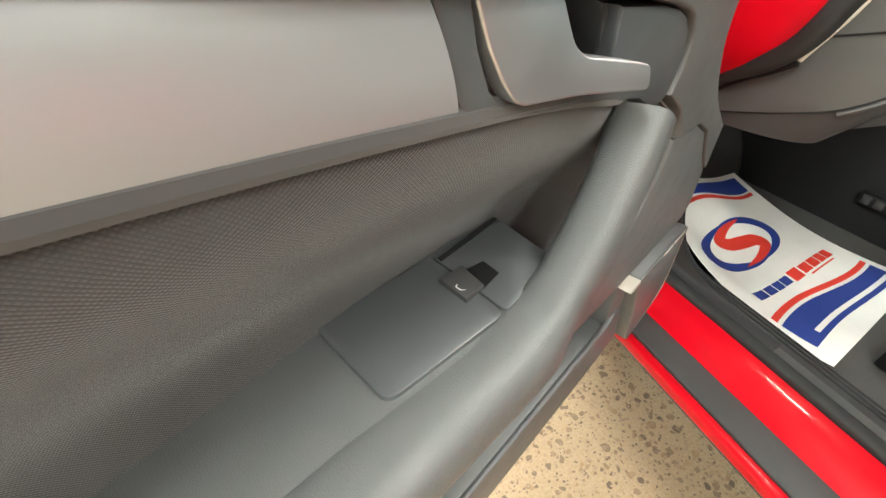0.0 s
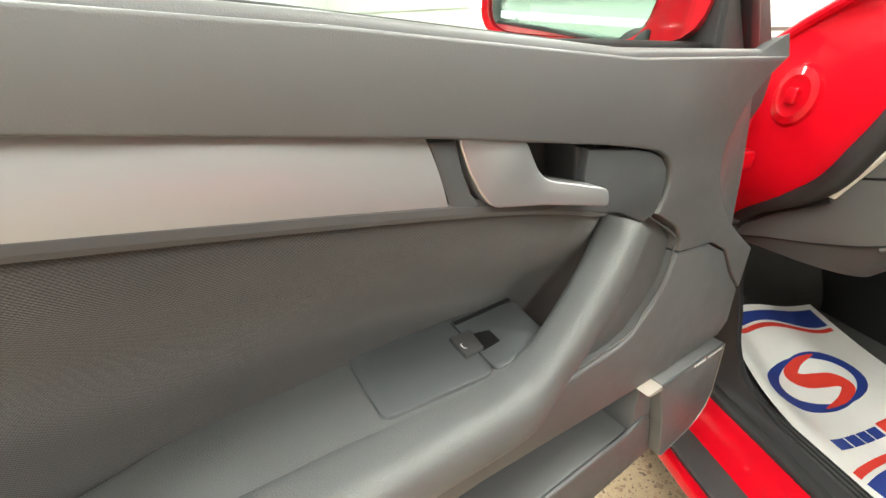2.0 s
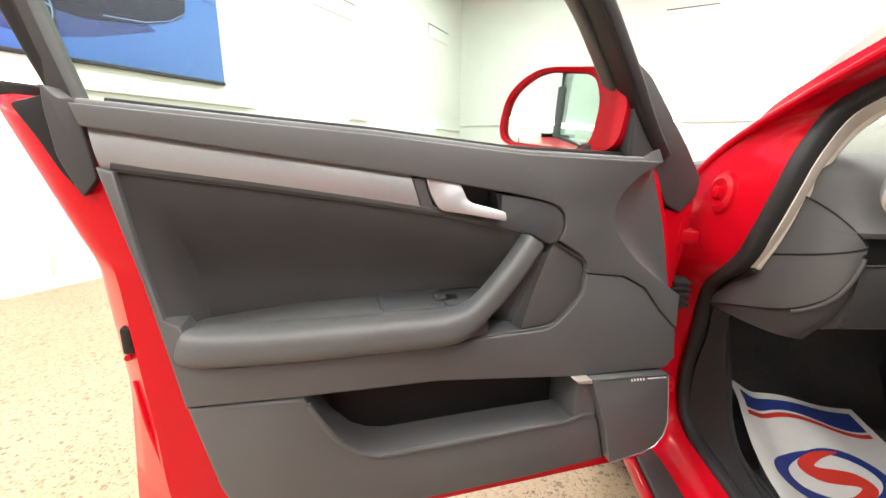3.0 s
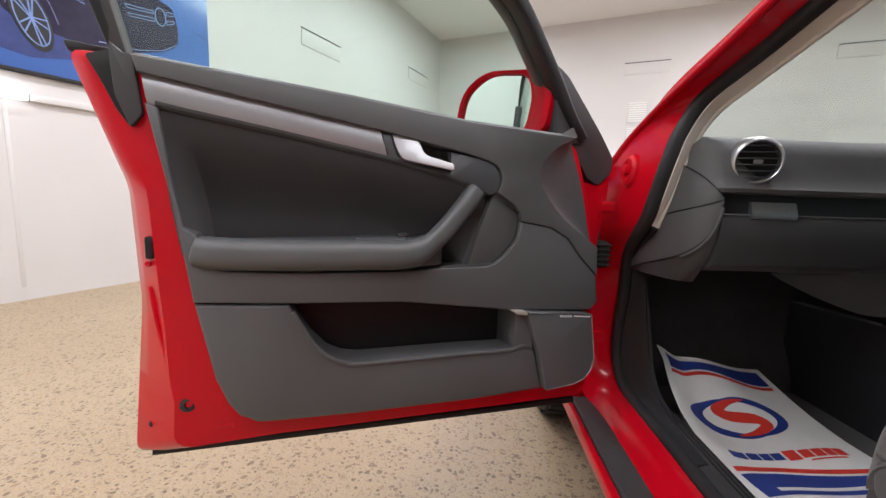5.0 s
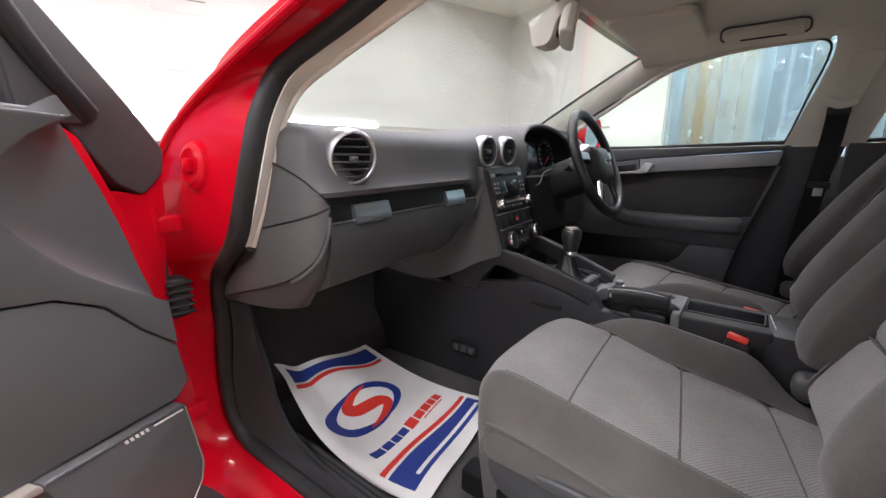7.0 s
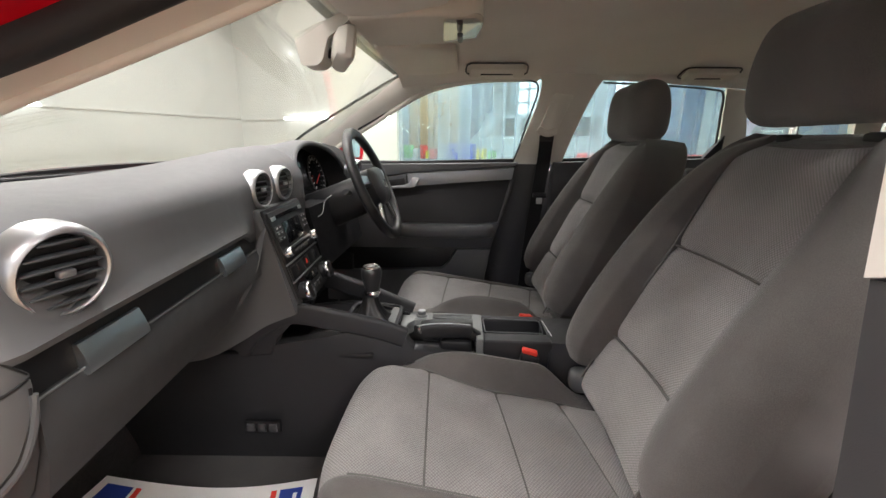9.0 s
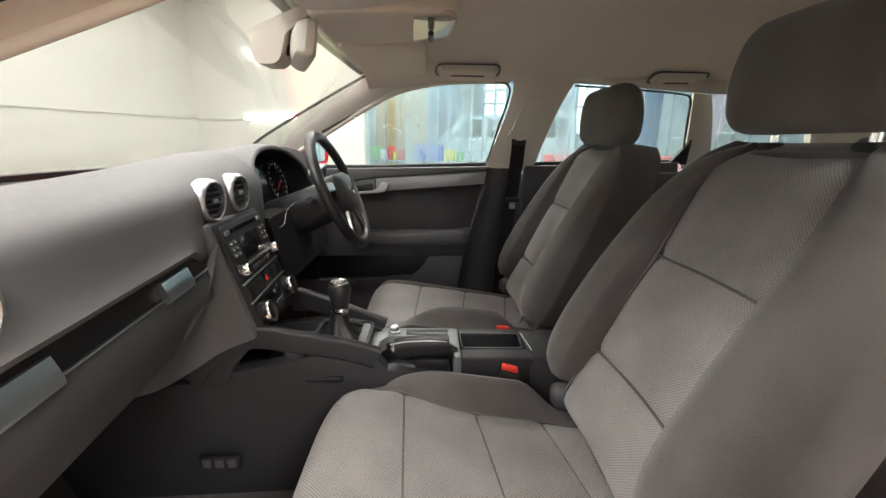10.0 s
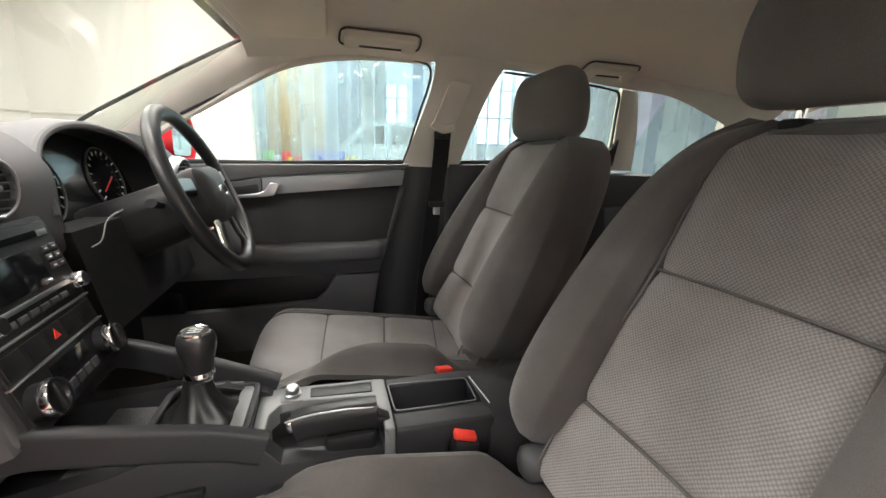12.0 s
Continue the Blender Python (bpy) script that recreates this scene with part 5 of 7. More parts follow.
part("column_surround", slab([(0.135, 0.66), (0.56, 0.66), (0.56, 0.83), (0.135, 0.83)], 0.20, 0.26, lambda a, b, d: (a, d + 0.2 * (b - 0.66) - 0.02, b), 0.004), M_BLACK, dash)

# glove side: dark slot, glovebox door, its handles
part("slot_trim", loft([dash_ring(x, [(0.196 + end_curve(x), 0.832), (0.193 + end_curve(x), 0.795), (0.25, 0.79), (0.25, 0.832)]) for x in (-0.644, -0.55, -0.45, -0.3, -0.2, -0.156)]), M_BLACK, dash)


def glove(x):
    e = end_curve(x)
    r = sm(x, -0.30, -0.145)
    low = 0.672 + 0.030 * sm(x, -0.36, -0.22) + 0.085 * sm(x, -0.240, -0.150) ** 1.4
    return [(0.205 + e, 0.797), (0.190 + e, 0.792), (0.184 + e, 0.782), (0.186 + e, 0.74), (0.196 + e + 0.01 * r, 0.70 + 0.05 * r), (0.225 + e, low + 0.012), (0.28, low), (0.36, low), (0.36, 0.797)]


part("glovebox_door", loft([dash_ring(x, glove(x)) for x in (-0.644, -0.641, -0.58, -0.5, -0.42, -0.34, -0.30, -0.27, -0.24, -0.22, -0.20, -0.185, -0.17, -0.16, -0.155)]), M_TRIM_DARK, dash, "charcoal glovebox door")


def cap_ring(k):
    """Rounded end of the dashboard beside the door: k runs from the face (0) to the flank (1)."""
    x, f = cap_x(k)
    return [(x, y, z) for y, z in ((0.60, 0.826), (0.45, 0.826), (0.19 + f, 0.826), (0.1825 + f, 0.822), (0.184 + f, 0.79), (0.190 + f, 0.75), (0.205 + f, 0.71), (0.25 + f, 0.655), (0.45, 0.640), (0.60, 0.640))]


part("side_cap", loft([cap_ring(k / 10) for k in range(11)]), M_TRIM_DARK, dash, "rounded charcoal dashboard end", 50)


def cap_at(k, z):
    """A place on the dashboard end, from the face (k = 0) to the flank (k = 1) at height z."""
    hs = [(0.640, 0.262), (0.672, 0.25), (0.71, 0.205), (0.75, 0.190), (0.79, 0.184), (0.83, 0.183), (0.86, 0.187), (0.89, 0.194), (0.918, 0.198)]
    y = next((a[1] + (b[1] - a[1]) * (z - a[0]) / (b[0] - a[0]) for a, b in zip(hs, hs[1:]) if z <= b[0]), 0.198)
    return Vector((-0.646 - 0.0605 * math.sin(0.5 * math.pi * k), y - 0.0008 + end_curve(-0.645) + 0.15 * (1 - math.cos(0.5 * math.pi * k)), z))


SEAM_TOP = curve([(0.0, 0.824, 0), (0.18, 0.846, 0), (0.42, 0.872, 0), (0.70, 0.893, 0), (1.0, 0.902, 0)], 20)
SEAM_MID = curve([(0.0, 0.820, 0), (0.3, 0.808, 0), (0.65, 0.792, 0), (1.0, 0.772, 0)], 20)
SEAM_LOW = curve([(0.0, 0.812, 0), (0.06, 0.778, 0), (0.22, 0.738, 0), (0.55, 0.698, 0), (1.0, 0.655, 0)], 20)


def end_panel(lo, hi):
    """A cover on the rounded dashboard end between two seams."""
    def f(a, b):
        i = round(a * 20)
        k = lo[i].x * (1 - b) + hi[i].x * b
        p = cap_at(min(1, max(0, k)), lo[i].y * (1 - b) + hi[i].y * b)
        return p + Vector((-math.sin(0.5 * math.pi * k), -math.cos(0.5 * math.pi * k), 0)) * 0.0025
    return sheet(f, 20, 8, -0.006)


part("end_panel", end_panel([p - Vector((0, -0.0015, 0)) for p in SEAM_MID], SEAM_TOP), M_TRIM, dash, "charcoal end cover of the dashboard")
part("end_panel", end_panel(SEAM_LOW, [p - Vector((0, 0.0015, 0)) for p in SEAM_MID]), M_TRIM, dash)
for line in (SEAM_TOP, SEAM_MID, SEAM_LOW):
    part("cap_seam", sweep([cap_at(min(1, max(0, p.x)), p.y) + Vector((-0.002, -0.0025, 0)) for p in line], circle(0.0012, 5)), M_BLACK, dash)
part("end_lip", sweep([cap_at(min(1, max(0, p.x)), p.y - 0.006) + Vector((-0.001, -0.003, 0)) for p in SEAM_LOW[:14]], circle(0.0032, 8), (0, 0, 1)), M_TRIM, dash)
part("glovebox_lip", sweep([(x, 0.1875 + end_curve(x), 0.7945) for x in [-0.64 + 0.02 * i for i in range(25)]], circle(0.0013, 6)), M_PLATE, dash)
for x0, x1 in ((-0.590, -0.503), (-0.307, -0.228)):
    part("glovebox_handle", loft([[(x, y + end_curve(x), z) for y, z in ((0.202, 0.818), (0.1905, 0.8175), (0.1855, 0.806), (0.1815, 0.794), (0.1820, 0.789), (0.1845, 0.787), (0.202, 0.787))] for x in [x0 + (x1 - x0) * i / 6 for i in range(7)]]), M_PULL, dash, "satin silver pull plate")


def vent(cx, cy, cz, r, yaw, pitch=8):
    m = Matrix.Translation((cx, cy, cz)) @ pose(0, 0, 0, 90 + pitch, 0, 0) if yaw == 0 else Matrix.Translation((cx, cy, cz)) @ Matrix.Rotation(radians(yaw), 4, "Z") @ pose(0, 0, 0, 90 + pitch, 0, 0)
    v = part("air_vent", lathe([(r * 1.05, -0.014), (r * 1.06, 0.002), (r * 1.03, 0.0085), (r * 0.97, 0.0125), (r * 0.90, 0.014), (r * 0.86, 0.0125), (r * 0.83, 0.006), (r * 0.80, -0.03)], 44, m, cap=False), M_SILVER, dash, "round air vent with a satin silver ring")
    part("vent_core", lathe([(0.0, 0.004), (r * 0.81, 0.004), (r * 0.81, -0.02), (0.0, -0.02)], 28, m, cap=False), M_BLACK, v)
    for k in range(6):
        h = (k - 2.5) * r * 0.27
        w = math.sqrt(max(0.0, (0.80 * r) ** 2 - h * h)) * 2
        part("slat", rbox(0, h, 0.008, w, 0.0020, 0.009, 0.0006, m=m), M_SATIN, v)
    part("vent_tab", rbox(0, 0, 0.012, r * 0.34, 0.007, 0.007, 0.002, m=m), M_SILVER, v)


vent(-0.592, 0.160, 0.890, 0.041, -10)
vent(-0.095, 0.2275, 0.904, 0.038, -3, 1)
vent(0.019, 0.2315, 0.906, 0.038, -3, 1)
vent(0.592, 0.206, 0.897, 0.040, -6)

# centre stack, leaning back, turned a little to the wheel
SM = Matrix.Translation((-0.015, 0.190, 0.77)) @ pose(0, 0, 0, -17, 0, 4)


def sp(a, b, d):
    """Stack face: a across, b up, d towards the cabin."""
    return SM @ Vector((a, -d, b))


part("stack_body", slab(rounded([(-0.122, -0.125), (0.122, -0.125), (0.122, 0.105), (-0.122, 0.105)], 0.012), -0.12, -0.004, sp, 0.008, 3), M_TRIM, dash)
cheek_top = curve([(-0.33, 0.216, 0.684), (-0.30, 0.214, 0.688), (-0.26, 0.212, 0.699), (-0.205, 0.205, 0.730), (-0.172, 0.202, 0.768), (-0.154, 0.200, 0.802), (-0.139, 0.198, 0.832)], 36)
cheek_low = curve([(-0.33, 0.44, 0.64), (-0.30, 0.42, 0.62), (-0.26, 0.37, 0.595), (-0.205, 0.315, 0.576), (-0.160, 0.265, 0.592), (-0.143, 0.215, 0.622), (-0.139, 0.152, 0.648)], 36)
part("stack_cheek", sheet(lambda s, t: cheek_top[round(s * 36)].lerp(cheek_low[round(s * 36)], t) + Vector((-0.010, -0.012, 0)) * math.sin(math.pi * t) * (1 - s), 36, 12, -0.012), M_DASH, dash, "charcoal lower dash beside the centre stack", 60)
part("stack_frame", slab(rounded([(-0.108, -0.128), (0.108, -0.128), (0.108, 0.098), (-0.108, 0.098)], 0.008), -0.05, 0.002, sp, 0.002), M_CONSOLE, dash)
for z in (-0.0245, -0.064):
    part("trim_line", slab([(-0.104, z - 0.0012), (0.104, z - 0.0012), (0.104, z + 0.0012), (-0.104, z + 0.0012)], 0.0, 0.0078, sp, 0.0006), M_ALU, dash, "thin silver line")
radio = part("radio", slab(rounded([(-0.102, -0.022), (0.102, -0.022), (0.102, 0.090), (-0.102, 0.090)], 0.004), 0.0, 0.006, sp, 0.0015), M_BLACK, dash, "black car radio with a small screen")
part("disc_slot", slab([(-0.07, 0.072), (0.07, 0.072), (0.07, 0.080), (-0.07, 0.080)], 0.004, 0.0075, sp, 0), M_DISPLAY, radio)
for x in (-0.086, 0.08):
    part("slot_key", slab([(x - 0.008, 0.071), (x + 0.012, 0.071), (x + 0.012, 0.079), (x - 0.008, 0.079)], 0.004, 0.0085, sp, 0.001), M_ALU, radio)
part("screen", slab([(-0.052, 0.012), (0.052, 0.012), (0.052, 0.060), (-0.052, 0.060)], 0.004, 0.0072, sp, 0.0005), M_DISPLAY, radio)
for x in (-0.088, -0.070, 0.070, 0.088):
    for z in (0.030, 0.042, 0.054):
        part("radio_key", slab([(x - 0.007, z - 0.004), (x + 0.007, z - 0.004), (x + 0.007, z + 0.004), (x - 0.007, z + 0.004)], 0.004, 0.0082, sp, 0.0008), M_BUTTON, radio)
        part("key_mark", slab([(x - 0.003, z - 0.001), (x + 0.003, z - 0.001), (x + 0.003, z + 0.001), (x - 0.003, z + 0.001)], 0.008, 0.0086, sp, 0), M_WHITE, radio)
part("chrome_line", slab([(-0.078, 0.000), (0.078, 0.000), (0.078, 0.006), (-0.078, 0.006)], 0.004, 0.0085, sp, 0.001), M_ALU, radio)
for k in range(6):
    x = -0.055 + k * 0.022
    part("preset_key", slab([(x - 0.008, -0.014), (x + 0.008, -0.014), (x + 0.008, -0.006), (x - 0.008, -0.006)], 0.004, 0.0082, sp, 0.0008), M_BUTTON, radio)
for x in (-0.088, 0.088):
    k = SM @ Matrix.Translation((x, 0, 0.0)) @ pose(0, 0, 0, 90)
    part("radio_knob", lathe([(0.0115, 0.004), (0.0115, 0.020), (0.0095, 0.023), (0.0, 0.023)], 24, k, cap=False), M_CHROME, radio, "chrome-rimmed turn knob")
    part("knob_face", lathe([(0.0085, 0.0225), (0.008, 0.0238), (0.0, 0.0238)], 20, k, cap=False), M_BLACK, radio)
bank = part("switch_bank", slab([(-0.102, -0.062), (0.102, -0.062), (0.102, -0.027), (-0.102, -0.027)], 0.0, 0.005, sp, 0.001), M_CONSOLE, dash)
for k in range(5):
    x = -0.08 + k * 0.04
    part("switch_key", slab([(x - 0.018, -0.057), (x + 0.018, -0.057), (x + 0.018, -0.032), (x - 0.018, -0.032)], 0.003, 0.0068, sp, 0.001), M_BLACK, bank)
part("hazard_mark", slab([(-0.007, -0.050), (0.007, -0.050), (0.0, -0.038)], 0.0068, 0.0075, sp, 0), M_BUCKLE, bank, "red hazard triangle")
climate = part("climate_panel", slab([(-0.102, -0.122), (0.102, -0.122), (0.102, -0.066), (-0.102, -0.066)], 0.0, 0.005, sp, 0.001), M_BLACK, dash, "black heater control panel")
part("climate_screen", slab([(-0.04, -0.092), (0.04, -0.092), (0.04, -0.072), (-0.04, -0.072)], 0.004, 0.0066, sp, 0.0004), M_DISPLAY, climate)
for k in range(5):
    x = -0.04 + k * 0.02
    part("climate_key", slab([(x - 0.007, -0.114), (x + 0.007, -0.114), (x + 0.007, -0.102), (x - 0.007, -0.102)], 0.004, 0.0075, sp, 0.0008), M_BUTTON, climate)
for x in (-0.080, 0.078):
    k = SM @ Matrix.Translation((x, 0, -0.095)) @ pose(0, 0, 0, 90)
    knob = part("climate_knob", lathe([(0.022, 0.004), (0.0215, 0.020), (0.0195, 0.0225), (0.0, 0.0225)], 28, k, cap=False), M_BLACK, climate, "black turn knob with a chrome rim")
    part("knob_rim", lathe([(0.0222, 0.017), (0.0230, 0.022), (0.0215, 0.0265), (0.0180, 0.0265), (0.0178, 0.0215)], 28, k, cap=False), M_CHROME, knob)
    part("knob_grip", rbox(0, 0, 0.025, 0.007, 0.034, 0.008, 0.002, m=k), M_BLACK, knob)

# ---------- steering wheel ----------
WM = Matrix.Translation((0.372, 0.088, 0.872)) @ pose(0, 0, 0, -23, 0, 0)
sw = thing("steering_wheel", "black leather four-spoke steering wheel with silver lower spokes", "steering wheel", WM)
part("rim", sweep([(0.168 * math.cos(i * math.pi / 32), 0, 0.168 * math.sin(i * math.pi / 32)) for i in range(64)], circle(0.0165, 12, 0.0145), (0, 1, 0), closed=True), plastic("wheel_leather", (0.018, 0.018, 0.019), 0.38, 600, 0.2, spec=0.5), sw, "worn black leather rim")
part("hub", loft([[(a * k, d, b * k) for a, b in rounded([(-0.075, -0.03), (-0.055, -0.065), (0.055, -0.065), (0.075, -0.03), (0.070, 0.045), (-0.070, 0.045)], 0.02)] for k, d in ((0.95, 0.045), (1.12, 0.004), (1.08, -0.014), (0.85, -0.026), (0.35, -0.031))]), plastic("hub_plastic", (0.030, 0.030, 0.032), 0.42, 700, 0.15), sw)
part("emblem", sweep([(0.026 * math.cos(i * math.pi / 10), -0.0325, -0.01 + 0.011 * math.sin(i * math.pi / 10)) for i in range(20)], circle(0.0022, 5), (0, 1, 0), closed=True), M_CHROME, sw)
for s in (-1, 1):
    part("spoke", sweep([(s * 0.06, 0.0, 0.012), (s * 0.11, 0.004, 0.02), (s * 0.160, 0.004, 0.022)], rrect(0.036, 0.016, 0.006), (0, 1, 0)), M_BLACK, sw)
    part("spoke_cap", sweep([(s * 0.095, -0.010, 0.018), (s * 0.125, -0.009, 0.021), (s * 0.148, -0.007, 0.022)], rrect(0.024, 0.006, 0.002), (0, 1, 0)), M_SILVER, sw, "silver spoke inlay")
    part("lower_spoke", sweep([(s * 0.045, -0.006, -0.05), (s * 0.07, -0.002, -0.10), (s * 0.09, 0.0, -0.140)], rrect(0.030, 0.014, 0.005), (0, 1, 0)), M_CHROME, sw, "bright silver lower spoke")
part("column", sweep([(0, 0.028, -0.012), (0, 0.06, -0.015), (0, 0.14, -0.015), (0, 0.22, -0.012)], rrect(0.15, 0.115, 0.04), (0, 0, 1), scale=lambda s: 1.0 + 0.12 * s), M_BLACK, sw, "black column shroud")
for s in (-1, 1):
    part("stalk", sweep(curve([(s * 0.04, 0.065, 0.0), (s * 0.10, 0.06, 0.006), (s * 0.145, 0.05, 0.012)], 10), circle(0.008, 8, 0.006), (0, 0, 1), scale=lambda t: 0.8 + 0.5 * t), M_BLACK, sw)
part("bezel_hook", sweep(curve([(-0.246, 0.115, -0.020), (-0.232, 0.105, -0.016), (-0.215, 0.095, 0.006), (-0.195, 0.090, 0.014), (-0.165, 0.085, 0.018)], 16), circle(0.0014, 6), (0, 1, 0)), M_PLATE, sw)
part("ignition_key", rbox(0.075, 0.06, -0.075, 0.004, 0.03, 0.02, 0.001), M_CHROME, sw)


# ---------- centre console ----------
console = thing("centre_console", "charcoal centre console with grey trim frame", "console")
for s in (-1, 1):
    # side wall in two pieces round the storage opening
    x0, x1 = (-0.128, -0.098) if s < 0 else (0.085, 0.112)
    at = lambda a, b, d: (d + s * 0.03 * (0.6 - b) - s * 0.046 * sm(-a, -0.13, 0.0), a, b)
    part("side_panel", slab([(0.62, 0.27), (0.62, 0.53), (0.29, 0.545), (0.245, 0.566), (0.215, 0.569), (0.09, 0.588), (0.0, 0.598), (-0.06, 0.582), (-0.09, 0.545), (-0.40, 0.520), (-0.45, 0.50), (-0.46, 0.27)], *((x1, x0) if s < 0 else (x0, x1)), at, 0.004), M_CONSOLE, console)
    part("upper_rail", sweep(curve([(s * 0.118 - 0.008, 0.286, 0.553), (s * 0.118 - 0.008, 0.262, 0.594), (s * 0.116 - 0.008, 0.22, 0.621), (s * 0.112 - 0.008, 0.165, 0.642), (s * 0.100 - 0.008, 0.09, 0.626), (s * 0.080 - 0.008, -0.01, 0.596), (s * 0.074 - 0.008, -0.07, 0.574)], 30), rrect(0.020, 0.046, 0.008), (0, 0, 1)), M_CONSOLE, console, "sloping console rail")
    part("rail_front", slab([(0.294, 0.540), (0.287, 0.590), (0.250, 0.618), (0.195, 0.640), (0.168, 0.622), (0.203, 0.584), (0.218, 0.548)], *((x1, x0 - 0.002) if s < 0 else (x0, x1 + 0.002)), at, 0.003), M_CONSOLE, console)
part("storage_floor", rbox(-0.008, 0.13, 0.535, 0.19, 0.26, 0.012, 0.003), M_BLACK, console)
part("tray", rbox(-0.008, 0.115, 0.556, 0.18, 0.10, 0.01, 0.003), M_CARPET, console)
part("tunnel_core", rbox(-0.008, -0.05, 0.40, 0.13, 0.80, 0.24, 0.01), M_CONSOLE, console)
# gear lever
frame_pts = [(-0.068, 0.075), (0.052, 0.075), (0.056, -0.045), (-0.072, -0.045)]
part("gear_well", rbox(-0.010, 0.022, 0.582, 0.118, 0.125, 0.010, 0.004), M_BLACK, console)
part("gear_frame", sweep([(x, y, 0.590 + 0.05 * (y + 0.045)) for x, y in rounded(frame_pts, 0.02, 4)], rrect(0.010, 0.008, 0.003), (0, 0, 1), closed=True), M_CONSOLE, console, "charcoal frame round the gear lever")
part("frame_bar", slab(rounded([(-0.078, -0.022), (0.060, -0.020), (0.060, -0.046), (-0.080, -0.048)], 0.006), 0.572, 0.5915, lambda a, b, d: (a, b, d), 0.003), M_PLATE, console, "matte grey bar behind the gear lever")
for x0, x1 in ((-0.076, -0.070), (0.054, 0.060)):
    part("frame_rail", slab([(x0, -0.022), (x1, -0.022), (x1 - 0.002, 0.072), (x0 - 0.002, 0.072)], 0.575, 0.595, lambda a, b, d: (a, b, d + 0.05 * (b + 0.045)), 0.002), M_PLATE, console)


def gaiter_ring(r, z, fold):
    return [(-0.010 + (r + fold * math.sin(7 * a + 60 * z)) * math.cos(a), 0.022 + (r + fold * math.sin(7 * a + 60 * z)) * math.sin(a), z + fold * 0.8 * math.sin(5 * a)) for a in [2 * math.pi * i / 48 for i in range(48)]]


gear = part("gear_gaiter", loft([gaiter_ring(*g) for g in ((0.056, 0.578, 0.0), (0.050, 0.588, 0.003), (0.043, 0.593, 0.004), (0.037, 0.599, 0.004), (0.031, 0.608, 0.003), (0.025, 0.618, 0.002), (0.0205, 0.630, 0.0015), (0.0180, 0.642, 0.001), (0.0170, 0.650, 0.0))]), plastic("gaiter_leather", (0.011, 0.011, 0.011), 0.38, 500, 0.4, spec=0.5), console, "creased black leather gaiter", 70)
KM = Matrix.Translation((-0.010, 0.018, 0.0))
part("gear_stem", lathe([(0.0175, 0.646), (0.0190, 0.649), (0.0190, 0.656), (0.0170, 0.660)], 28, KM, cap=False), M_CHROME, gear, "chrome collar")
part("gear_knob", lathe([(0.0170, 0.656), (0.0185, 0.668), (0.0215, 0.682), (0.0243, 0.694), (0.0246, 0.704), (0.0222, 0.7125), (0.0185, 0.7165), (0.0, 0.7175)], 32, KM, cap=False), plastic("knob_leather", (0.018, 0.018, 0.019), 0.30, 700, 0.12, spec=0.5), gear, "black leather gear knob")
part("knob_ring", lathe([(0.0200, 0.7135), (0.0196, 0.7175), (0.0178, 0.7190), (0.0160, 0.7180), (0.0160, 0.7155)], 32, KM, cap=False), M_CHROME, gear, "polished ring")
part("knob_cap", lathe([(0.0168, 0.7150), (0.0160, 0.7178), (0.0, 0.7184)], 24, KM, cap=False), M_BLACK, gear)
for a in (-0.007, 0.0, 0.007):
    part("shift_mark", rbox(-0.010 + a, 0.018, 0.7187, 0.0015, 0.017, 0.0008, 0), M_WHITE, gear)
part("shift_mark", rbox(-0.010, 0.018, 0.7187, 0.0155, 0.0015, 0.0008, 0), M_WHITE, gear)

# rear part: a grey plate with the hand brake bay, button, slot and bin let into it
flat_at = lambda a, b, d: (a, b, d)
plate = part("top_plate", slab(rounded([(-0.080, -0.050), (0.062, -0.047), (0.058, -0.122), (0.050, -0.1225), (0.0485, -0.2255), (0.0555, -0.226), (0.054, -0.247), (-0.084, -0.247), (-0.083, -0.231), (-0.032, -0.231), (0.006, -0.212), (0.016, -0.120), (0.014, -0.082), (-0.010, -0.067), (-0.080, -0.066)], 0.006, 3), 0.545, 0.575, flat_at, 0.003, 3), M_PLATE, console, "matte grey console plate")
part("plate_strip", slab(rounded([(0.060, -0.112), (0.0505, -0.112), (0.049, -0.235), (0.056, -0.235)], 0.002, 2), 0.55, 0.5748, flat_at, 0.002), M_PLATE, console)
part("cover_slot", slab(rounded([(0.046, -0.124), (0.0215, -0.1245), (0.017, -0.222), (0.0440, -0.2235)], 0.003, 2), 0.560, 0.5768, flat_at, 0.001), M_BLACK, console, "narrow black covered slot")
part("button_frame", slab(rounded([(0.052, -0.080), (0.016, -0.080), (0.015, -0.114), (0.051, -0.114)], 0.003, 2), 0.560, 0.5762, flat_at, 0.0006), M_PLATE, console)
part("round_button", lathe([(0.0135, 0.572), (0.0135, 0.580), (0.0105, 0.5815), (0.0105, 0.589), (0.0085, 0.5915), (0.0, 0.5915)], 24, Matrix.Translation((0.034, -0.097, 0.0)), cap=False), M_ALU, console, "round grey push button")
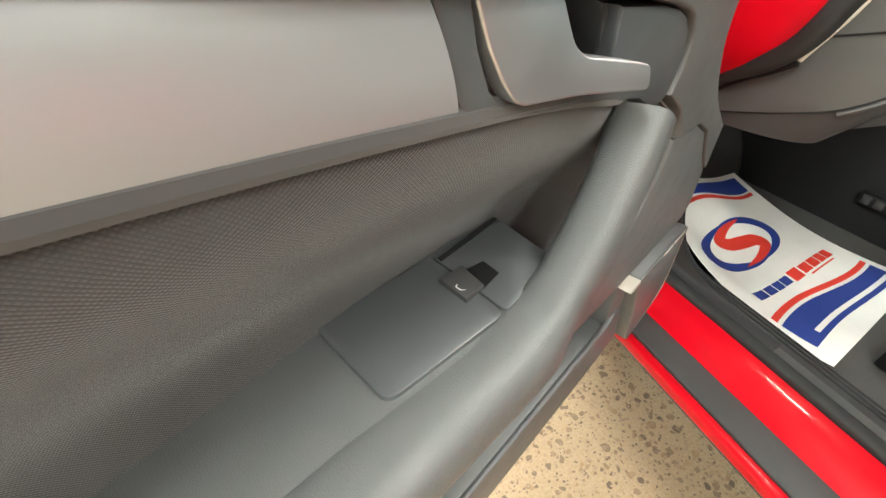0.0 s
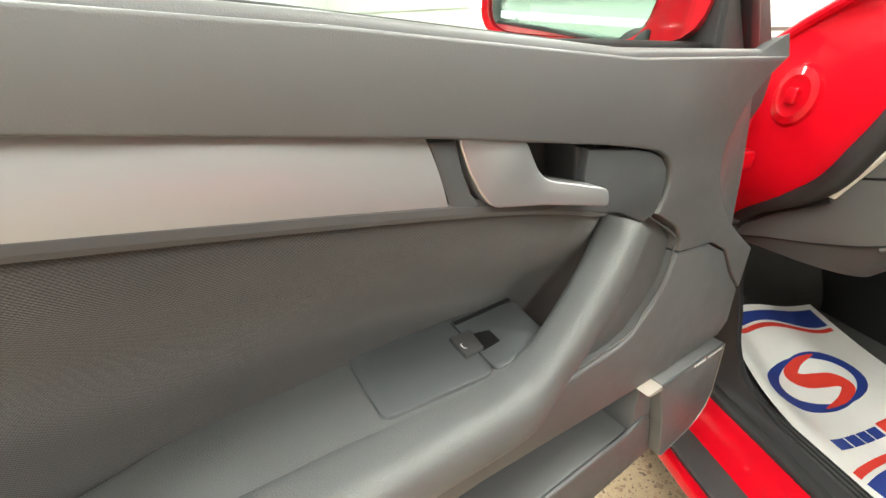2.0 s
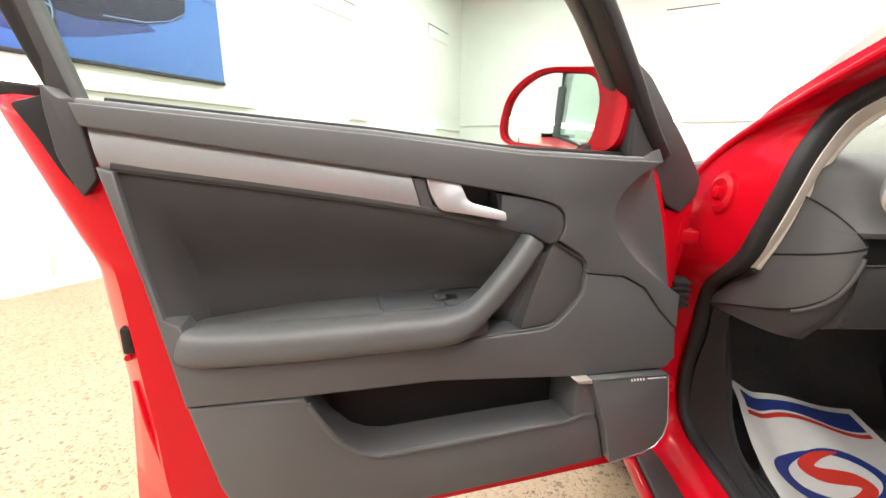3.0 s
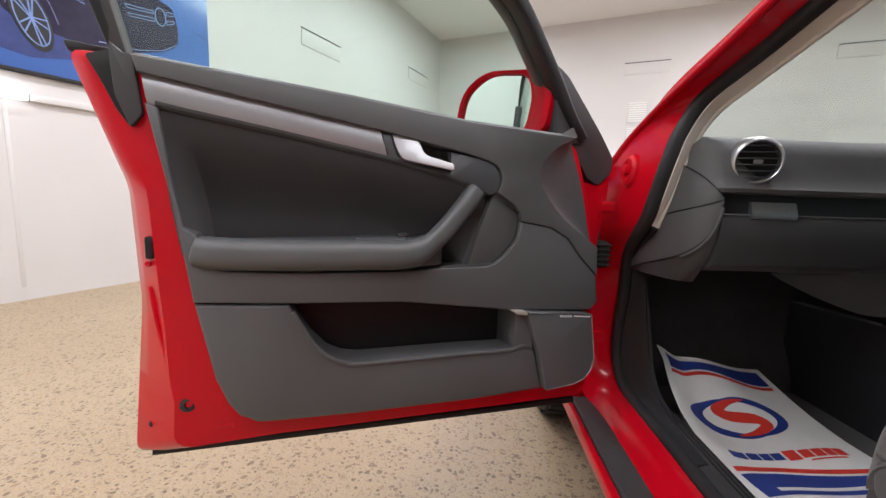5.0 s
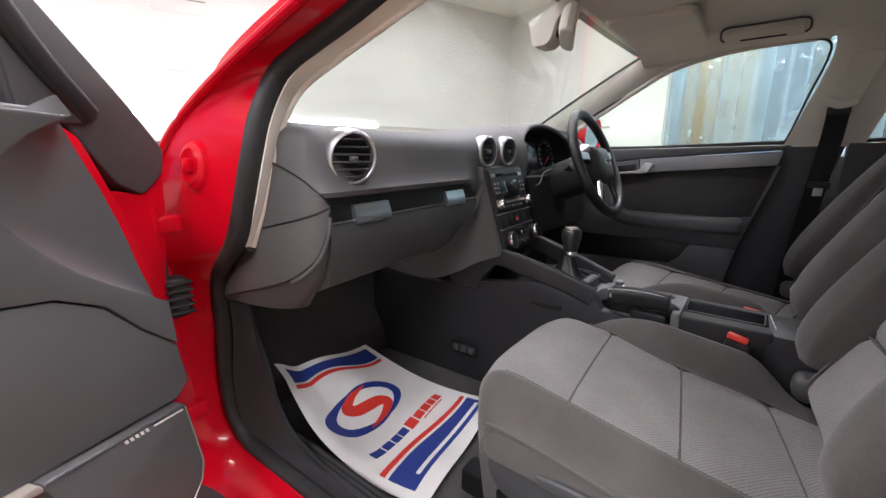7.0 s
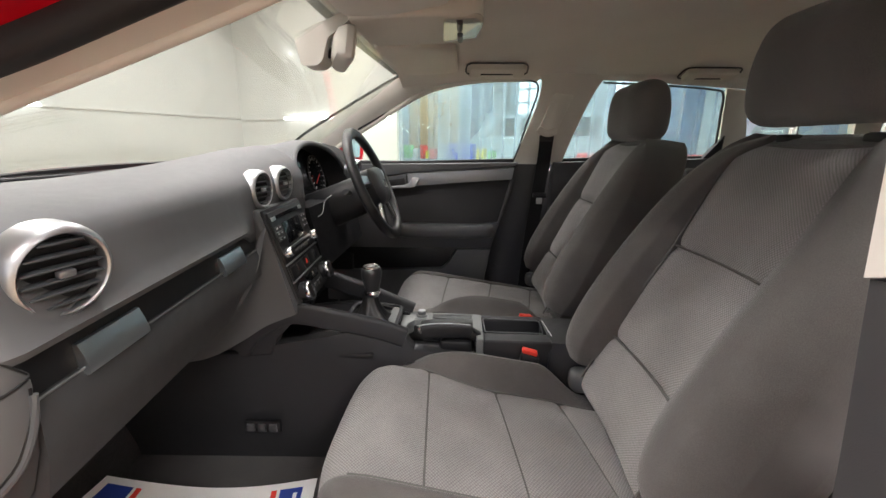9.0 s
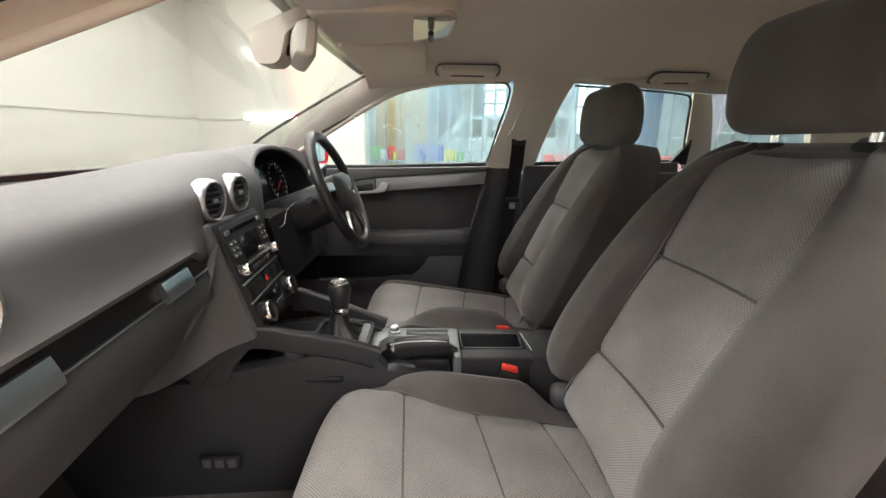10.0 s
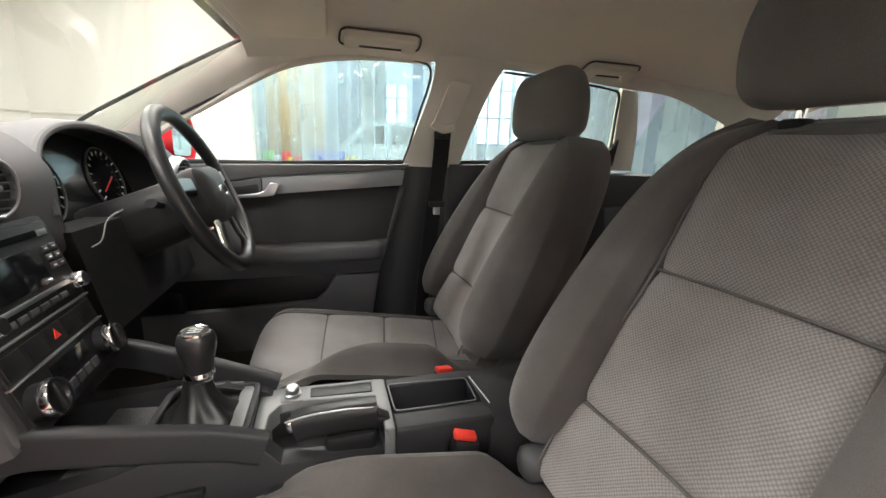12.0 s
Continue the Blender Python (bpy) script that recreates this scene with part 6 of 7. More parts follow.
# bay walls
part("brake_bay", rbox(-0.035, -0.150, 0.505, 0.105, 0.175, 0.012, 0.004), M_CONSOLE, console)
part("bay_wall", slab(rounded([(0.020, -0.060), (0.010, -0.060), (0.004, -0.225), (0.014, -0.225)], 0.002, 2), 0.49, 0.560, flat_at, 0.0), M_CONSOLE, console)
part("bay_front", slab(rounded([(-0.084, 0.44), (0.055, 0.44), (0.058, 0.571), (-0.079, 0.571)], 0.008), 0.049, 0.066, lambda a, b, d: (a + 0.02 * (0.575 - b) * (-1 if a < 0 else 1), -d, b), 0.003), M_PLATE, console)
part("bay_rear", slab(rounded([(-0.088, 0.44), (0.052, 0.44), (0.052, 0.571), (-0.083, 0.571)], 0.008), 0.231, 0.247, lambda a, b, d: (a, -d, b), 0.003), M_PLATE, console)
part("bay_side", slab(rounded([(-0.060, 0.40), (-0.238, 0.40), (-0.238, 0.520), (-0.190, 0.528), (-0.075, 0.516), (-0.060, 0.50)], 0.008), -0.094, -0.080, lambda a, b, d: (d, a, b), 0.004, 3), M_CONSOLE, console)
# bin behind the bay
for x0, x1, y0, y1 in ((-0.086, -0.044, -0.247, -0.400), (0.030, 0.056, -0.247, -0.400)):
    part("bin_side", slab(rounded([(x0, y0), (x1, y0), (x1, y1), (x0, y1)], 0.004, 2), 0.44, 0.5735, flat_at, 0.006, 3), M_CONSOLE, console)
part("bin_floor", rbox(-0.006, -0.325, 0.512, 0.09, 0.16, 0.008, 0.002), M_BLACK, console)
part("bin_rim", sweep([(x, y, 0.5745) for x, y in rounded([(-0.043, -0.252), (0.033, -0.250), (0.026, -0.388), (-0.043, -0.386)], 0.008, 3)], circle(0.0016, 6), (0, 0, 1), closed=True), M_SATIN, console)
part("rear_pad", loft([[(x * k, y, z) for x, z in ((-0.094, 0.44), (-0.094, 0.545), (-0.080, 0.570), (-0.04, 0.5775), (0.02, 0.5775), (0.055, 0.570), (0.066, 0.545), (0.066, 0.44))] for y, k in ((-0.392, 0.96), (-0.400, 1.0), (-0.50, 1.04), (-0.575, 1.04), (-0.595, 0.96))]), M_BLACK, console, "black padded console rear")
part("pad_scratch", sweep(curve([(0.022, -0.3945, 0.5785), (-0.020, -0.3975, 0.5790), (-0.056, -0.4025, 0.5765)], 12), circle(0.0009, 5), (0, 0, 1)), M_WHITE, console, "thin pale edge line")

brake = thing("hand_brake", "black hand brake lever with chrome strip, lowered", "hand brake", pose(-0.05, -0.10, 0.568))
part("lever", sweep(curve([(0, -0.006, 0.010), (0, -0.03, 0.015), (0, -0.08, 0.018), (0, -0.122, 0.018)], 16), rounded([(-0.017, -0.020), (0.017, -0.020), (0.018, 0.010), (0.012, 0.019), (-0.012, 0.019), (-0.018, 0.010)], 0.008, 3), (0, 0, 1)), plastic("brake_leather", (0.014, 0.014, 0.015), 0.38, 600, 0.2), brake, "black leather lever grip")
part("chrome_strip", sweep(curve([(-0.013, 0.005, 0.026), (-0.013, -0.03, 0.0325), (-0.013, -0.08, 0.0345), (-0.013, -0.12, 0.0325)], 12), rrect(0.003, 0.002, 0.0008), (0, 0, 1)), M_SILVER, brake)
part("release_button", rbox(0, -0.001, 0.012, 0.018, 0.012, 0.018, 0.005), M_CHROME, brake)
part("lever_arm", sweep([(0, -0.12, 0.006), (0, -0.17, -0.02)], rrect(0.026, 0.022, 0.006), (0, 0, 1)), M_BLACK, brake)
part("boot", rbox(0, -0.085, -0.033, 0.034, 0.075, 0.05, 0.01), M_BLACK, brake)

for x, z, rot in ((-0.100, 0.553, -6), (0.092, 0.552, 18)):
    bk = thing("belt_buckle", "black belt buckle with red release button", "buckle", pose(x, -0.35 - 0.02 * (x > 0), z, 12, 0, rot), group="belt buckles")
    part("buckle_body", rbox(0, 0.0, -0.014, 0.022, 0.040, 0.030, 0.006), M_BLACK, bk)
    part("release", rbox(0, 0.004, 0.005, 0.017, 0.034, 0.010, 0.003), M_BUCKLE, bk, "red release button")


# ---------- seats ----------
M_SEAM = plain("dark_stitching", (0.14, 0.135, 0.13), 0.9, 0.1)

def back_y(z):
    return -0.505 - 0.445 * (z - 0.62)


def seat(cx, dy, label, hz=1.105):
    """A cloth seat about x = cx; dy moves it along the car."""
    t = thing("bucket_seat", label, "seat", pose(cx, dy, 0), group="front seats")

    # cushion: one upholstered form, its centre in stitched fields, wider at the front
    inner = 1 if cx < 0 else -1

    def wid(y, sd):
        """Half width of the woven centre: it flares towards the console at the front."""
        return 0.118 + 0.076 * sm(y, -0.28, 0.0) if sd == inner else 0.150 - 0.010 * sm(y, -0.30, 0.0)

    def rim(sd):
        return 0.212 if sd == inner else 0.208

    def across(y, s):
        a, b = -wid(y, -1), wid(y, 1)
        return a + (b - a) * s

    def top(x, y):
        a, sd = abs(x), (1 if x > 0 else -1)
        w, e = wid(y, sd), rim(sd)
        rise = 0.060 * (1 - sm(-y, 0.36, 0.46)) if sd == inner else 0.010
        base = 0.526 - 0.144 * max(0, -y - 0.05) + 0.006 * math.cos(min(1.5, a / 0.13))
        return base + rise * sm(-y, -0.04, 0.14) * sm(a, w - 0.01, w + 0.045) - (0.05 if sd == inner else 0.070) * sm(a, e - 0.060, e + 0.004) ** 1.6

    def front_y(x):
        return 0.028 - 0.050 * (abs(x) / rim(1 if x > 0 else -1)) ** 4

    def skin(x_of, u, y1, dip=0.0):
        """Along the cushion from under its rounded front (u = 0) to y1."""
        r = 0.052
        if u < 0.3:
            a = radians(100) * (1 - u / 0.3)
            x = x_of(-0.03)
            y = front_y(x) - r + r * math.sin(a)
            return (x, y, top(x, front_y(x) - r) - r * (1 - math.cos(a)) - dip)
        x = x_of(-0.03)
        y0 = front_y(x) - r
        y = y0 + (y1 - y0) * (u - 0.3) / 0.7
        x = x_of(y)
        return (x, y, top(x, y) - dip)

    cuts, skew = (-0.128, -0.270, -0.402, -0.52), (0.016, 0.034, 0.050, 0.0)

    def cut_y(k, s):
        """The cross seams run further back towards the door side."""
        return cuts[k] - skew[k] * ((1 - s) if inner == 1 else s)
    for k in range(4):
        def field(s, u, k=k):
            edge = 0.006 * (1 - min(1, 6 * min(s, 1 - s))) ** 2 + 0.005 * (1 - min(1, 6 * (min(u, 1 - u) if k else 1 - u))) ** 2
            if k == 0:
                return skin(lambda y: across(y, s), u, cut_y(0, s) + 0.0006, edge)
            y = cut_y(k - 1, s) - 0.0006 + (cut_y(k, s) - cut_y(k - 1, s)) * u
            x = across(y, s)
            return (x, y, top(x, y) - edge)
        part("cushion_field", sheet(field, 18, 22, -0.03), M_CLOTH, t, "grey woven cushion field" if k == 0 else "")
    for sd in (-1, 1):
        part("cushion_bolster", sheet(lambda s, u, sd=sd: skin(lambda y: sd * (wid(y, sd) + 0.0008 + (rim(sd) - wid(y, sd)) * s), u, -0.50, 0.004 * (1 - min(1, 8 * s)) ** 2), 14, 36, -0.02 * sd), M_CLOTH_SIDE, t, "dark cloth side bolster")
        part("seam", sweep([(sd * wid(y, sd), y, top(sd * wid(y, sd), y) - 0.004) for y in [-0.03 - 0.03 * i for i in range(16)]], circle(0.0022, 6)), M_SEAM, t)
        part("cushion_side", slab(rounded([(-0.02, 0.455), (-0.20, 0.452), (-0.47, 0.435), (-0.50, 0.39), (-0.03, 0.39)], 0.02), sd * (rim(sd) - 0.042), sd * (rim(sd) - 0.002), lambda a, b, d: (d, a, b), 0.012, 3), M_CLOTH_SIDE, t)
    for k in range(3):
        ys = [cut_y(k, i / 16) for i in range(17)]
        part("seam", sweep([(across(y, i / 16), y, top(across(y, i / 16), y) - 0.0050 - 0.003 * (abs(i - 8) / 8) ** 6) for i, y in enumerate(ys)], circle(0.0020, 6)), M_SEAM, t)
    part("cushion_piping", sweep([(-inner * (rim(-inner) - 0.001), y, top(-inner * rim(-inner), y) - 0.002) for y in [-0.03 - 0.03 * i for i in range(16)]], circle(0.0035, 8)), M_CLOTH_SIDE, t)
    f0, f1 = 0.012 - rim(-1), rim(1) - 0.012
    front = sheet(lambda s, u: (f0 + (f1 - f0) * s, front_y(f0 + (f1 - f0) * s) - 0.003 - 0.012 * u, 0.476 - 0.10 * sm(abs(2 * s - 1), 0.76, 1.03) - 0.08 * u), 24, 6, 0.05)
    part("cushion_front", front, M_CLOTH_SIDE, t)
    part("cushion_core", rbox(0.0, -0.24, 0.39, 0.37, 0.48, 0.08, 0.02), M_CLOTH_SIDE, t)
    # plastic skirt and base
    for s in (-1, 1):
        part("seat_skirt", slab(rounded([(-0.03, 0.452), (-0.10, 0.455), (-0.35, 0.440), (-0.52, 0.45), (-0.54, 0.36), (-0.40, 0.325), (-0.06, 0.325), (-0.03, 0.36)], 0.025), s * (rim(s) - 0.045), s * (rim(s) - 0.010), lambda a, b, d: (d, a, b), 0.008, 3), M_TRIM, t, "charcoal plastic seat skirt")
        part("seat_rail", rbox(s * 0.165, -0.22, 0.30, 0.045, 0.50, 0.05, 0.006), M_BLACK, t)
    part("skirt_front", rbox(0.0, -0.020, 0.37, 0.37, 0.03, 0.07, 0.012), M_TRIM, t)
    part("adjust_lever", sweep(curve([(-inner * 0.206, -0.13, 0.402), (-inner * 0.212, -0.19, 0.410), (-inner * 0.210, -0.27, 0.404)], 10), rrect(0.012, 0.022, 0.005), (0, 0, 1)), M_TRIM, t)

    # backrest centre: three fields
    def back_w(z):
        return 0.146 - 0.023 * sm(z, 0.60, 0.84)

    def back(x, z, extra=0.0):
        return Vector((x, back_y(z) + extra - 0.012 * math.cos(x / 0.13 * 1.3) + 0.012, z))
    for k, (z0, z1) in enumerate(((0.50, 0.6255), (0.6265, 0.8195), (0.8205, 1.018))):
        def field(s, u, z0=z0, z1=z1, k=k):
            z = z0 + (z1 - z0) * u
            w = back_w(z)
            dip = 0.005 * (1 - min(1, 5 * min(s, 1 - s))) ** 2 + 0.009 * (1 - min(1, 7 * min(u, 1 - u))) ** 2 * (0 if (k == 2 and u > 0.5) else 1)
            roll = -0.05 * sm(z, 0.965, 1.02) ** 2
            return back(-w + 2 * w * s, z, -dip + roll)
        part("back_field", sheet(field, 14, 16, -0.05), M_CLOTH, t, "grey woven backrest field" if k == 0 else "")
    for s in (-1, 1):
        zs = [0.545, 0.585, 0.65, 0.74, 0.83, 0.91, 0.965, 1.0, 1.018]
        wid = [0.050, 0.066, 0.072, 0.070, 0.064, 0.056, 0.046, 0.030, 0.008]
        fwd = [0.030, 0.058, 0.070, 0.066, 0.054, 0.038, 0.020, -0.004, -0.035]
        off = [0.201, 0.200, 0.198, 0.195, 0.188, 0.177, 0.158, 0.132, 0.105]
        rings = []
        for z, w, f, o in zip(zs, wid, fwd, off):
            if s != inner:
                w, o = w * 0.86, o - w * 0.14
            y = back_y(z)
            rings.append([(s * (o + a * w), y + b, z + 0.42 * (b - f) * 0.3) for a, b in rounded([(-1, -0.02), (-0.80, f * 0.75), (-0.15, f + 0.008), (0.55, f * 0.85), (1.0, f * 0.1), (1.0, -0.06), (0.6, -0.12), (-0.6, -0.12)], 0.35, 4)])
        C = [curve([r[i] for r in rings], 28) for i in range(len(rings[0]))]
        part("back_bolster", loft([[c[i] for c in C] for i in range(29)]), M_CLOTH_SIDE, t, "dark cloth backrest bolster", 60)
    part("back_shell", loft([[(x * k, back_y(z) - 0.075 - d, z) for x, d in ((-0.19, 0.0), (-0.17, 0.03), (0, 0.045), (0.17, 0.03), (0.19, 0.0), (0.17, -0.04), (0, -0.05), (-0.17, -0.04))] for z, k in ((0.48, 1.0), (0.6, 1.1), (0.75, 1.1), (0.9, 1.0), (0.98, 0.85), (1.01, 0.6))]), M_CLOTH_SIDE, t)
    part("top_roll", sweep(curve([(-0.165, back_y(0.98) - 0.05, 0.962), (-0.10, back_y(0.99) - 0.06, 0.988), (0, back_y(0.99) - 0.06, 0.993), (0.10, back_y(0.99) - 0.06, 0.988), (0.165, back_y(0.98) - 0.05, 0.962)], 20), circle(0.040, 12, 0.022), (0, 0, 1)), M_CLOTH_SIDE, t)
    # stitched seams
    for z in (0.626, 0.820):
        part("seam", sweep([back(-back_w(z) + 2 * back_w(z) * i / 12, z, -0.006) for i in range(13)], circle(0.0021, 6)), M_SEAM, t)
    for s in (-1, 1):
        part("seam", sweep([back(s * back_w(z), z, -0.001 - 0.05 * sm(z, 0.965, 1.02) ** 2) for z in [0.50 + 0.02 * i for i in range(26)]], circle(0.0022, 6), (1, 0, 0)), M_SEAM, t)
    part("recliner_cover", lathe([(0.0, 0.014), (0.030, 0.012), (0.040, 0.0)], 20, pose(0.245, -0.50, 0.50, 0, 90, 0), cap=False), M_TRIM, t)
    part("bolster_foot", rbox(0.165, -0.462, 0.505, 0.05, 0.06, 0.05, 0.018, 3), M_TRIM, t)
    # head restraint
    hy = -0.705
    hr = part("head_restraint", loft([[(a * kx, hy + dy2, hz + b * kz) for a, b in rounded([(-0.138, -0.075), (0.138, -0.075), (0.146, 0.02), (0.112, 0.092), (-0.112, 0.092), (-0.146, 0.02)], 0.055, 6)] for dy2, kx, kz in [(0.056 * math.cos(th), max(0.03, math.sin(th)) ** 0.42, max(0.03, math.sin(th)) ** 0.45) for th in [math.pi * (i + 0.02) / 16.04 for i in range(17)]]]), M_CLOTH_SIDE, t, "dark cloth head restraint", 70)
    part("headrest_seam", sweep([(0.088, hy + 0.049 - 0.012 * abs(u) ** 2, hz + 0.066 * u) for u in [i / 8 - 1 for i in range(17)]], circle(0.0018, 6), (0, 1, 0)), M_CLOTH_SIDE, hr)
    for s in (-1, 1):
        part("headrest_post", lathe([(0.0065, 0.97), (0.0065, 1.06)], 12, Matrix.Translation((s * 0.075, -0.72, 0)), cap=False), M_CHROME, t)
        part("post_guide", rbox(s * 0.075, -0.717, 1.012, 0.030, 0.026, 0.014, 0.005), M_BLACK, t)
    return t


seat(-0.283, 0.0, "dark cloth front passenger seat with grey woven centre")
seat(0.392, -0.005, "dark cloth driver seat with grey woven centre, behind the steering wheel", 1.085)

# rear bench
bench = thing("rear_seat", "dark cloth rear bench seat", "seat")
part("bench_cushion", rbox(0, -1.18, 0.44, 1.18, 0.46, 0.16, 0.05, 4), M_CLOTH_SIDE, bench)
part("bench_back", rbox(0, 0, 0, 1.18, 0.14, 0.50, 0.05, 4, m=Matrix.Translation((0, -1.50, 0.72)) @ pose(0, 0, 0, 18)), M_CLOTH_SIDE, bench)
for x in (-0.36, 0.36):
    part("bench_headrest", rbox(x, -1.60, 1.00, 0.26, 0.08, 0.10, 0.035, 4), M_CLOTH_SIDE, bench)

# ---------- far front door ----------
fd = thing("vehicle_door", "closed driver-side front door with charcoal trim and silver lever", "car door")
fx = lambda a, b, d: (0.70 - d, a, b)
part("upper_trim", slab([(0.36, 0.915), (-0.405, 0.932), (-0.385, 0.915), (0.02, 0.886), (0.10, 0.874), (0.18, 0.845), (0.26, 0.80), (0.36, 0.78)], 0.0, 0.045, fx, 0.006, 3), M_TRIM, fd)
part("trim_strip", slab([(0.02, 0.884), (-0.388, 0.913), (-0.380, 0.868), (0.02, 0.836)], 0.0, 0.042, fx, 0.003), M_STRIP, fd, "satin grey decorative strip")
part("handle_bezel", slab(rounded([(0.022, 0.884), (0.022, 0.834), (0.12, 0.822), (0.17, 0.80), (0.21, 0.83), (0.17, 0.85), (0.10, 0.872)], 0.01), 0.0, 0.043, fx, 0.003), M_SATIN, fd)
part("handle_cup", slab(rounded([(0.03, 0.868), (0.03, 0.838), (0.115, 0.828), (0.115, 0.855)], 0.008), 0.03, 0.0445, fx, 0.001), M_BLACK, fd)
part("door_lever", slab(rounded([(-0.028, 0.868), (-0.002, 0.872), (0.012, 0.850), (0.03, 0.842), (0.105, 0.834), (0.105, 0.826), (0.01, 0.832), (-0.012, 0.836)], 0.004, 2), 0.035, 0.058, fx, 0.004, 3), M_SILVER, fd, "satin silver inner door lever")
part("cloth_insert", slab([(0.10, 0.822), (0.02, 0.834), (-0.378, 0.866), (-0.34, 0.70), (-0.25, 0.68), (0.08, 0.685)], 0.0, 0.018, fx, 0.004), M_DOOR_CLOTH, fd, "dark woven cloth insert")
part("middle_trim", slab([(0.36, 0.78), (0.26, 0.80), (0.18, 0.83), (0.13, 0.79), (0.10, 0.69), (-0.25, 0.69), (-0.335, 0.70), (-0.378, 0.866), (-0.392, 0.866), (-0.33, 0.66), (-0.31, 0.592), (0.36, 0.585)], 0.0, 0.034, fx, 0.004), M_TRIM, fd)
part("armrest", sweep(curve([(0.655, -0.305, 0.668), (0.640, -0.27, 0.668), (0.632, -0.10, 0.666), (0.632, 0.03, 0.668), (0.638, 0.09, 0.70), (0.648, 0.14, 0.79)], 36), rrect(0.05, 0.055, 0.02), (0, 0, 1), scale=lambda s: 1 - 0.3 * sm(s, 0.6, 1)), M_TRIM, fd, "charcoal armrest")
part("armrest_fill", rbox(0.672, -0.10, 0.668, 0.06, 0.36, 0.045, 0.01), M_TRIM, fd)
part("lower_trim", slab([(0.36, 0.49), (0.25, 0.491), (-0.113, 0.506), (-0.14, 0.53), (-0.175, 0.588), (-0.31, 0.59), (-0.27, 0.36), (0.36, 0.36)], 0.0, 0.045, fx, 0.005), M_TRIM, fd)
# pocket black puts the shade inside it into the colour
part("pocket_front", slab([(0.36, 0.583), (0.25, 0.555), (0.25, 0.493), (0.36, 0.492)], 0.0, 0.045, fx, 0.005), M_BLACK, fd)
part("pocket_back", rbox(0.69, 0.05, 0.52, 0.015, 0.5, 0.16, 0.003), M_BLACK, fd)
part("core", rbox(0.725, -0.02, 0.62, 0.05, 0.76, 0.52, 0.01), M_BLACK, fd)
part("weather_strip", sweep([(0.688, 0.37, 0.922), (0.688, 0.0, 0.924), (0.690, -0.40, 0.938)], rrect(0.024, 0.016, 0.005), (0, 0, 1)), M_RUBBER, fd)
ob = part("glass", slab([(0.43, 0.90), (-0.40, 0.90), (-0.47, 1.23), (-0.20, 1.23), (0.10, 1.11), (0.26, 1.02)], 0.0, 0.004, lambda a, b, d: (0.712 - 0.46 * (b - 0.9) + d, a, b), 0), M_GLASS, fd, "clear tinted side window glass")
ob.visible_shadow = False
part("window_seal", sweep(curve([(0.640, 0.20, 1.045), (0.615, 0.056, 1.119), (0.592, -0.052, 1.172), (0.581, -0.154, 1.199), (0.573, -0.278, 1.212), (0.571, -0.385, 1.211), (0.574, -0.436, 1.200), (0.585, -0.442, 1.160), (0.620, -0.420, 1.075), (0.655, -0.400, 0.990), (0.682, -0.384, 0.935)], 60), rrect(0.006, 0.008, 0.002), (1, 0, 0)), M_RUBBER, fd, "thin black window seal")
part("mirror_sail", slab([(0.39, 0.925), (0.31, 0.925), (0.345, 0.965)], 0.0, 0.03, fx, 0.003), M_TRIM_DARK, fd)
fm = part("mirror_housing", loft([[(0.85 + a * k, 0.275 + d, 0.985 + b * k) for a, b in rounded([(-0.10, -0.055), (0.10, -0.06), (0.115, 0.02), (0.08, 0.068), (-0.09, 0.05)], 0.04, 5)] for d, k in ((0.005, 0.90), (-0.012, 0.98), (-0.015, 1.04), (0.03, 1.06), (0.08, 0.85), (0.10, 0.4))]), M_RED, fd, "red door mirror")
part("mirror_glass", loft([[(0.85 + a, 0.268 + d, 0.985 + b) for a, b in rounded([(-0.088, -0.046), (0.088, -0.051), (0.10, 0.018), (0.07, 0.058), (-0.078, 0.042)], 0.035, 5)] for d in (0.0, 0.008)]), M_MIRROR, fm)

# far rear door
rd = thing("rear_door", "closed driver-side rear door with dark trim", "car door")
part("trim_panel", slab([(-0.53, 0.935), (-1.10, 0.955), (-1.14, 0.6), (-1.0, 0.36), (-0.53, 0.36)], 0.0, 0.05, fx, 0.008), M_TRIM_DARK, rd)
part("armrest", rbox(0.635, -0.78, 0.69, 0.05, 0.40, 0.05, 0.02, 3), M_TRIM_DARK, rd)
part("quarter_divider", slab([(-1.075, 0.950), (-1.140, 0.945), (-1.122, 1.035)], 0.0, 0.02, lambda a, b, d: (0.69 - 0.46 * (b - 0.94) - d, a, b), 0.002), M_BLACK, rd)
part("window_surround", sweep(curve([(0.572, -0.66, 1.202), (0.572, -0.85, 1.194), (0.574, -1.02, 1.182), (0.580, -1.062, 1.168), (0.605, -1.080, 1.11), (0.645, -1.105, 1.02), (0.680, -1.125, 0.945)], 40), rrect(0.006, 0.008, 0.002), (1, 0, 0)), M_RUBBER, rd)
part("weather_strip", sweep([(0.688, -0.53, 0.940), (0.688, -0.8, 0.95), (0.690, -1.09, 0.956)], rrect(0.024, 0.014, 0.005), (0, 0, 1)), M_RUBBER, rd)

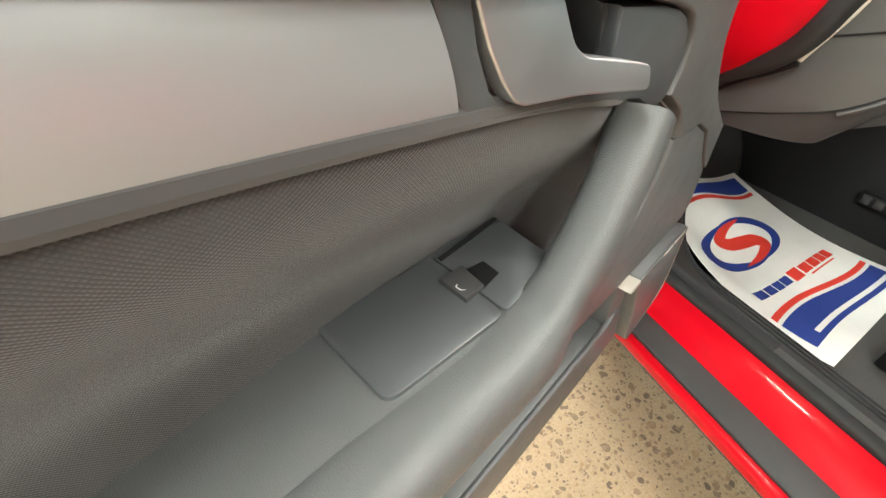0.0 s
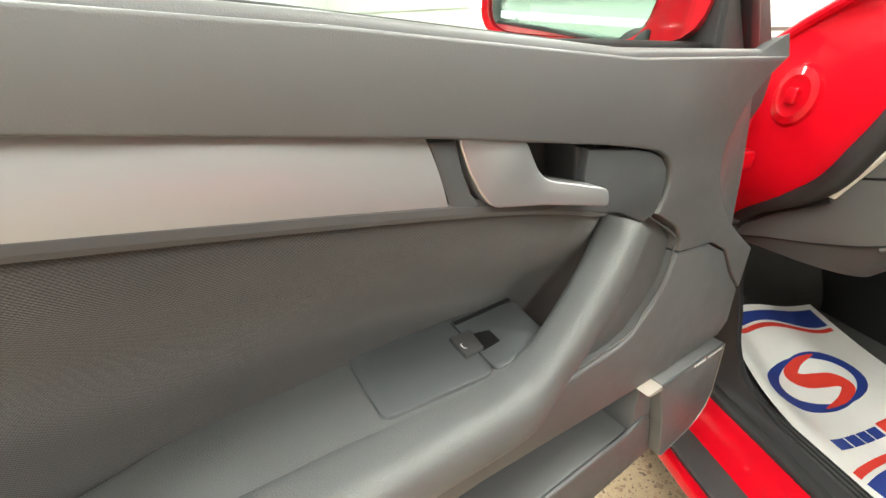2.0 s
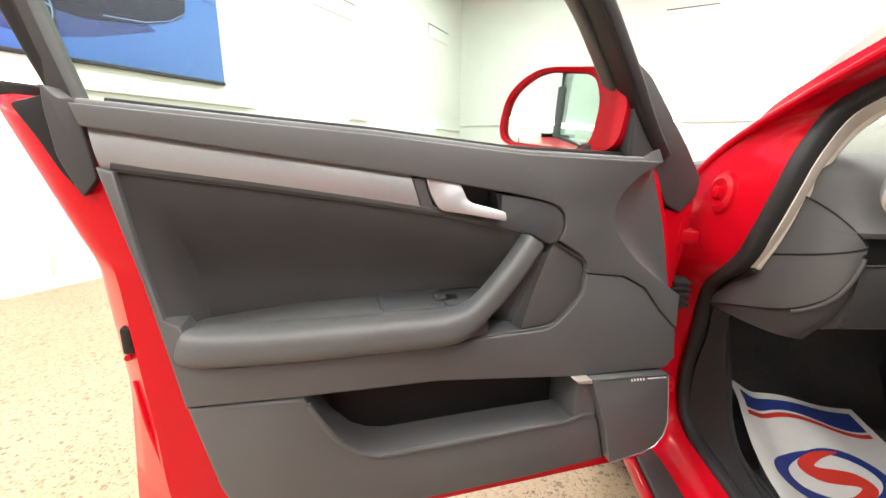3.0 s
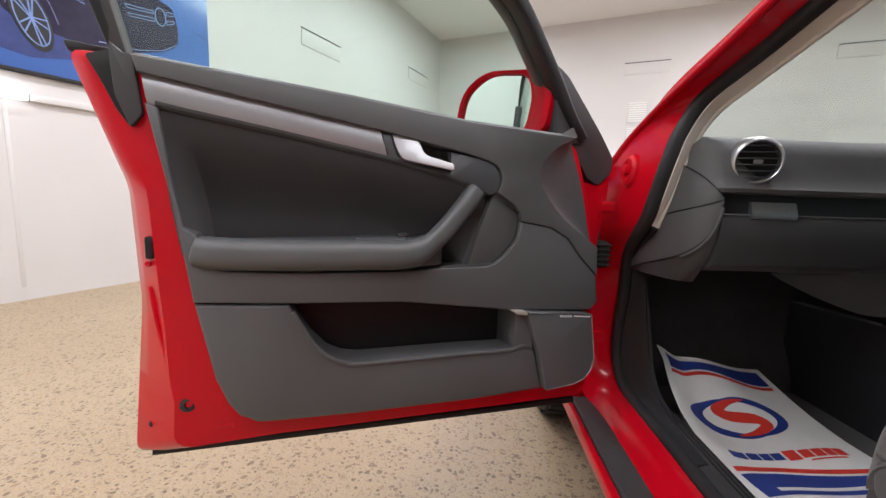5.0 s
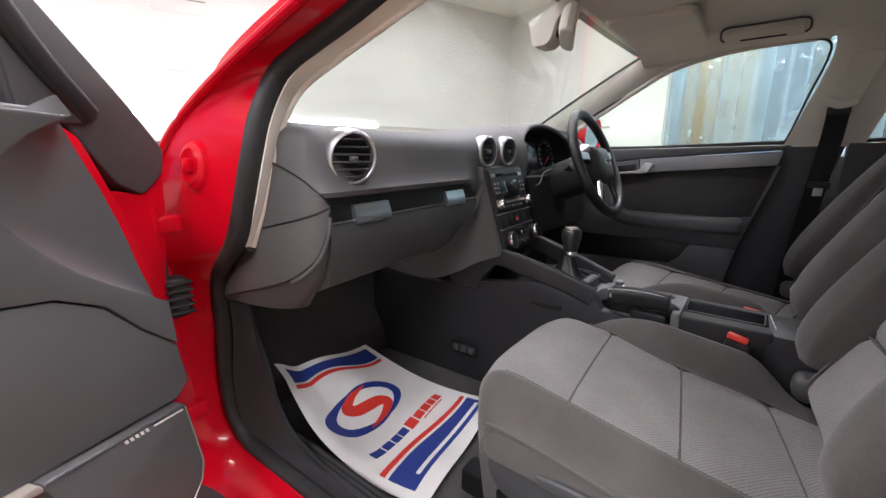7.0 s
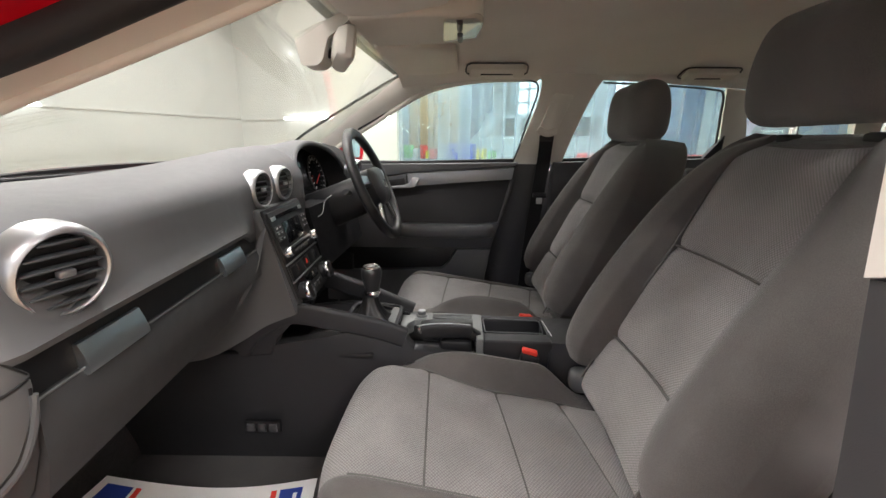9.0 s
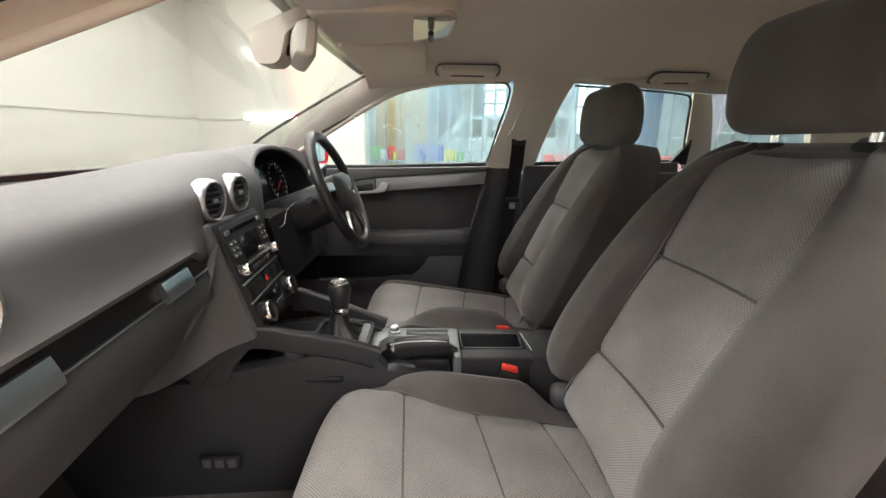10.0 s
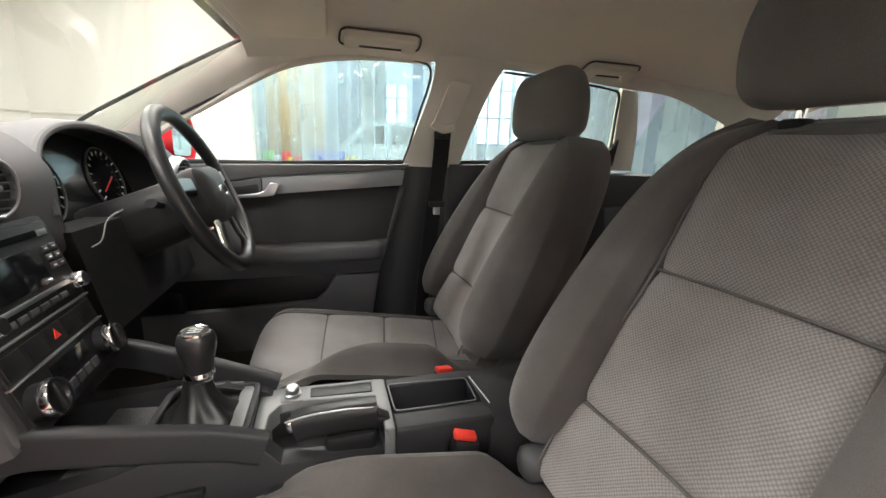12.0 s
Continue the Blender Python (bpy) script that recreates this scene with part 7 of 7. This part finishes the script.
# seat belts
for s in (1, -1):
    belt = thing("seat_belt", "black seat belt on the beige centre pillar", "seat belt", pose(0, 0 if s > 0 else -0.09, 0), group="seat belts")
    part("height_cover", slab(rounded([(-0.455, 1.04), (-0.520, 1.04), (-0.560, 1.16), (-0.495, 1.165)], 0.01), 0.0, 0.012, lambda a, b, d: (s * (0.655 - 0.40 * (b - 0.95) - d - 0.01), a, b), 0.003), M_PILLAR, belt, "beige sliding belt cover")
    part("belt_loop", sweep(curve([(s * 0.592, -0.455, 1.052), (s * 0.590, -0.485, 1.036), (s * 0.592, -0.520, 1.044)], 10), rrect(0.016, 0.024, 0.006), (0, 0, 1)), M_PILLAR, belt)
    part("slot", rbox(s * 0.594, -0.487, 1.020, 0.012, 0.05, 0.022, 0.004), M_BLACK, belt)
    part("webbing", loft([[(s * (x + d), y + w, z) for d, w in ((0, 0.024), (0.002, 0.024), (0.002, -0.024), (0, -0.024))] for x, y, z in ((0.588, -0.487, 1.03), (0.60, -0.485, 0.95), (0.63, -0.475, 0.80), (0.65, -0.46, 0.60), (0.66, -0.45, 0.40))]), M_BELT, belt, "black webbing")
    part("tongue", rbox(s * 0.612, -0.480, 0.815, 0.012, 0.050, 0.018, 0.003), M_BLACK, belt)
    part("tongue_plate", rbox(s * 0.612, -0.480, 0.795, 0.003, 0.022, 0.024, 0.001), M_ALU, belt)

# grab handles
def grab(x, y0, y1, z):
    """A folded handle in its recess: a bar with two legs round a hollow."""
    g = thing("grab_handle", "folded beige roof grab handle in a dark-edged recess", "handle", group="grab handles")
    s, yc, h = (1 if x > 0 else -1), (y0 + y1) / 2, abs(y1 - y0) / 2
    at = lambda a, b, d: (x + s * (0.93 * b - 0.37 * d), yc + a, z - 0.37 * b - 0.93 * d)
    rim = rounded([(-h, -0.030), (h, -0.030), (h + 0.004, 0.030), (-h - 0.004, 0.030)], 0.022, 5)
    part("recess_edge", sweep([at(a * 1.02, b * 1.06, 0.004) for a, b in rim], circle(0.0026, 6), (0, 0, 1), closed=True), M_TRIM_DARK, g)
    part("base", slab(rim, -0.016, 0.004, at, 0.003), M_PILLAR, g)
    k = h - 0.006
    bar = [(-k, -0.024), (k, -0.024), (k, 0.026), (k - 0.034, 0.026), (k - 0.038, 0.002), (-k + 0.038, 0.002), (-k + 0.034, 0.026), (-k, 0.026)]
    part("grip", slab(rounded(bar, 0.010, 4), 0.004, 0.020, at, 0.006, 3), M_PILLAR, g)
    part("hollow", slab(rounded([(-k + 0.040, 0.004), (k - 0.040, 0.004), (k - 0.037, 0.024), (-k + 0.037, 0.024)], 0.004, 3), 0.002, 0.0055, at, 0), M_LINER, g)


for s in (1, -1):
    grab(s * 0.468, -0.200, -0.385, 1.230)
    grab(s * 0.505, -0.88, -1.05, 1.225)

# sun visors
for s in (1, -1):
    v = thing("sun_visor", "beige folded sun visor", "sun visor", group="sun visors")
    part("blade", slab(rounded([(0.120, 0.028), (0.490, 0.0), (0.470, -0.170), (0.170, -0.168), (0.120, -0.06)], 0.03), 0.0, 0.018, lambda a, b, d: (s * a, b, 1.236 - d - 0.012 * (a - 0.17) - 0.03 * (b + 0.165)), 0.007, 3), M_PILLAR, v)
    part("clip", rbox(s * 0.14, 0.01, 1.225, 0.03, 0.02, 0.02, 0.006), M_PILLAR, v)
# roof console with reading lamp
rc = thing("roof_console", "beige roof console with clear reading lamp", "lamp")
part("console_body", slab(rounded([(-0.11, 0.03), (0.11, 0.03), (0.115, -0.10), (0.10, -0.225), (-0.10, -0.225), (-0.115, -0.10)], 0.035, 5), 1.266, 1.221, lambda a, b, d: (a, b, d - 0.08 * (b + 0.225) * 0.3), 0.012, 3), M_PILLAR, rc)
part("lamp_lens", slab(rounded([(-0.092, -0.150), (0.070, -0.142), (0.040, -0.212), (-0.070, -0.226), (-0.100, -0.215)], 0.012), 1.226, 1.216, lambda a, b, d: (a, b, d - 0.02 * (b + 0.2)), 0.003), glass("lamp_lens", (0.85, 0.83, 0.80), 2.0), rc, "clear ribbed lamp lens")
part("lamp_reflector", slab([(-0.086, -0.155), (0.064, -0.147), (0.036, -0.206), (-0.066, -0.219), (-0.090, -0.210)], 1.2205, 1.2190, lambda a, b, d: (a, b, d), 0), M_SILVER, rc)
for x in (-0.045, 0.045):
    part("lamp_bulb", lathe([(0.0, -0.025), (0.006, -0.025), (0.006, 0.025), (0.0, 0.025)], 10, Matrix.Translation((x - 0.015, -0.18, 1.2165)) @ pose(0, 0, 0, 0, 90, 0), cap=False), M_BUTTON, rc)

# interior mirror
im = thing("interior_mirror", "beige-backed interior mirror on a windscreen stalk", "mirror")
part("stalk_cover", slab(rounded([(0.154, 1.208), (0.027, 1.258), (0.030, 1.240), (0.085, 1.202), (0.097, 1.160), (0.110, 1.150), (0.142, 1.150)], 0.008), -0.032, 0.032, lambda a, b, d: (d, a, b), 0.008), M_PILLAR, im)
part("ball_joint", sweep([(0, 0.10, 1.178), (0, 0.075, 1.183)], circle(0.010, 10), (0, 0, 1)), M_BLACK, im)
IM = Matrix.Translation((0.0, 0.058, 1.184)) @ Matrix.Scale(0.88, 4) @ Matrix.Rotation(radians(22), 4, "Z") @ pose(0, 0, 0, 8)
ms = rounded([(-0.108, -0.034), (0.108, -0.034), (0.112, 0.012), (0.095, 0.036), (-0.095, 0.036), (-0.112, 0.012)], 0.02, 4)
part("mirror_shell", loft([[IM @ Vector((a * k, d, b * k)) for a, b in ms] for d, k in ((-0.010, 0.97), (-0.004, 1.02), (0.010, 1.0), (0.026, 0.82), (0.032, 0.5))]), M_PILLAR, im)
part("mirror_glass", loft([[IM @ Vector((a * 0.95, d, b * 0.93)) for a, b in ms] for d in (-0.0115, -0.008)]), M_MIRROR, im)

# defroster grille and foot outlet
dg = thing("defroster_grille", "dark slotted defroster grille along the dash top", "grille")
GM = Matrix.Translation((-0.17, 0.490, 0.9385)) @ pose(0, 0, 0, -8, 0, -3)
part("frame", rbox(0, 0, 0, 0.50, 0.034, 0.005, 0.002, m=GM), M_TRIM_DARK, dg)
for k in range(4):
    part("slat", rbox(0, -0.011 + 0.0075 * k, 0.003, 0.48, 0.0030, 0.003, 0.0006, m=GM), M_BLACK, dg)
fo = thing("foot_outlet", "small black socket on the carpeted footwell side", "socket")
part("plate", rbox(-0.132, 0.255, 0.365, 0.012, 0.085, 0.030, 0.004), M_BLACK, fo)
for k in range(3):
    part("port", rbox(-0.139, 0.228 + 0.026 * k, 0.365, 0.006, 0.018, 0.020, 0.002), M_BUTTON, fo)

# ---------- paper floor mat ----------
mat = thing("paper_floor_mat", "white paper floor mat with blue and red print, on the carpet", "floor mat")
BL, BR, TR, TL = Vector((-0.552, 0.048, 0.286)), Vector((-0.198, 0.110, 0.283)), Vector((-0.290, 0.490, 0.357)), Vector((-0.560, 0.500, 0.390))


def mat_at(s, t, lift=0.0):
    """s across from the door side, t from the seat towards the toe board."""
    p = BL * (1 - s) * (1 - t) + BR * s * (1 - t) + TR * s * t + TL * (1 - s) * t
    sag = 0.050 * math.sin(math.pi * t) * (1 - s) + 0.022 * math.sin(math.pi * t) * s
    edge = 0.055 * (1 - sm(s, 0.0, 0.22)) * sm(t, 0.05, 0.5)
    side = -0.030 * (1 - sm(s, 0.0, 0.35)) * math.sin(math.pi * min(1, t * 1.1))
    return p + Vector((side, 0, -sag + 0.45 * edge + lift + 0.004 * math.sin(9 * s + 4 * t) + 0.006))


part("sheet", sheet(lambda s, t: mat_at(s, t), 24, 30, 0.0012), M_PAPER, mat)


def ink(name, lo, hi, s0, s1, material, n=28, m=4, lift=0.0016, label=""):
    """Print between two lines t = lo(s) and t = hi(s)."""
    return part(name, sheet(lambda a, b: mat_at(s0 + (s1 - s0) * a, lo(s0 + (s1 - s0) * a) * (1 - b) + hi(s0 + (s1 - s0) * a) * b, lift), n, m, 0.0005), material, mat, label)


wave = lambda s: 0.030 * math.sin(2 * math.pi * (s - 0.1))
ink("blue_band", lambda s: 0.885 + wave(s), lambda s: 0.965, 0.06, 0.94, M_BLUE, label="blue printed band")
ink("red_line", lambda s: 0.850 + wave(s), lambda s: 0.872 + wave(s), 0.06, 0.94, M_INKRED)
ink("red_line", lambda s: 0.215 + 0.9 * wave(s + 0.05), lambda s: 0.242 + 0.9 * wave(s + 0.05), 0.06, 0.94, M_INKRED)
ink("blue_band", lambda s: 0.075 + 0.4 * wave(s), lambda s: 0.198 + 0.9 * wave(s + 0.05), 0.06, 0.94, M_BLUE)
ink("address_bar", lambda s: 0.098 + 0.4 * wave(s), lambda s: 0.118 + 0.4 * wave(s), 0.16, 0.90, M_PAPER, lift=0.0024)


def ink_strip(name, centre, width, material, n=40, lift=0.0018):
    """Print along a line of (s, t) with a width that varies."""
    cs = [Vector((*centre(i / n), 0)) for i in range(n + 1)]

    def f(a, b):
        i = round(a * n)
        d = (cs[min(i + 1, n)] - cs[max(i - 1, 0)])
        q = Vector((-d.y * 1.0, d.x, 0)).normalized() * width(a) * (b - 0.5)
        return mat_at(cs[i].x + q.x * 1.50, cs[i].y + q.y, lift)
    return part(name, sheet(f, n, 3, 0.0005), material, mat)


LC = (0.415, 0.600)
for a0 in (95, -85):
    ink_strip("logo_arc", lambda u: (LC[0] + 0.285 * math.cos(radians(a0 + 195 * u)), LC[1] + 0.120 * math.sin(radians(a0 + 195 * u))), lambda u: 0.002 + 0.050 * math.sin(math.pi * u) ** 0.8, M_BLUE)
half = [(0.12, 0.112), (-0.03, 0.098), (-0.130, 0.060), (-0.095, 0.018)]
swirl = curve([(a, b, 0) for a, b in half] + [(0, 0, 0)] + [(-a, -b, 0) for a, b in reversed(half)], 60)
ink_strip("logo_swirl", lambda u: (LC[0] + swirl[round(u * 60)].x, LC[1] + swirl[round(u * 60)].y), lambda u: 0.004 + 0.064 * math.sin(math.pi * u) ** 0.75, M_INKRED, 60, 0.0026)
for k, (s0, w, c, h) in enumerate(((0.14, 0.075, M_BLUE, 0.045), (0.225, 0.06, M_BLUE, 0.045), (0.295, 0.06, M_BLUE, 0.045), (0.365, 0.07, M_BLUE, 0.045), (0.455, 0.085, M_INKRED, 0.062), (0.555, 0.075, M_INKRED, 0.050), (0.64, 0.07, M_INKRED, 0.050), (0.72, 0.06, M_INKRED, 0.050), (0.79, 0.065, M_INKRED, 0.050))):
    ink("letter_bar", lambda s, h=h: 0.345 - h / 2, lambda s, h=h: 0.345 + h / 2, s0, s0 + w, c, 4, 2)
ink("small_print", lambda s: 0.300, lambda s: 0.308, 0.58, 0.82, M_INKRED, 8, 2)

# ---------- strip curtain and the workshop beyond ----------
M_PVC = glass("pvc_strip", (0.88, 0.92, 0.95), 1.2)
# scuffed plastic: a pale veil over the clear strip, thicker on some strips
N, L = M_PVC.node_tree.nodes, M_PVC.node_tree.links
veil, tr = N.new("ShaderNodeMixShader"), N.new("ShaderNodeBsdfTranslucent")
tr.inputs[0].default_value = (0.62, 0.68, 0.72, 1)
cloud = ramp(N, L, noise_tex(N, L, coords(N, L), 1.5, 3.0), 0.30, 2.4)
own = N.new("ShaderNodeMath")
own.operation = "MULTIPLY_ADD"
own.inputs[1].default_value = 0.30
L.new(N.new("ShaderNodeObjectInfo").outputs["Random"], own.inputs[0])
L.new(cloud, own.inputs[2])
L.new(own.outputs[0], veil.inputs[0])
L.new(N["Material Output"].inputs[0].links[0].from_socket, veil.inputs[1])
L.new(tr.outputs[0], veil.inputs[2])
L.new(veil.outputs[0], N["Material Output"].inputs[0])
pvc = thing("strip_curtain", "hanging clear plastic strip curtain across the wide opening", "curtain")
rng = random.Random(4)
for k in range(44):
    b, bow, lean = -4.01 - k * 0.20, rng.uniform(-0.012, 0.012), rng.uniform(-0.02, 0.02)
    f = lambda s_, t_: room_at(ROOM_W + 0.05 + 0.03 * (k % 2) + bow * math.sin(math.pi * s_) + lean * (s_ - 0.5) + 0.006 * math.sin(7 * t_ + k), b - 0.235 * s_, 3.28 - 3.22 * t_)
    ob = part("strip", sheet(f, 6, 14, 0.003), M_PVC, pvc)
    ob.visible_shadow = False
part("rail", room_box(ROOM_W + 0.02, ROOM_W + 0.12, -13.0, -4.0, 3.26, 3.32), M_ALU, pvc)
M_BLUEPANEL = plain("blue_panel", (0.20, 0.28, 0.42), 0.5, 0.4, 0.12)
M_WOOD = plain("plywood", (0.50, 0.33, 0.18), 0.6, 0.3, 0.15)
M_GREYP = plain("grey_panel", (0.30, 0.34, 0.38), 0.5)
M_PALEP = plain("pale_blue_panel", (0.46, 0.54, 0.60), 0.5, 0.4, 0.1)
M_DARKP = plain("dark_blue_panel", (0.09, 0.12, 0.18), 0.5, 0.4, 0.15)
M_GREEN = plain("green_plastic", (0.16, 0.50, 0.12), 0.5)
M_YELLOW = plain("yellow_plastic", (0.80, 0.66, 0.05), 0.5)
M_TUB = plain("blue_plastic", (0.05, 0.09, 0.60), 0.45)


def shop_box(name, label, category, a0, a1, b0, b1, z0, z1, mat_, r=0.01, group=""):
    t_ = thing(name, label, category, group=group)
    part("body", room_box(a0, a1, b0, b1, z0, z1, r), mat_, t_)
    return t_


# boards and panels along the far side of the workshop
for b0, b1, mat_, nm, lab in ((-2.55, -1.3, M_GREYP, "wall_board", "grey board standing in the workshop"), (-3.30, -2.56, M_WOOD, "wall_board", "tall brown plywood board in the workshop"), (-4.04, -3.31, M_WOOD, "wall_board", "tall brown plywood board in the workshop"), (-4.85, -4.06, M_DARKP, "wall_board", "tall dark blue workshop board")):
    shop_box(nm, lab, "board", 14.0, 14.06, b0, b1, 0, 3.9, mat_, group="workshop boards")
for k, mat_ in enumerate((M_PALEP, M_BLUEPANEL, M_GREYP, M_PALEP, M_BLUEPANEL, M_PALEP, M_GREYP, M_BLUEPANEL, M_PALEP, M_BLUEPANEL, M_GREYP)):
    shop_box("wall_board", "tall blue-grey workshop wall panel", "board", 15.5, 15.56, -4.9 - 0.92 * (k + 1), -4.9 - 0.92 * k - 0.01, 0, 4.0, mat_, group="workshop boards")


def shop_window(a, b0, b1, z0, z1, n):
    w_ = thing("workshop_window", "bright workshop window with dark bars", "window", group="workshop windows")
    part("pane", room_box(a - 0.03, a, b0, b1, z0, z1), glow("window_daylight", (0.90, 0.96, 1.0), 2.0), w_)
    for k in range(n + 1):
        b = b0 + (b1 - b0) * k / n
        part("bar", room_box(a - 0.08, a - 0.03, b - 0.025, b + 0.025, z0, z1), M_DARKP, w_)
    for k in range(4):
        z = z0 + (z1 - z0) * k / 3
        part("cross_bar", room_box(a - 0.075, a - 0.035, b0, b1, z - 0.02, z + 0.02), M_DARKP, w_)


shop_window(15.45, -5.75, -5.15, 1.75, 2.75, 2)
shop_window(15.45, -8.75, -7.55, 1.3, 3.3, 4)
# a pale vehicle parked between bench and boards
van = thing("parked_van", "pale blue-white van parked in the workshop", "van")
part("body", loft([[room_at(a, b, z) for b, z in ((-4.5, 0.35), (-4.45, 0.95), (-4.75, 1.15), (-5.2, 1.62), (-7.6, 1.72), (-7.7, 0.35))] for a in (13.2, 13.25, 14.6, 14.65)]), M_PALEP, van)
for b0, b1, b2 in ((-4.95, -5.65, -5.30), (-5.80, -6.60, -5.80), (-6.75, -7.45, -6.75)):
    part("window", slab([(b0, 1.18), (b1, 1.18), (b1, 1.56), (b2, 1.56)], 13.19, 13.24, lambda x_, z_, d_: room_at(d_, x_, z_), 0), M_DISPLAY, van)
for b in (-5.1, -7.0):
    part("wheel", room_box(13.12, 13.24, b - 0.3, b + 0.3, 0.02, 0.60, 0.05), M_TYRE, van)
# bench with bottles and tubs
bench2 = thing("work_bench", "plain grey metal workshop bench", "bench")
part("top", room_box(12.3, 12.9, -5.6, -2.4, 0.62, 0.66, 0.005), M_GREYP, bench2)
for b in (-5.5, -4.0, -2.5):
    part("leg", room_box(12.35, 12.85, b - 0.03, b + 0.03, 0, 0.62), M_GREYP, bench2)
for b, w_, h, mat_, nm in ((-3.42, 0.16, 0.30, M_GREEN, "green"), (-3.62, 0.12, 0.22, M_WHITE, "white"), (-3.78, 0.10, 0.30, M_BUCKLE, "red"), (-3.92, 0.10, 0.18, M_YELLOW, "yellow"), (-4.06, 0.14, 0.22, M_BUCKLE, "red"), (-4.24, 0.12, 0.32, M_WHITE, "white"), (-4.95, 0.62, 0.34, M_TUB, "blue"), (-5.20, 0.16, 0.24, M_YELLOW, "yellow"), (-5.42, 0.12, 0.20, M_GREEN, "green")):
    shop_box("storage_tub", f"{nm} plastic container on the workshop bench", "tub", 12.45, 12.7, b, b + w_, 0.664, 0.664 + h, mat_, 0.02, "bench containers")
for b, w_, mat_, nm in ((-7.6, 0.5, M_BUCKLE, "red"), (-8.4, 0.4, M_TUB, "blue"), (-9.5, 0.5, M_BUCKLE, "red")):
    shop_box("tool_crate", f"{nm} plastic crate on the workshop floor", "crate", 12.4, 12.9, b, b + w_, 0.002, 0.85, mat_, 0.03)
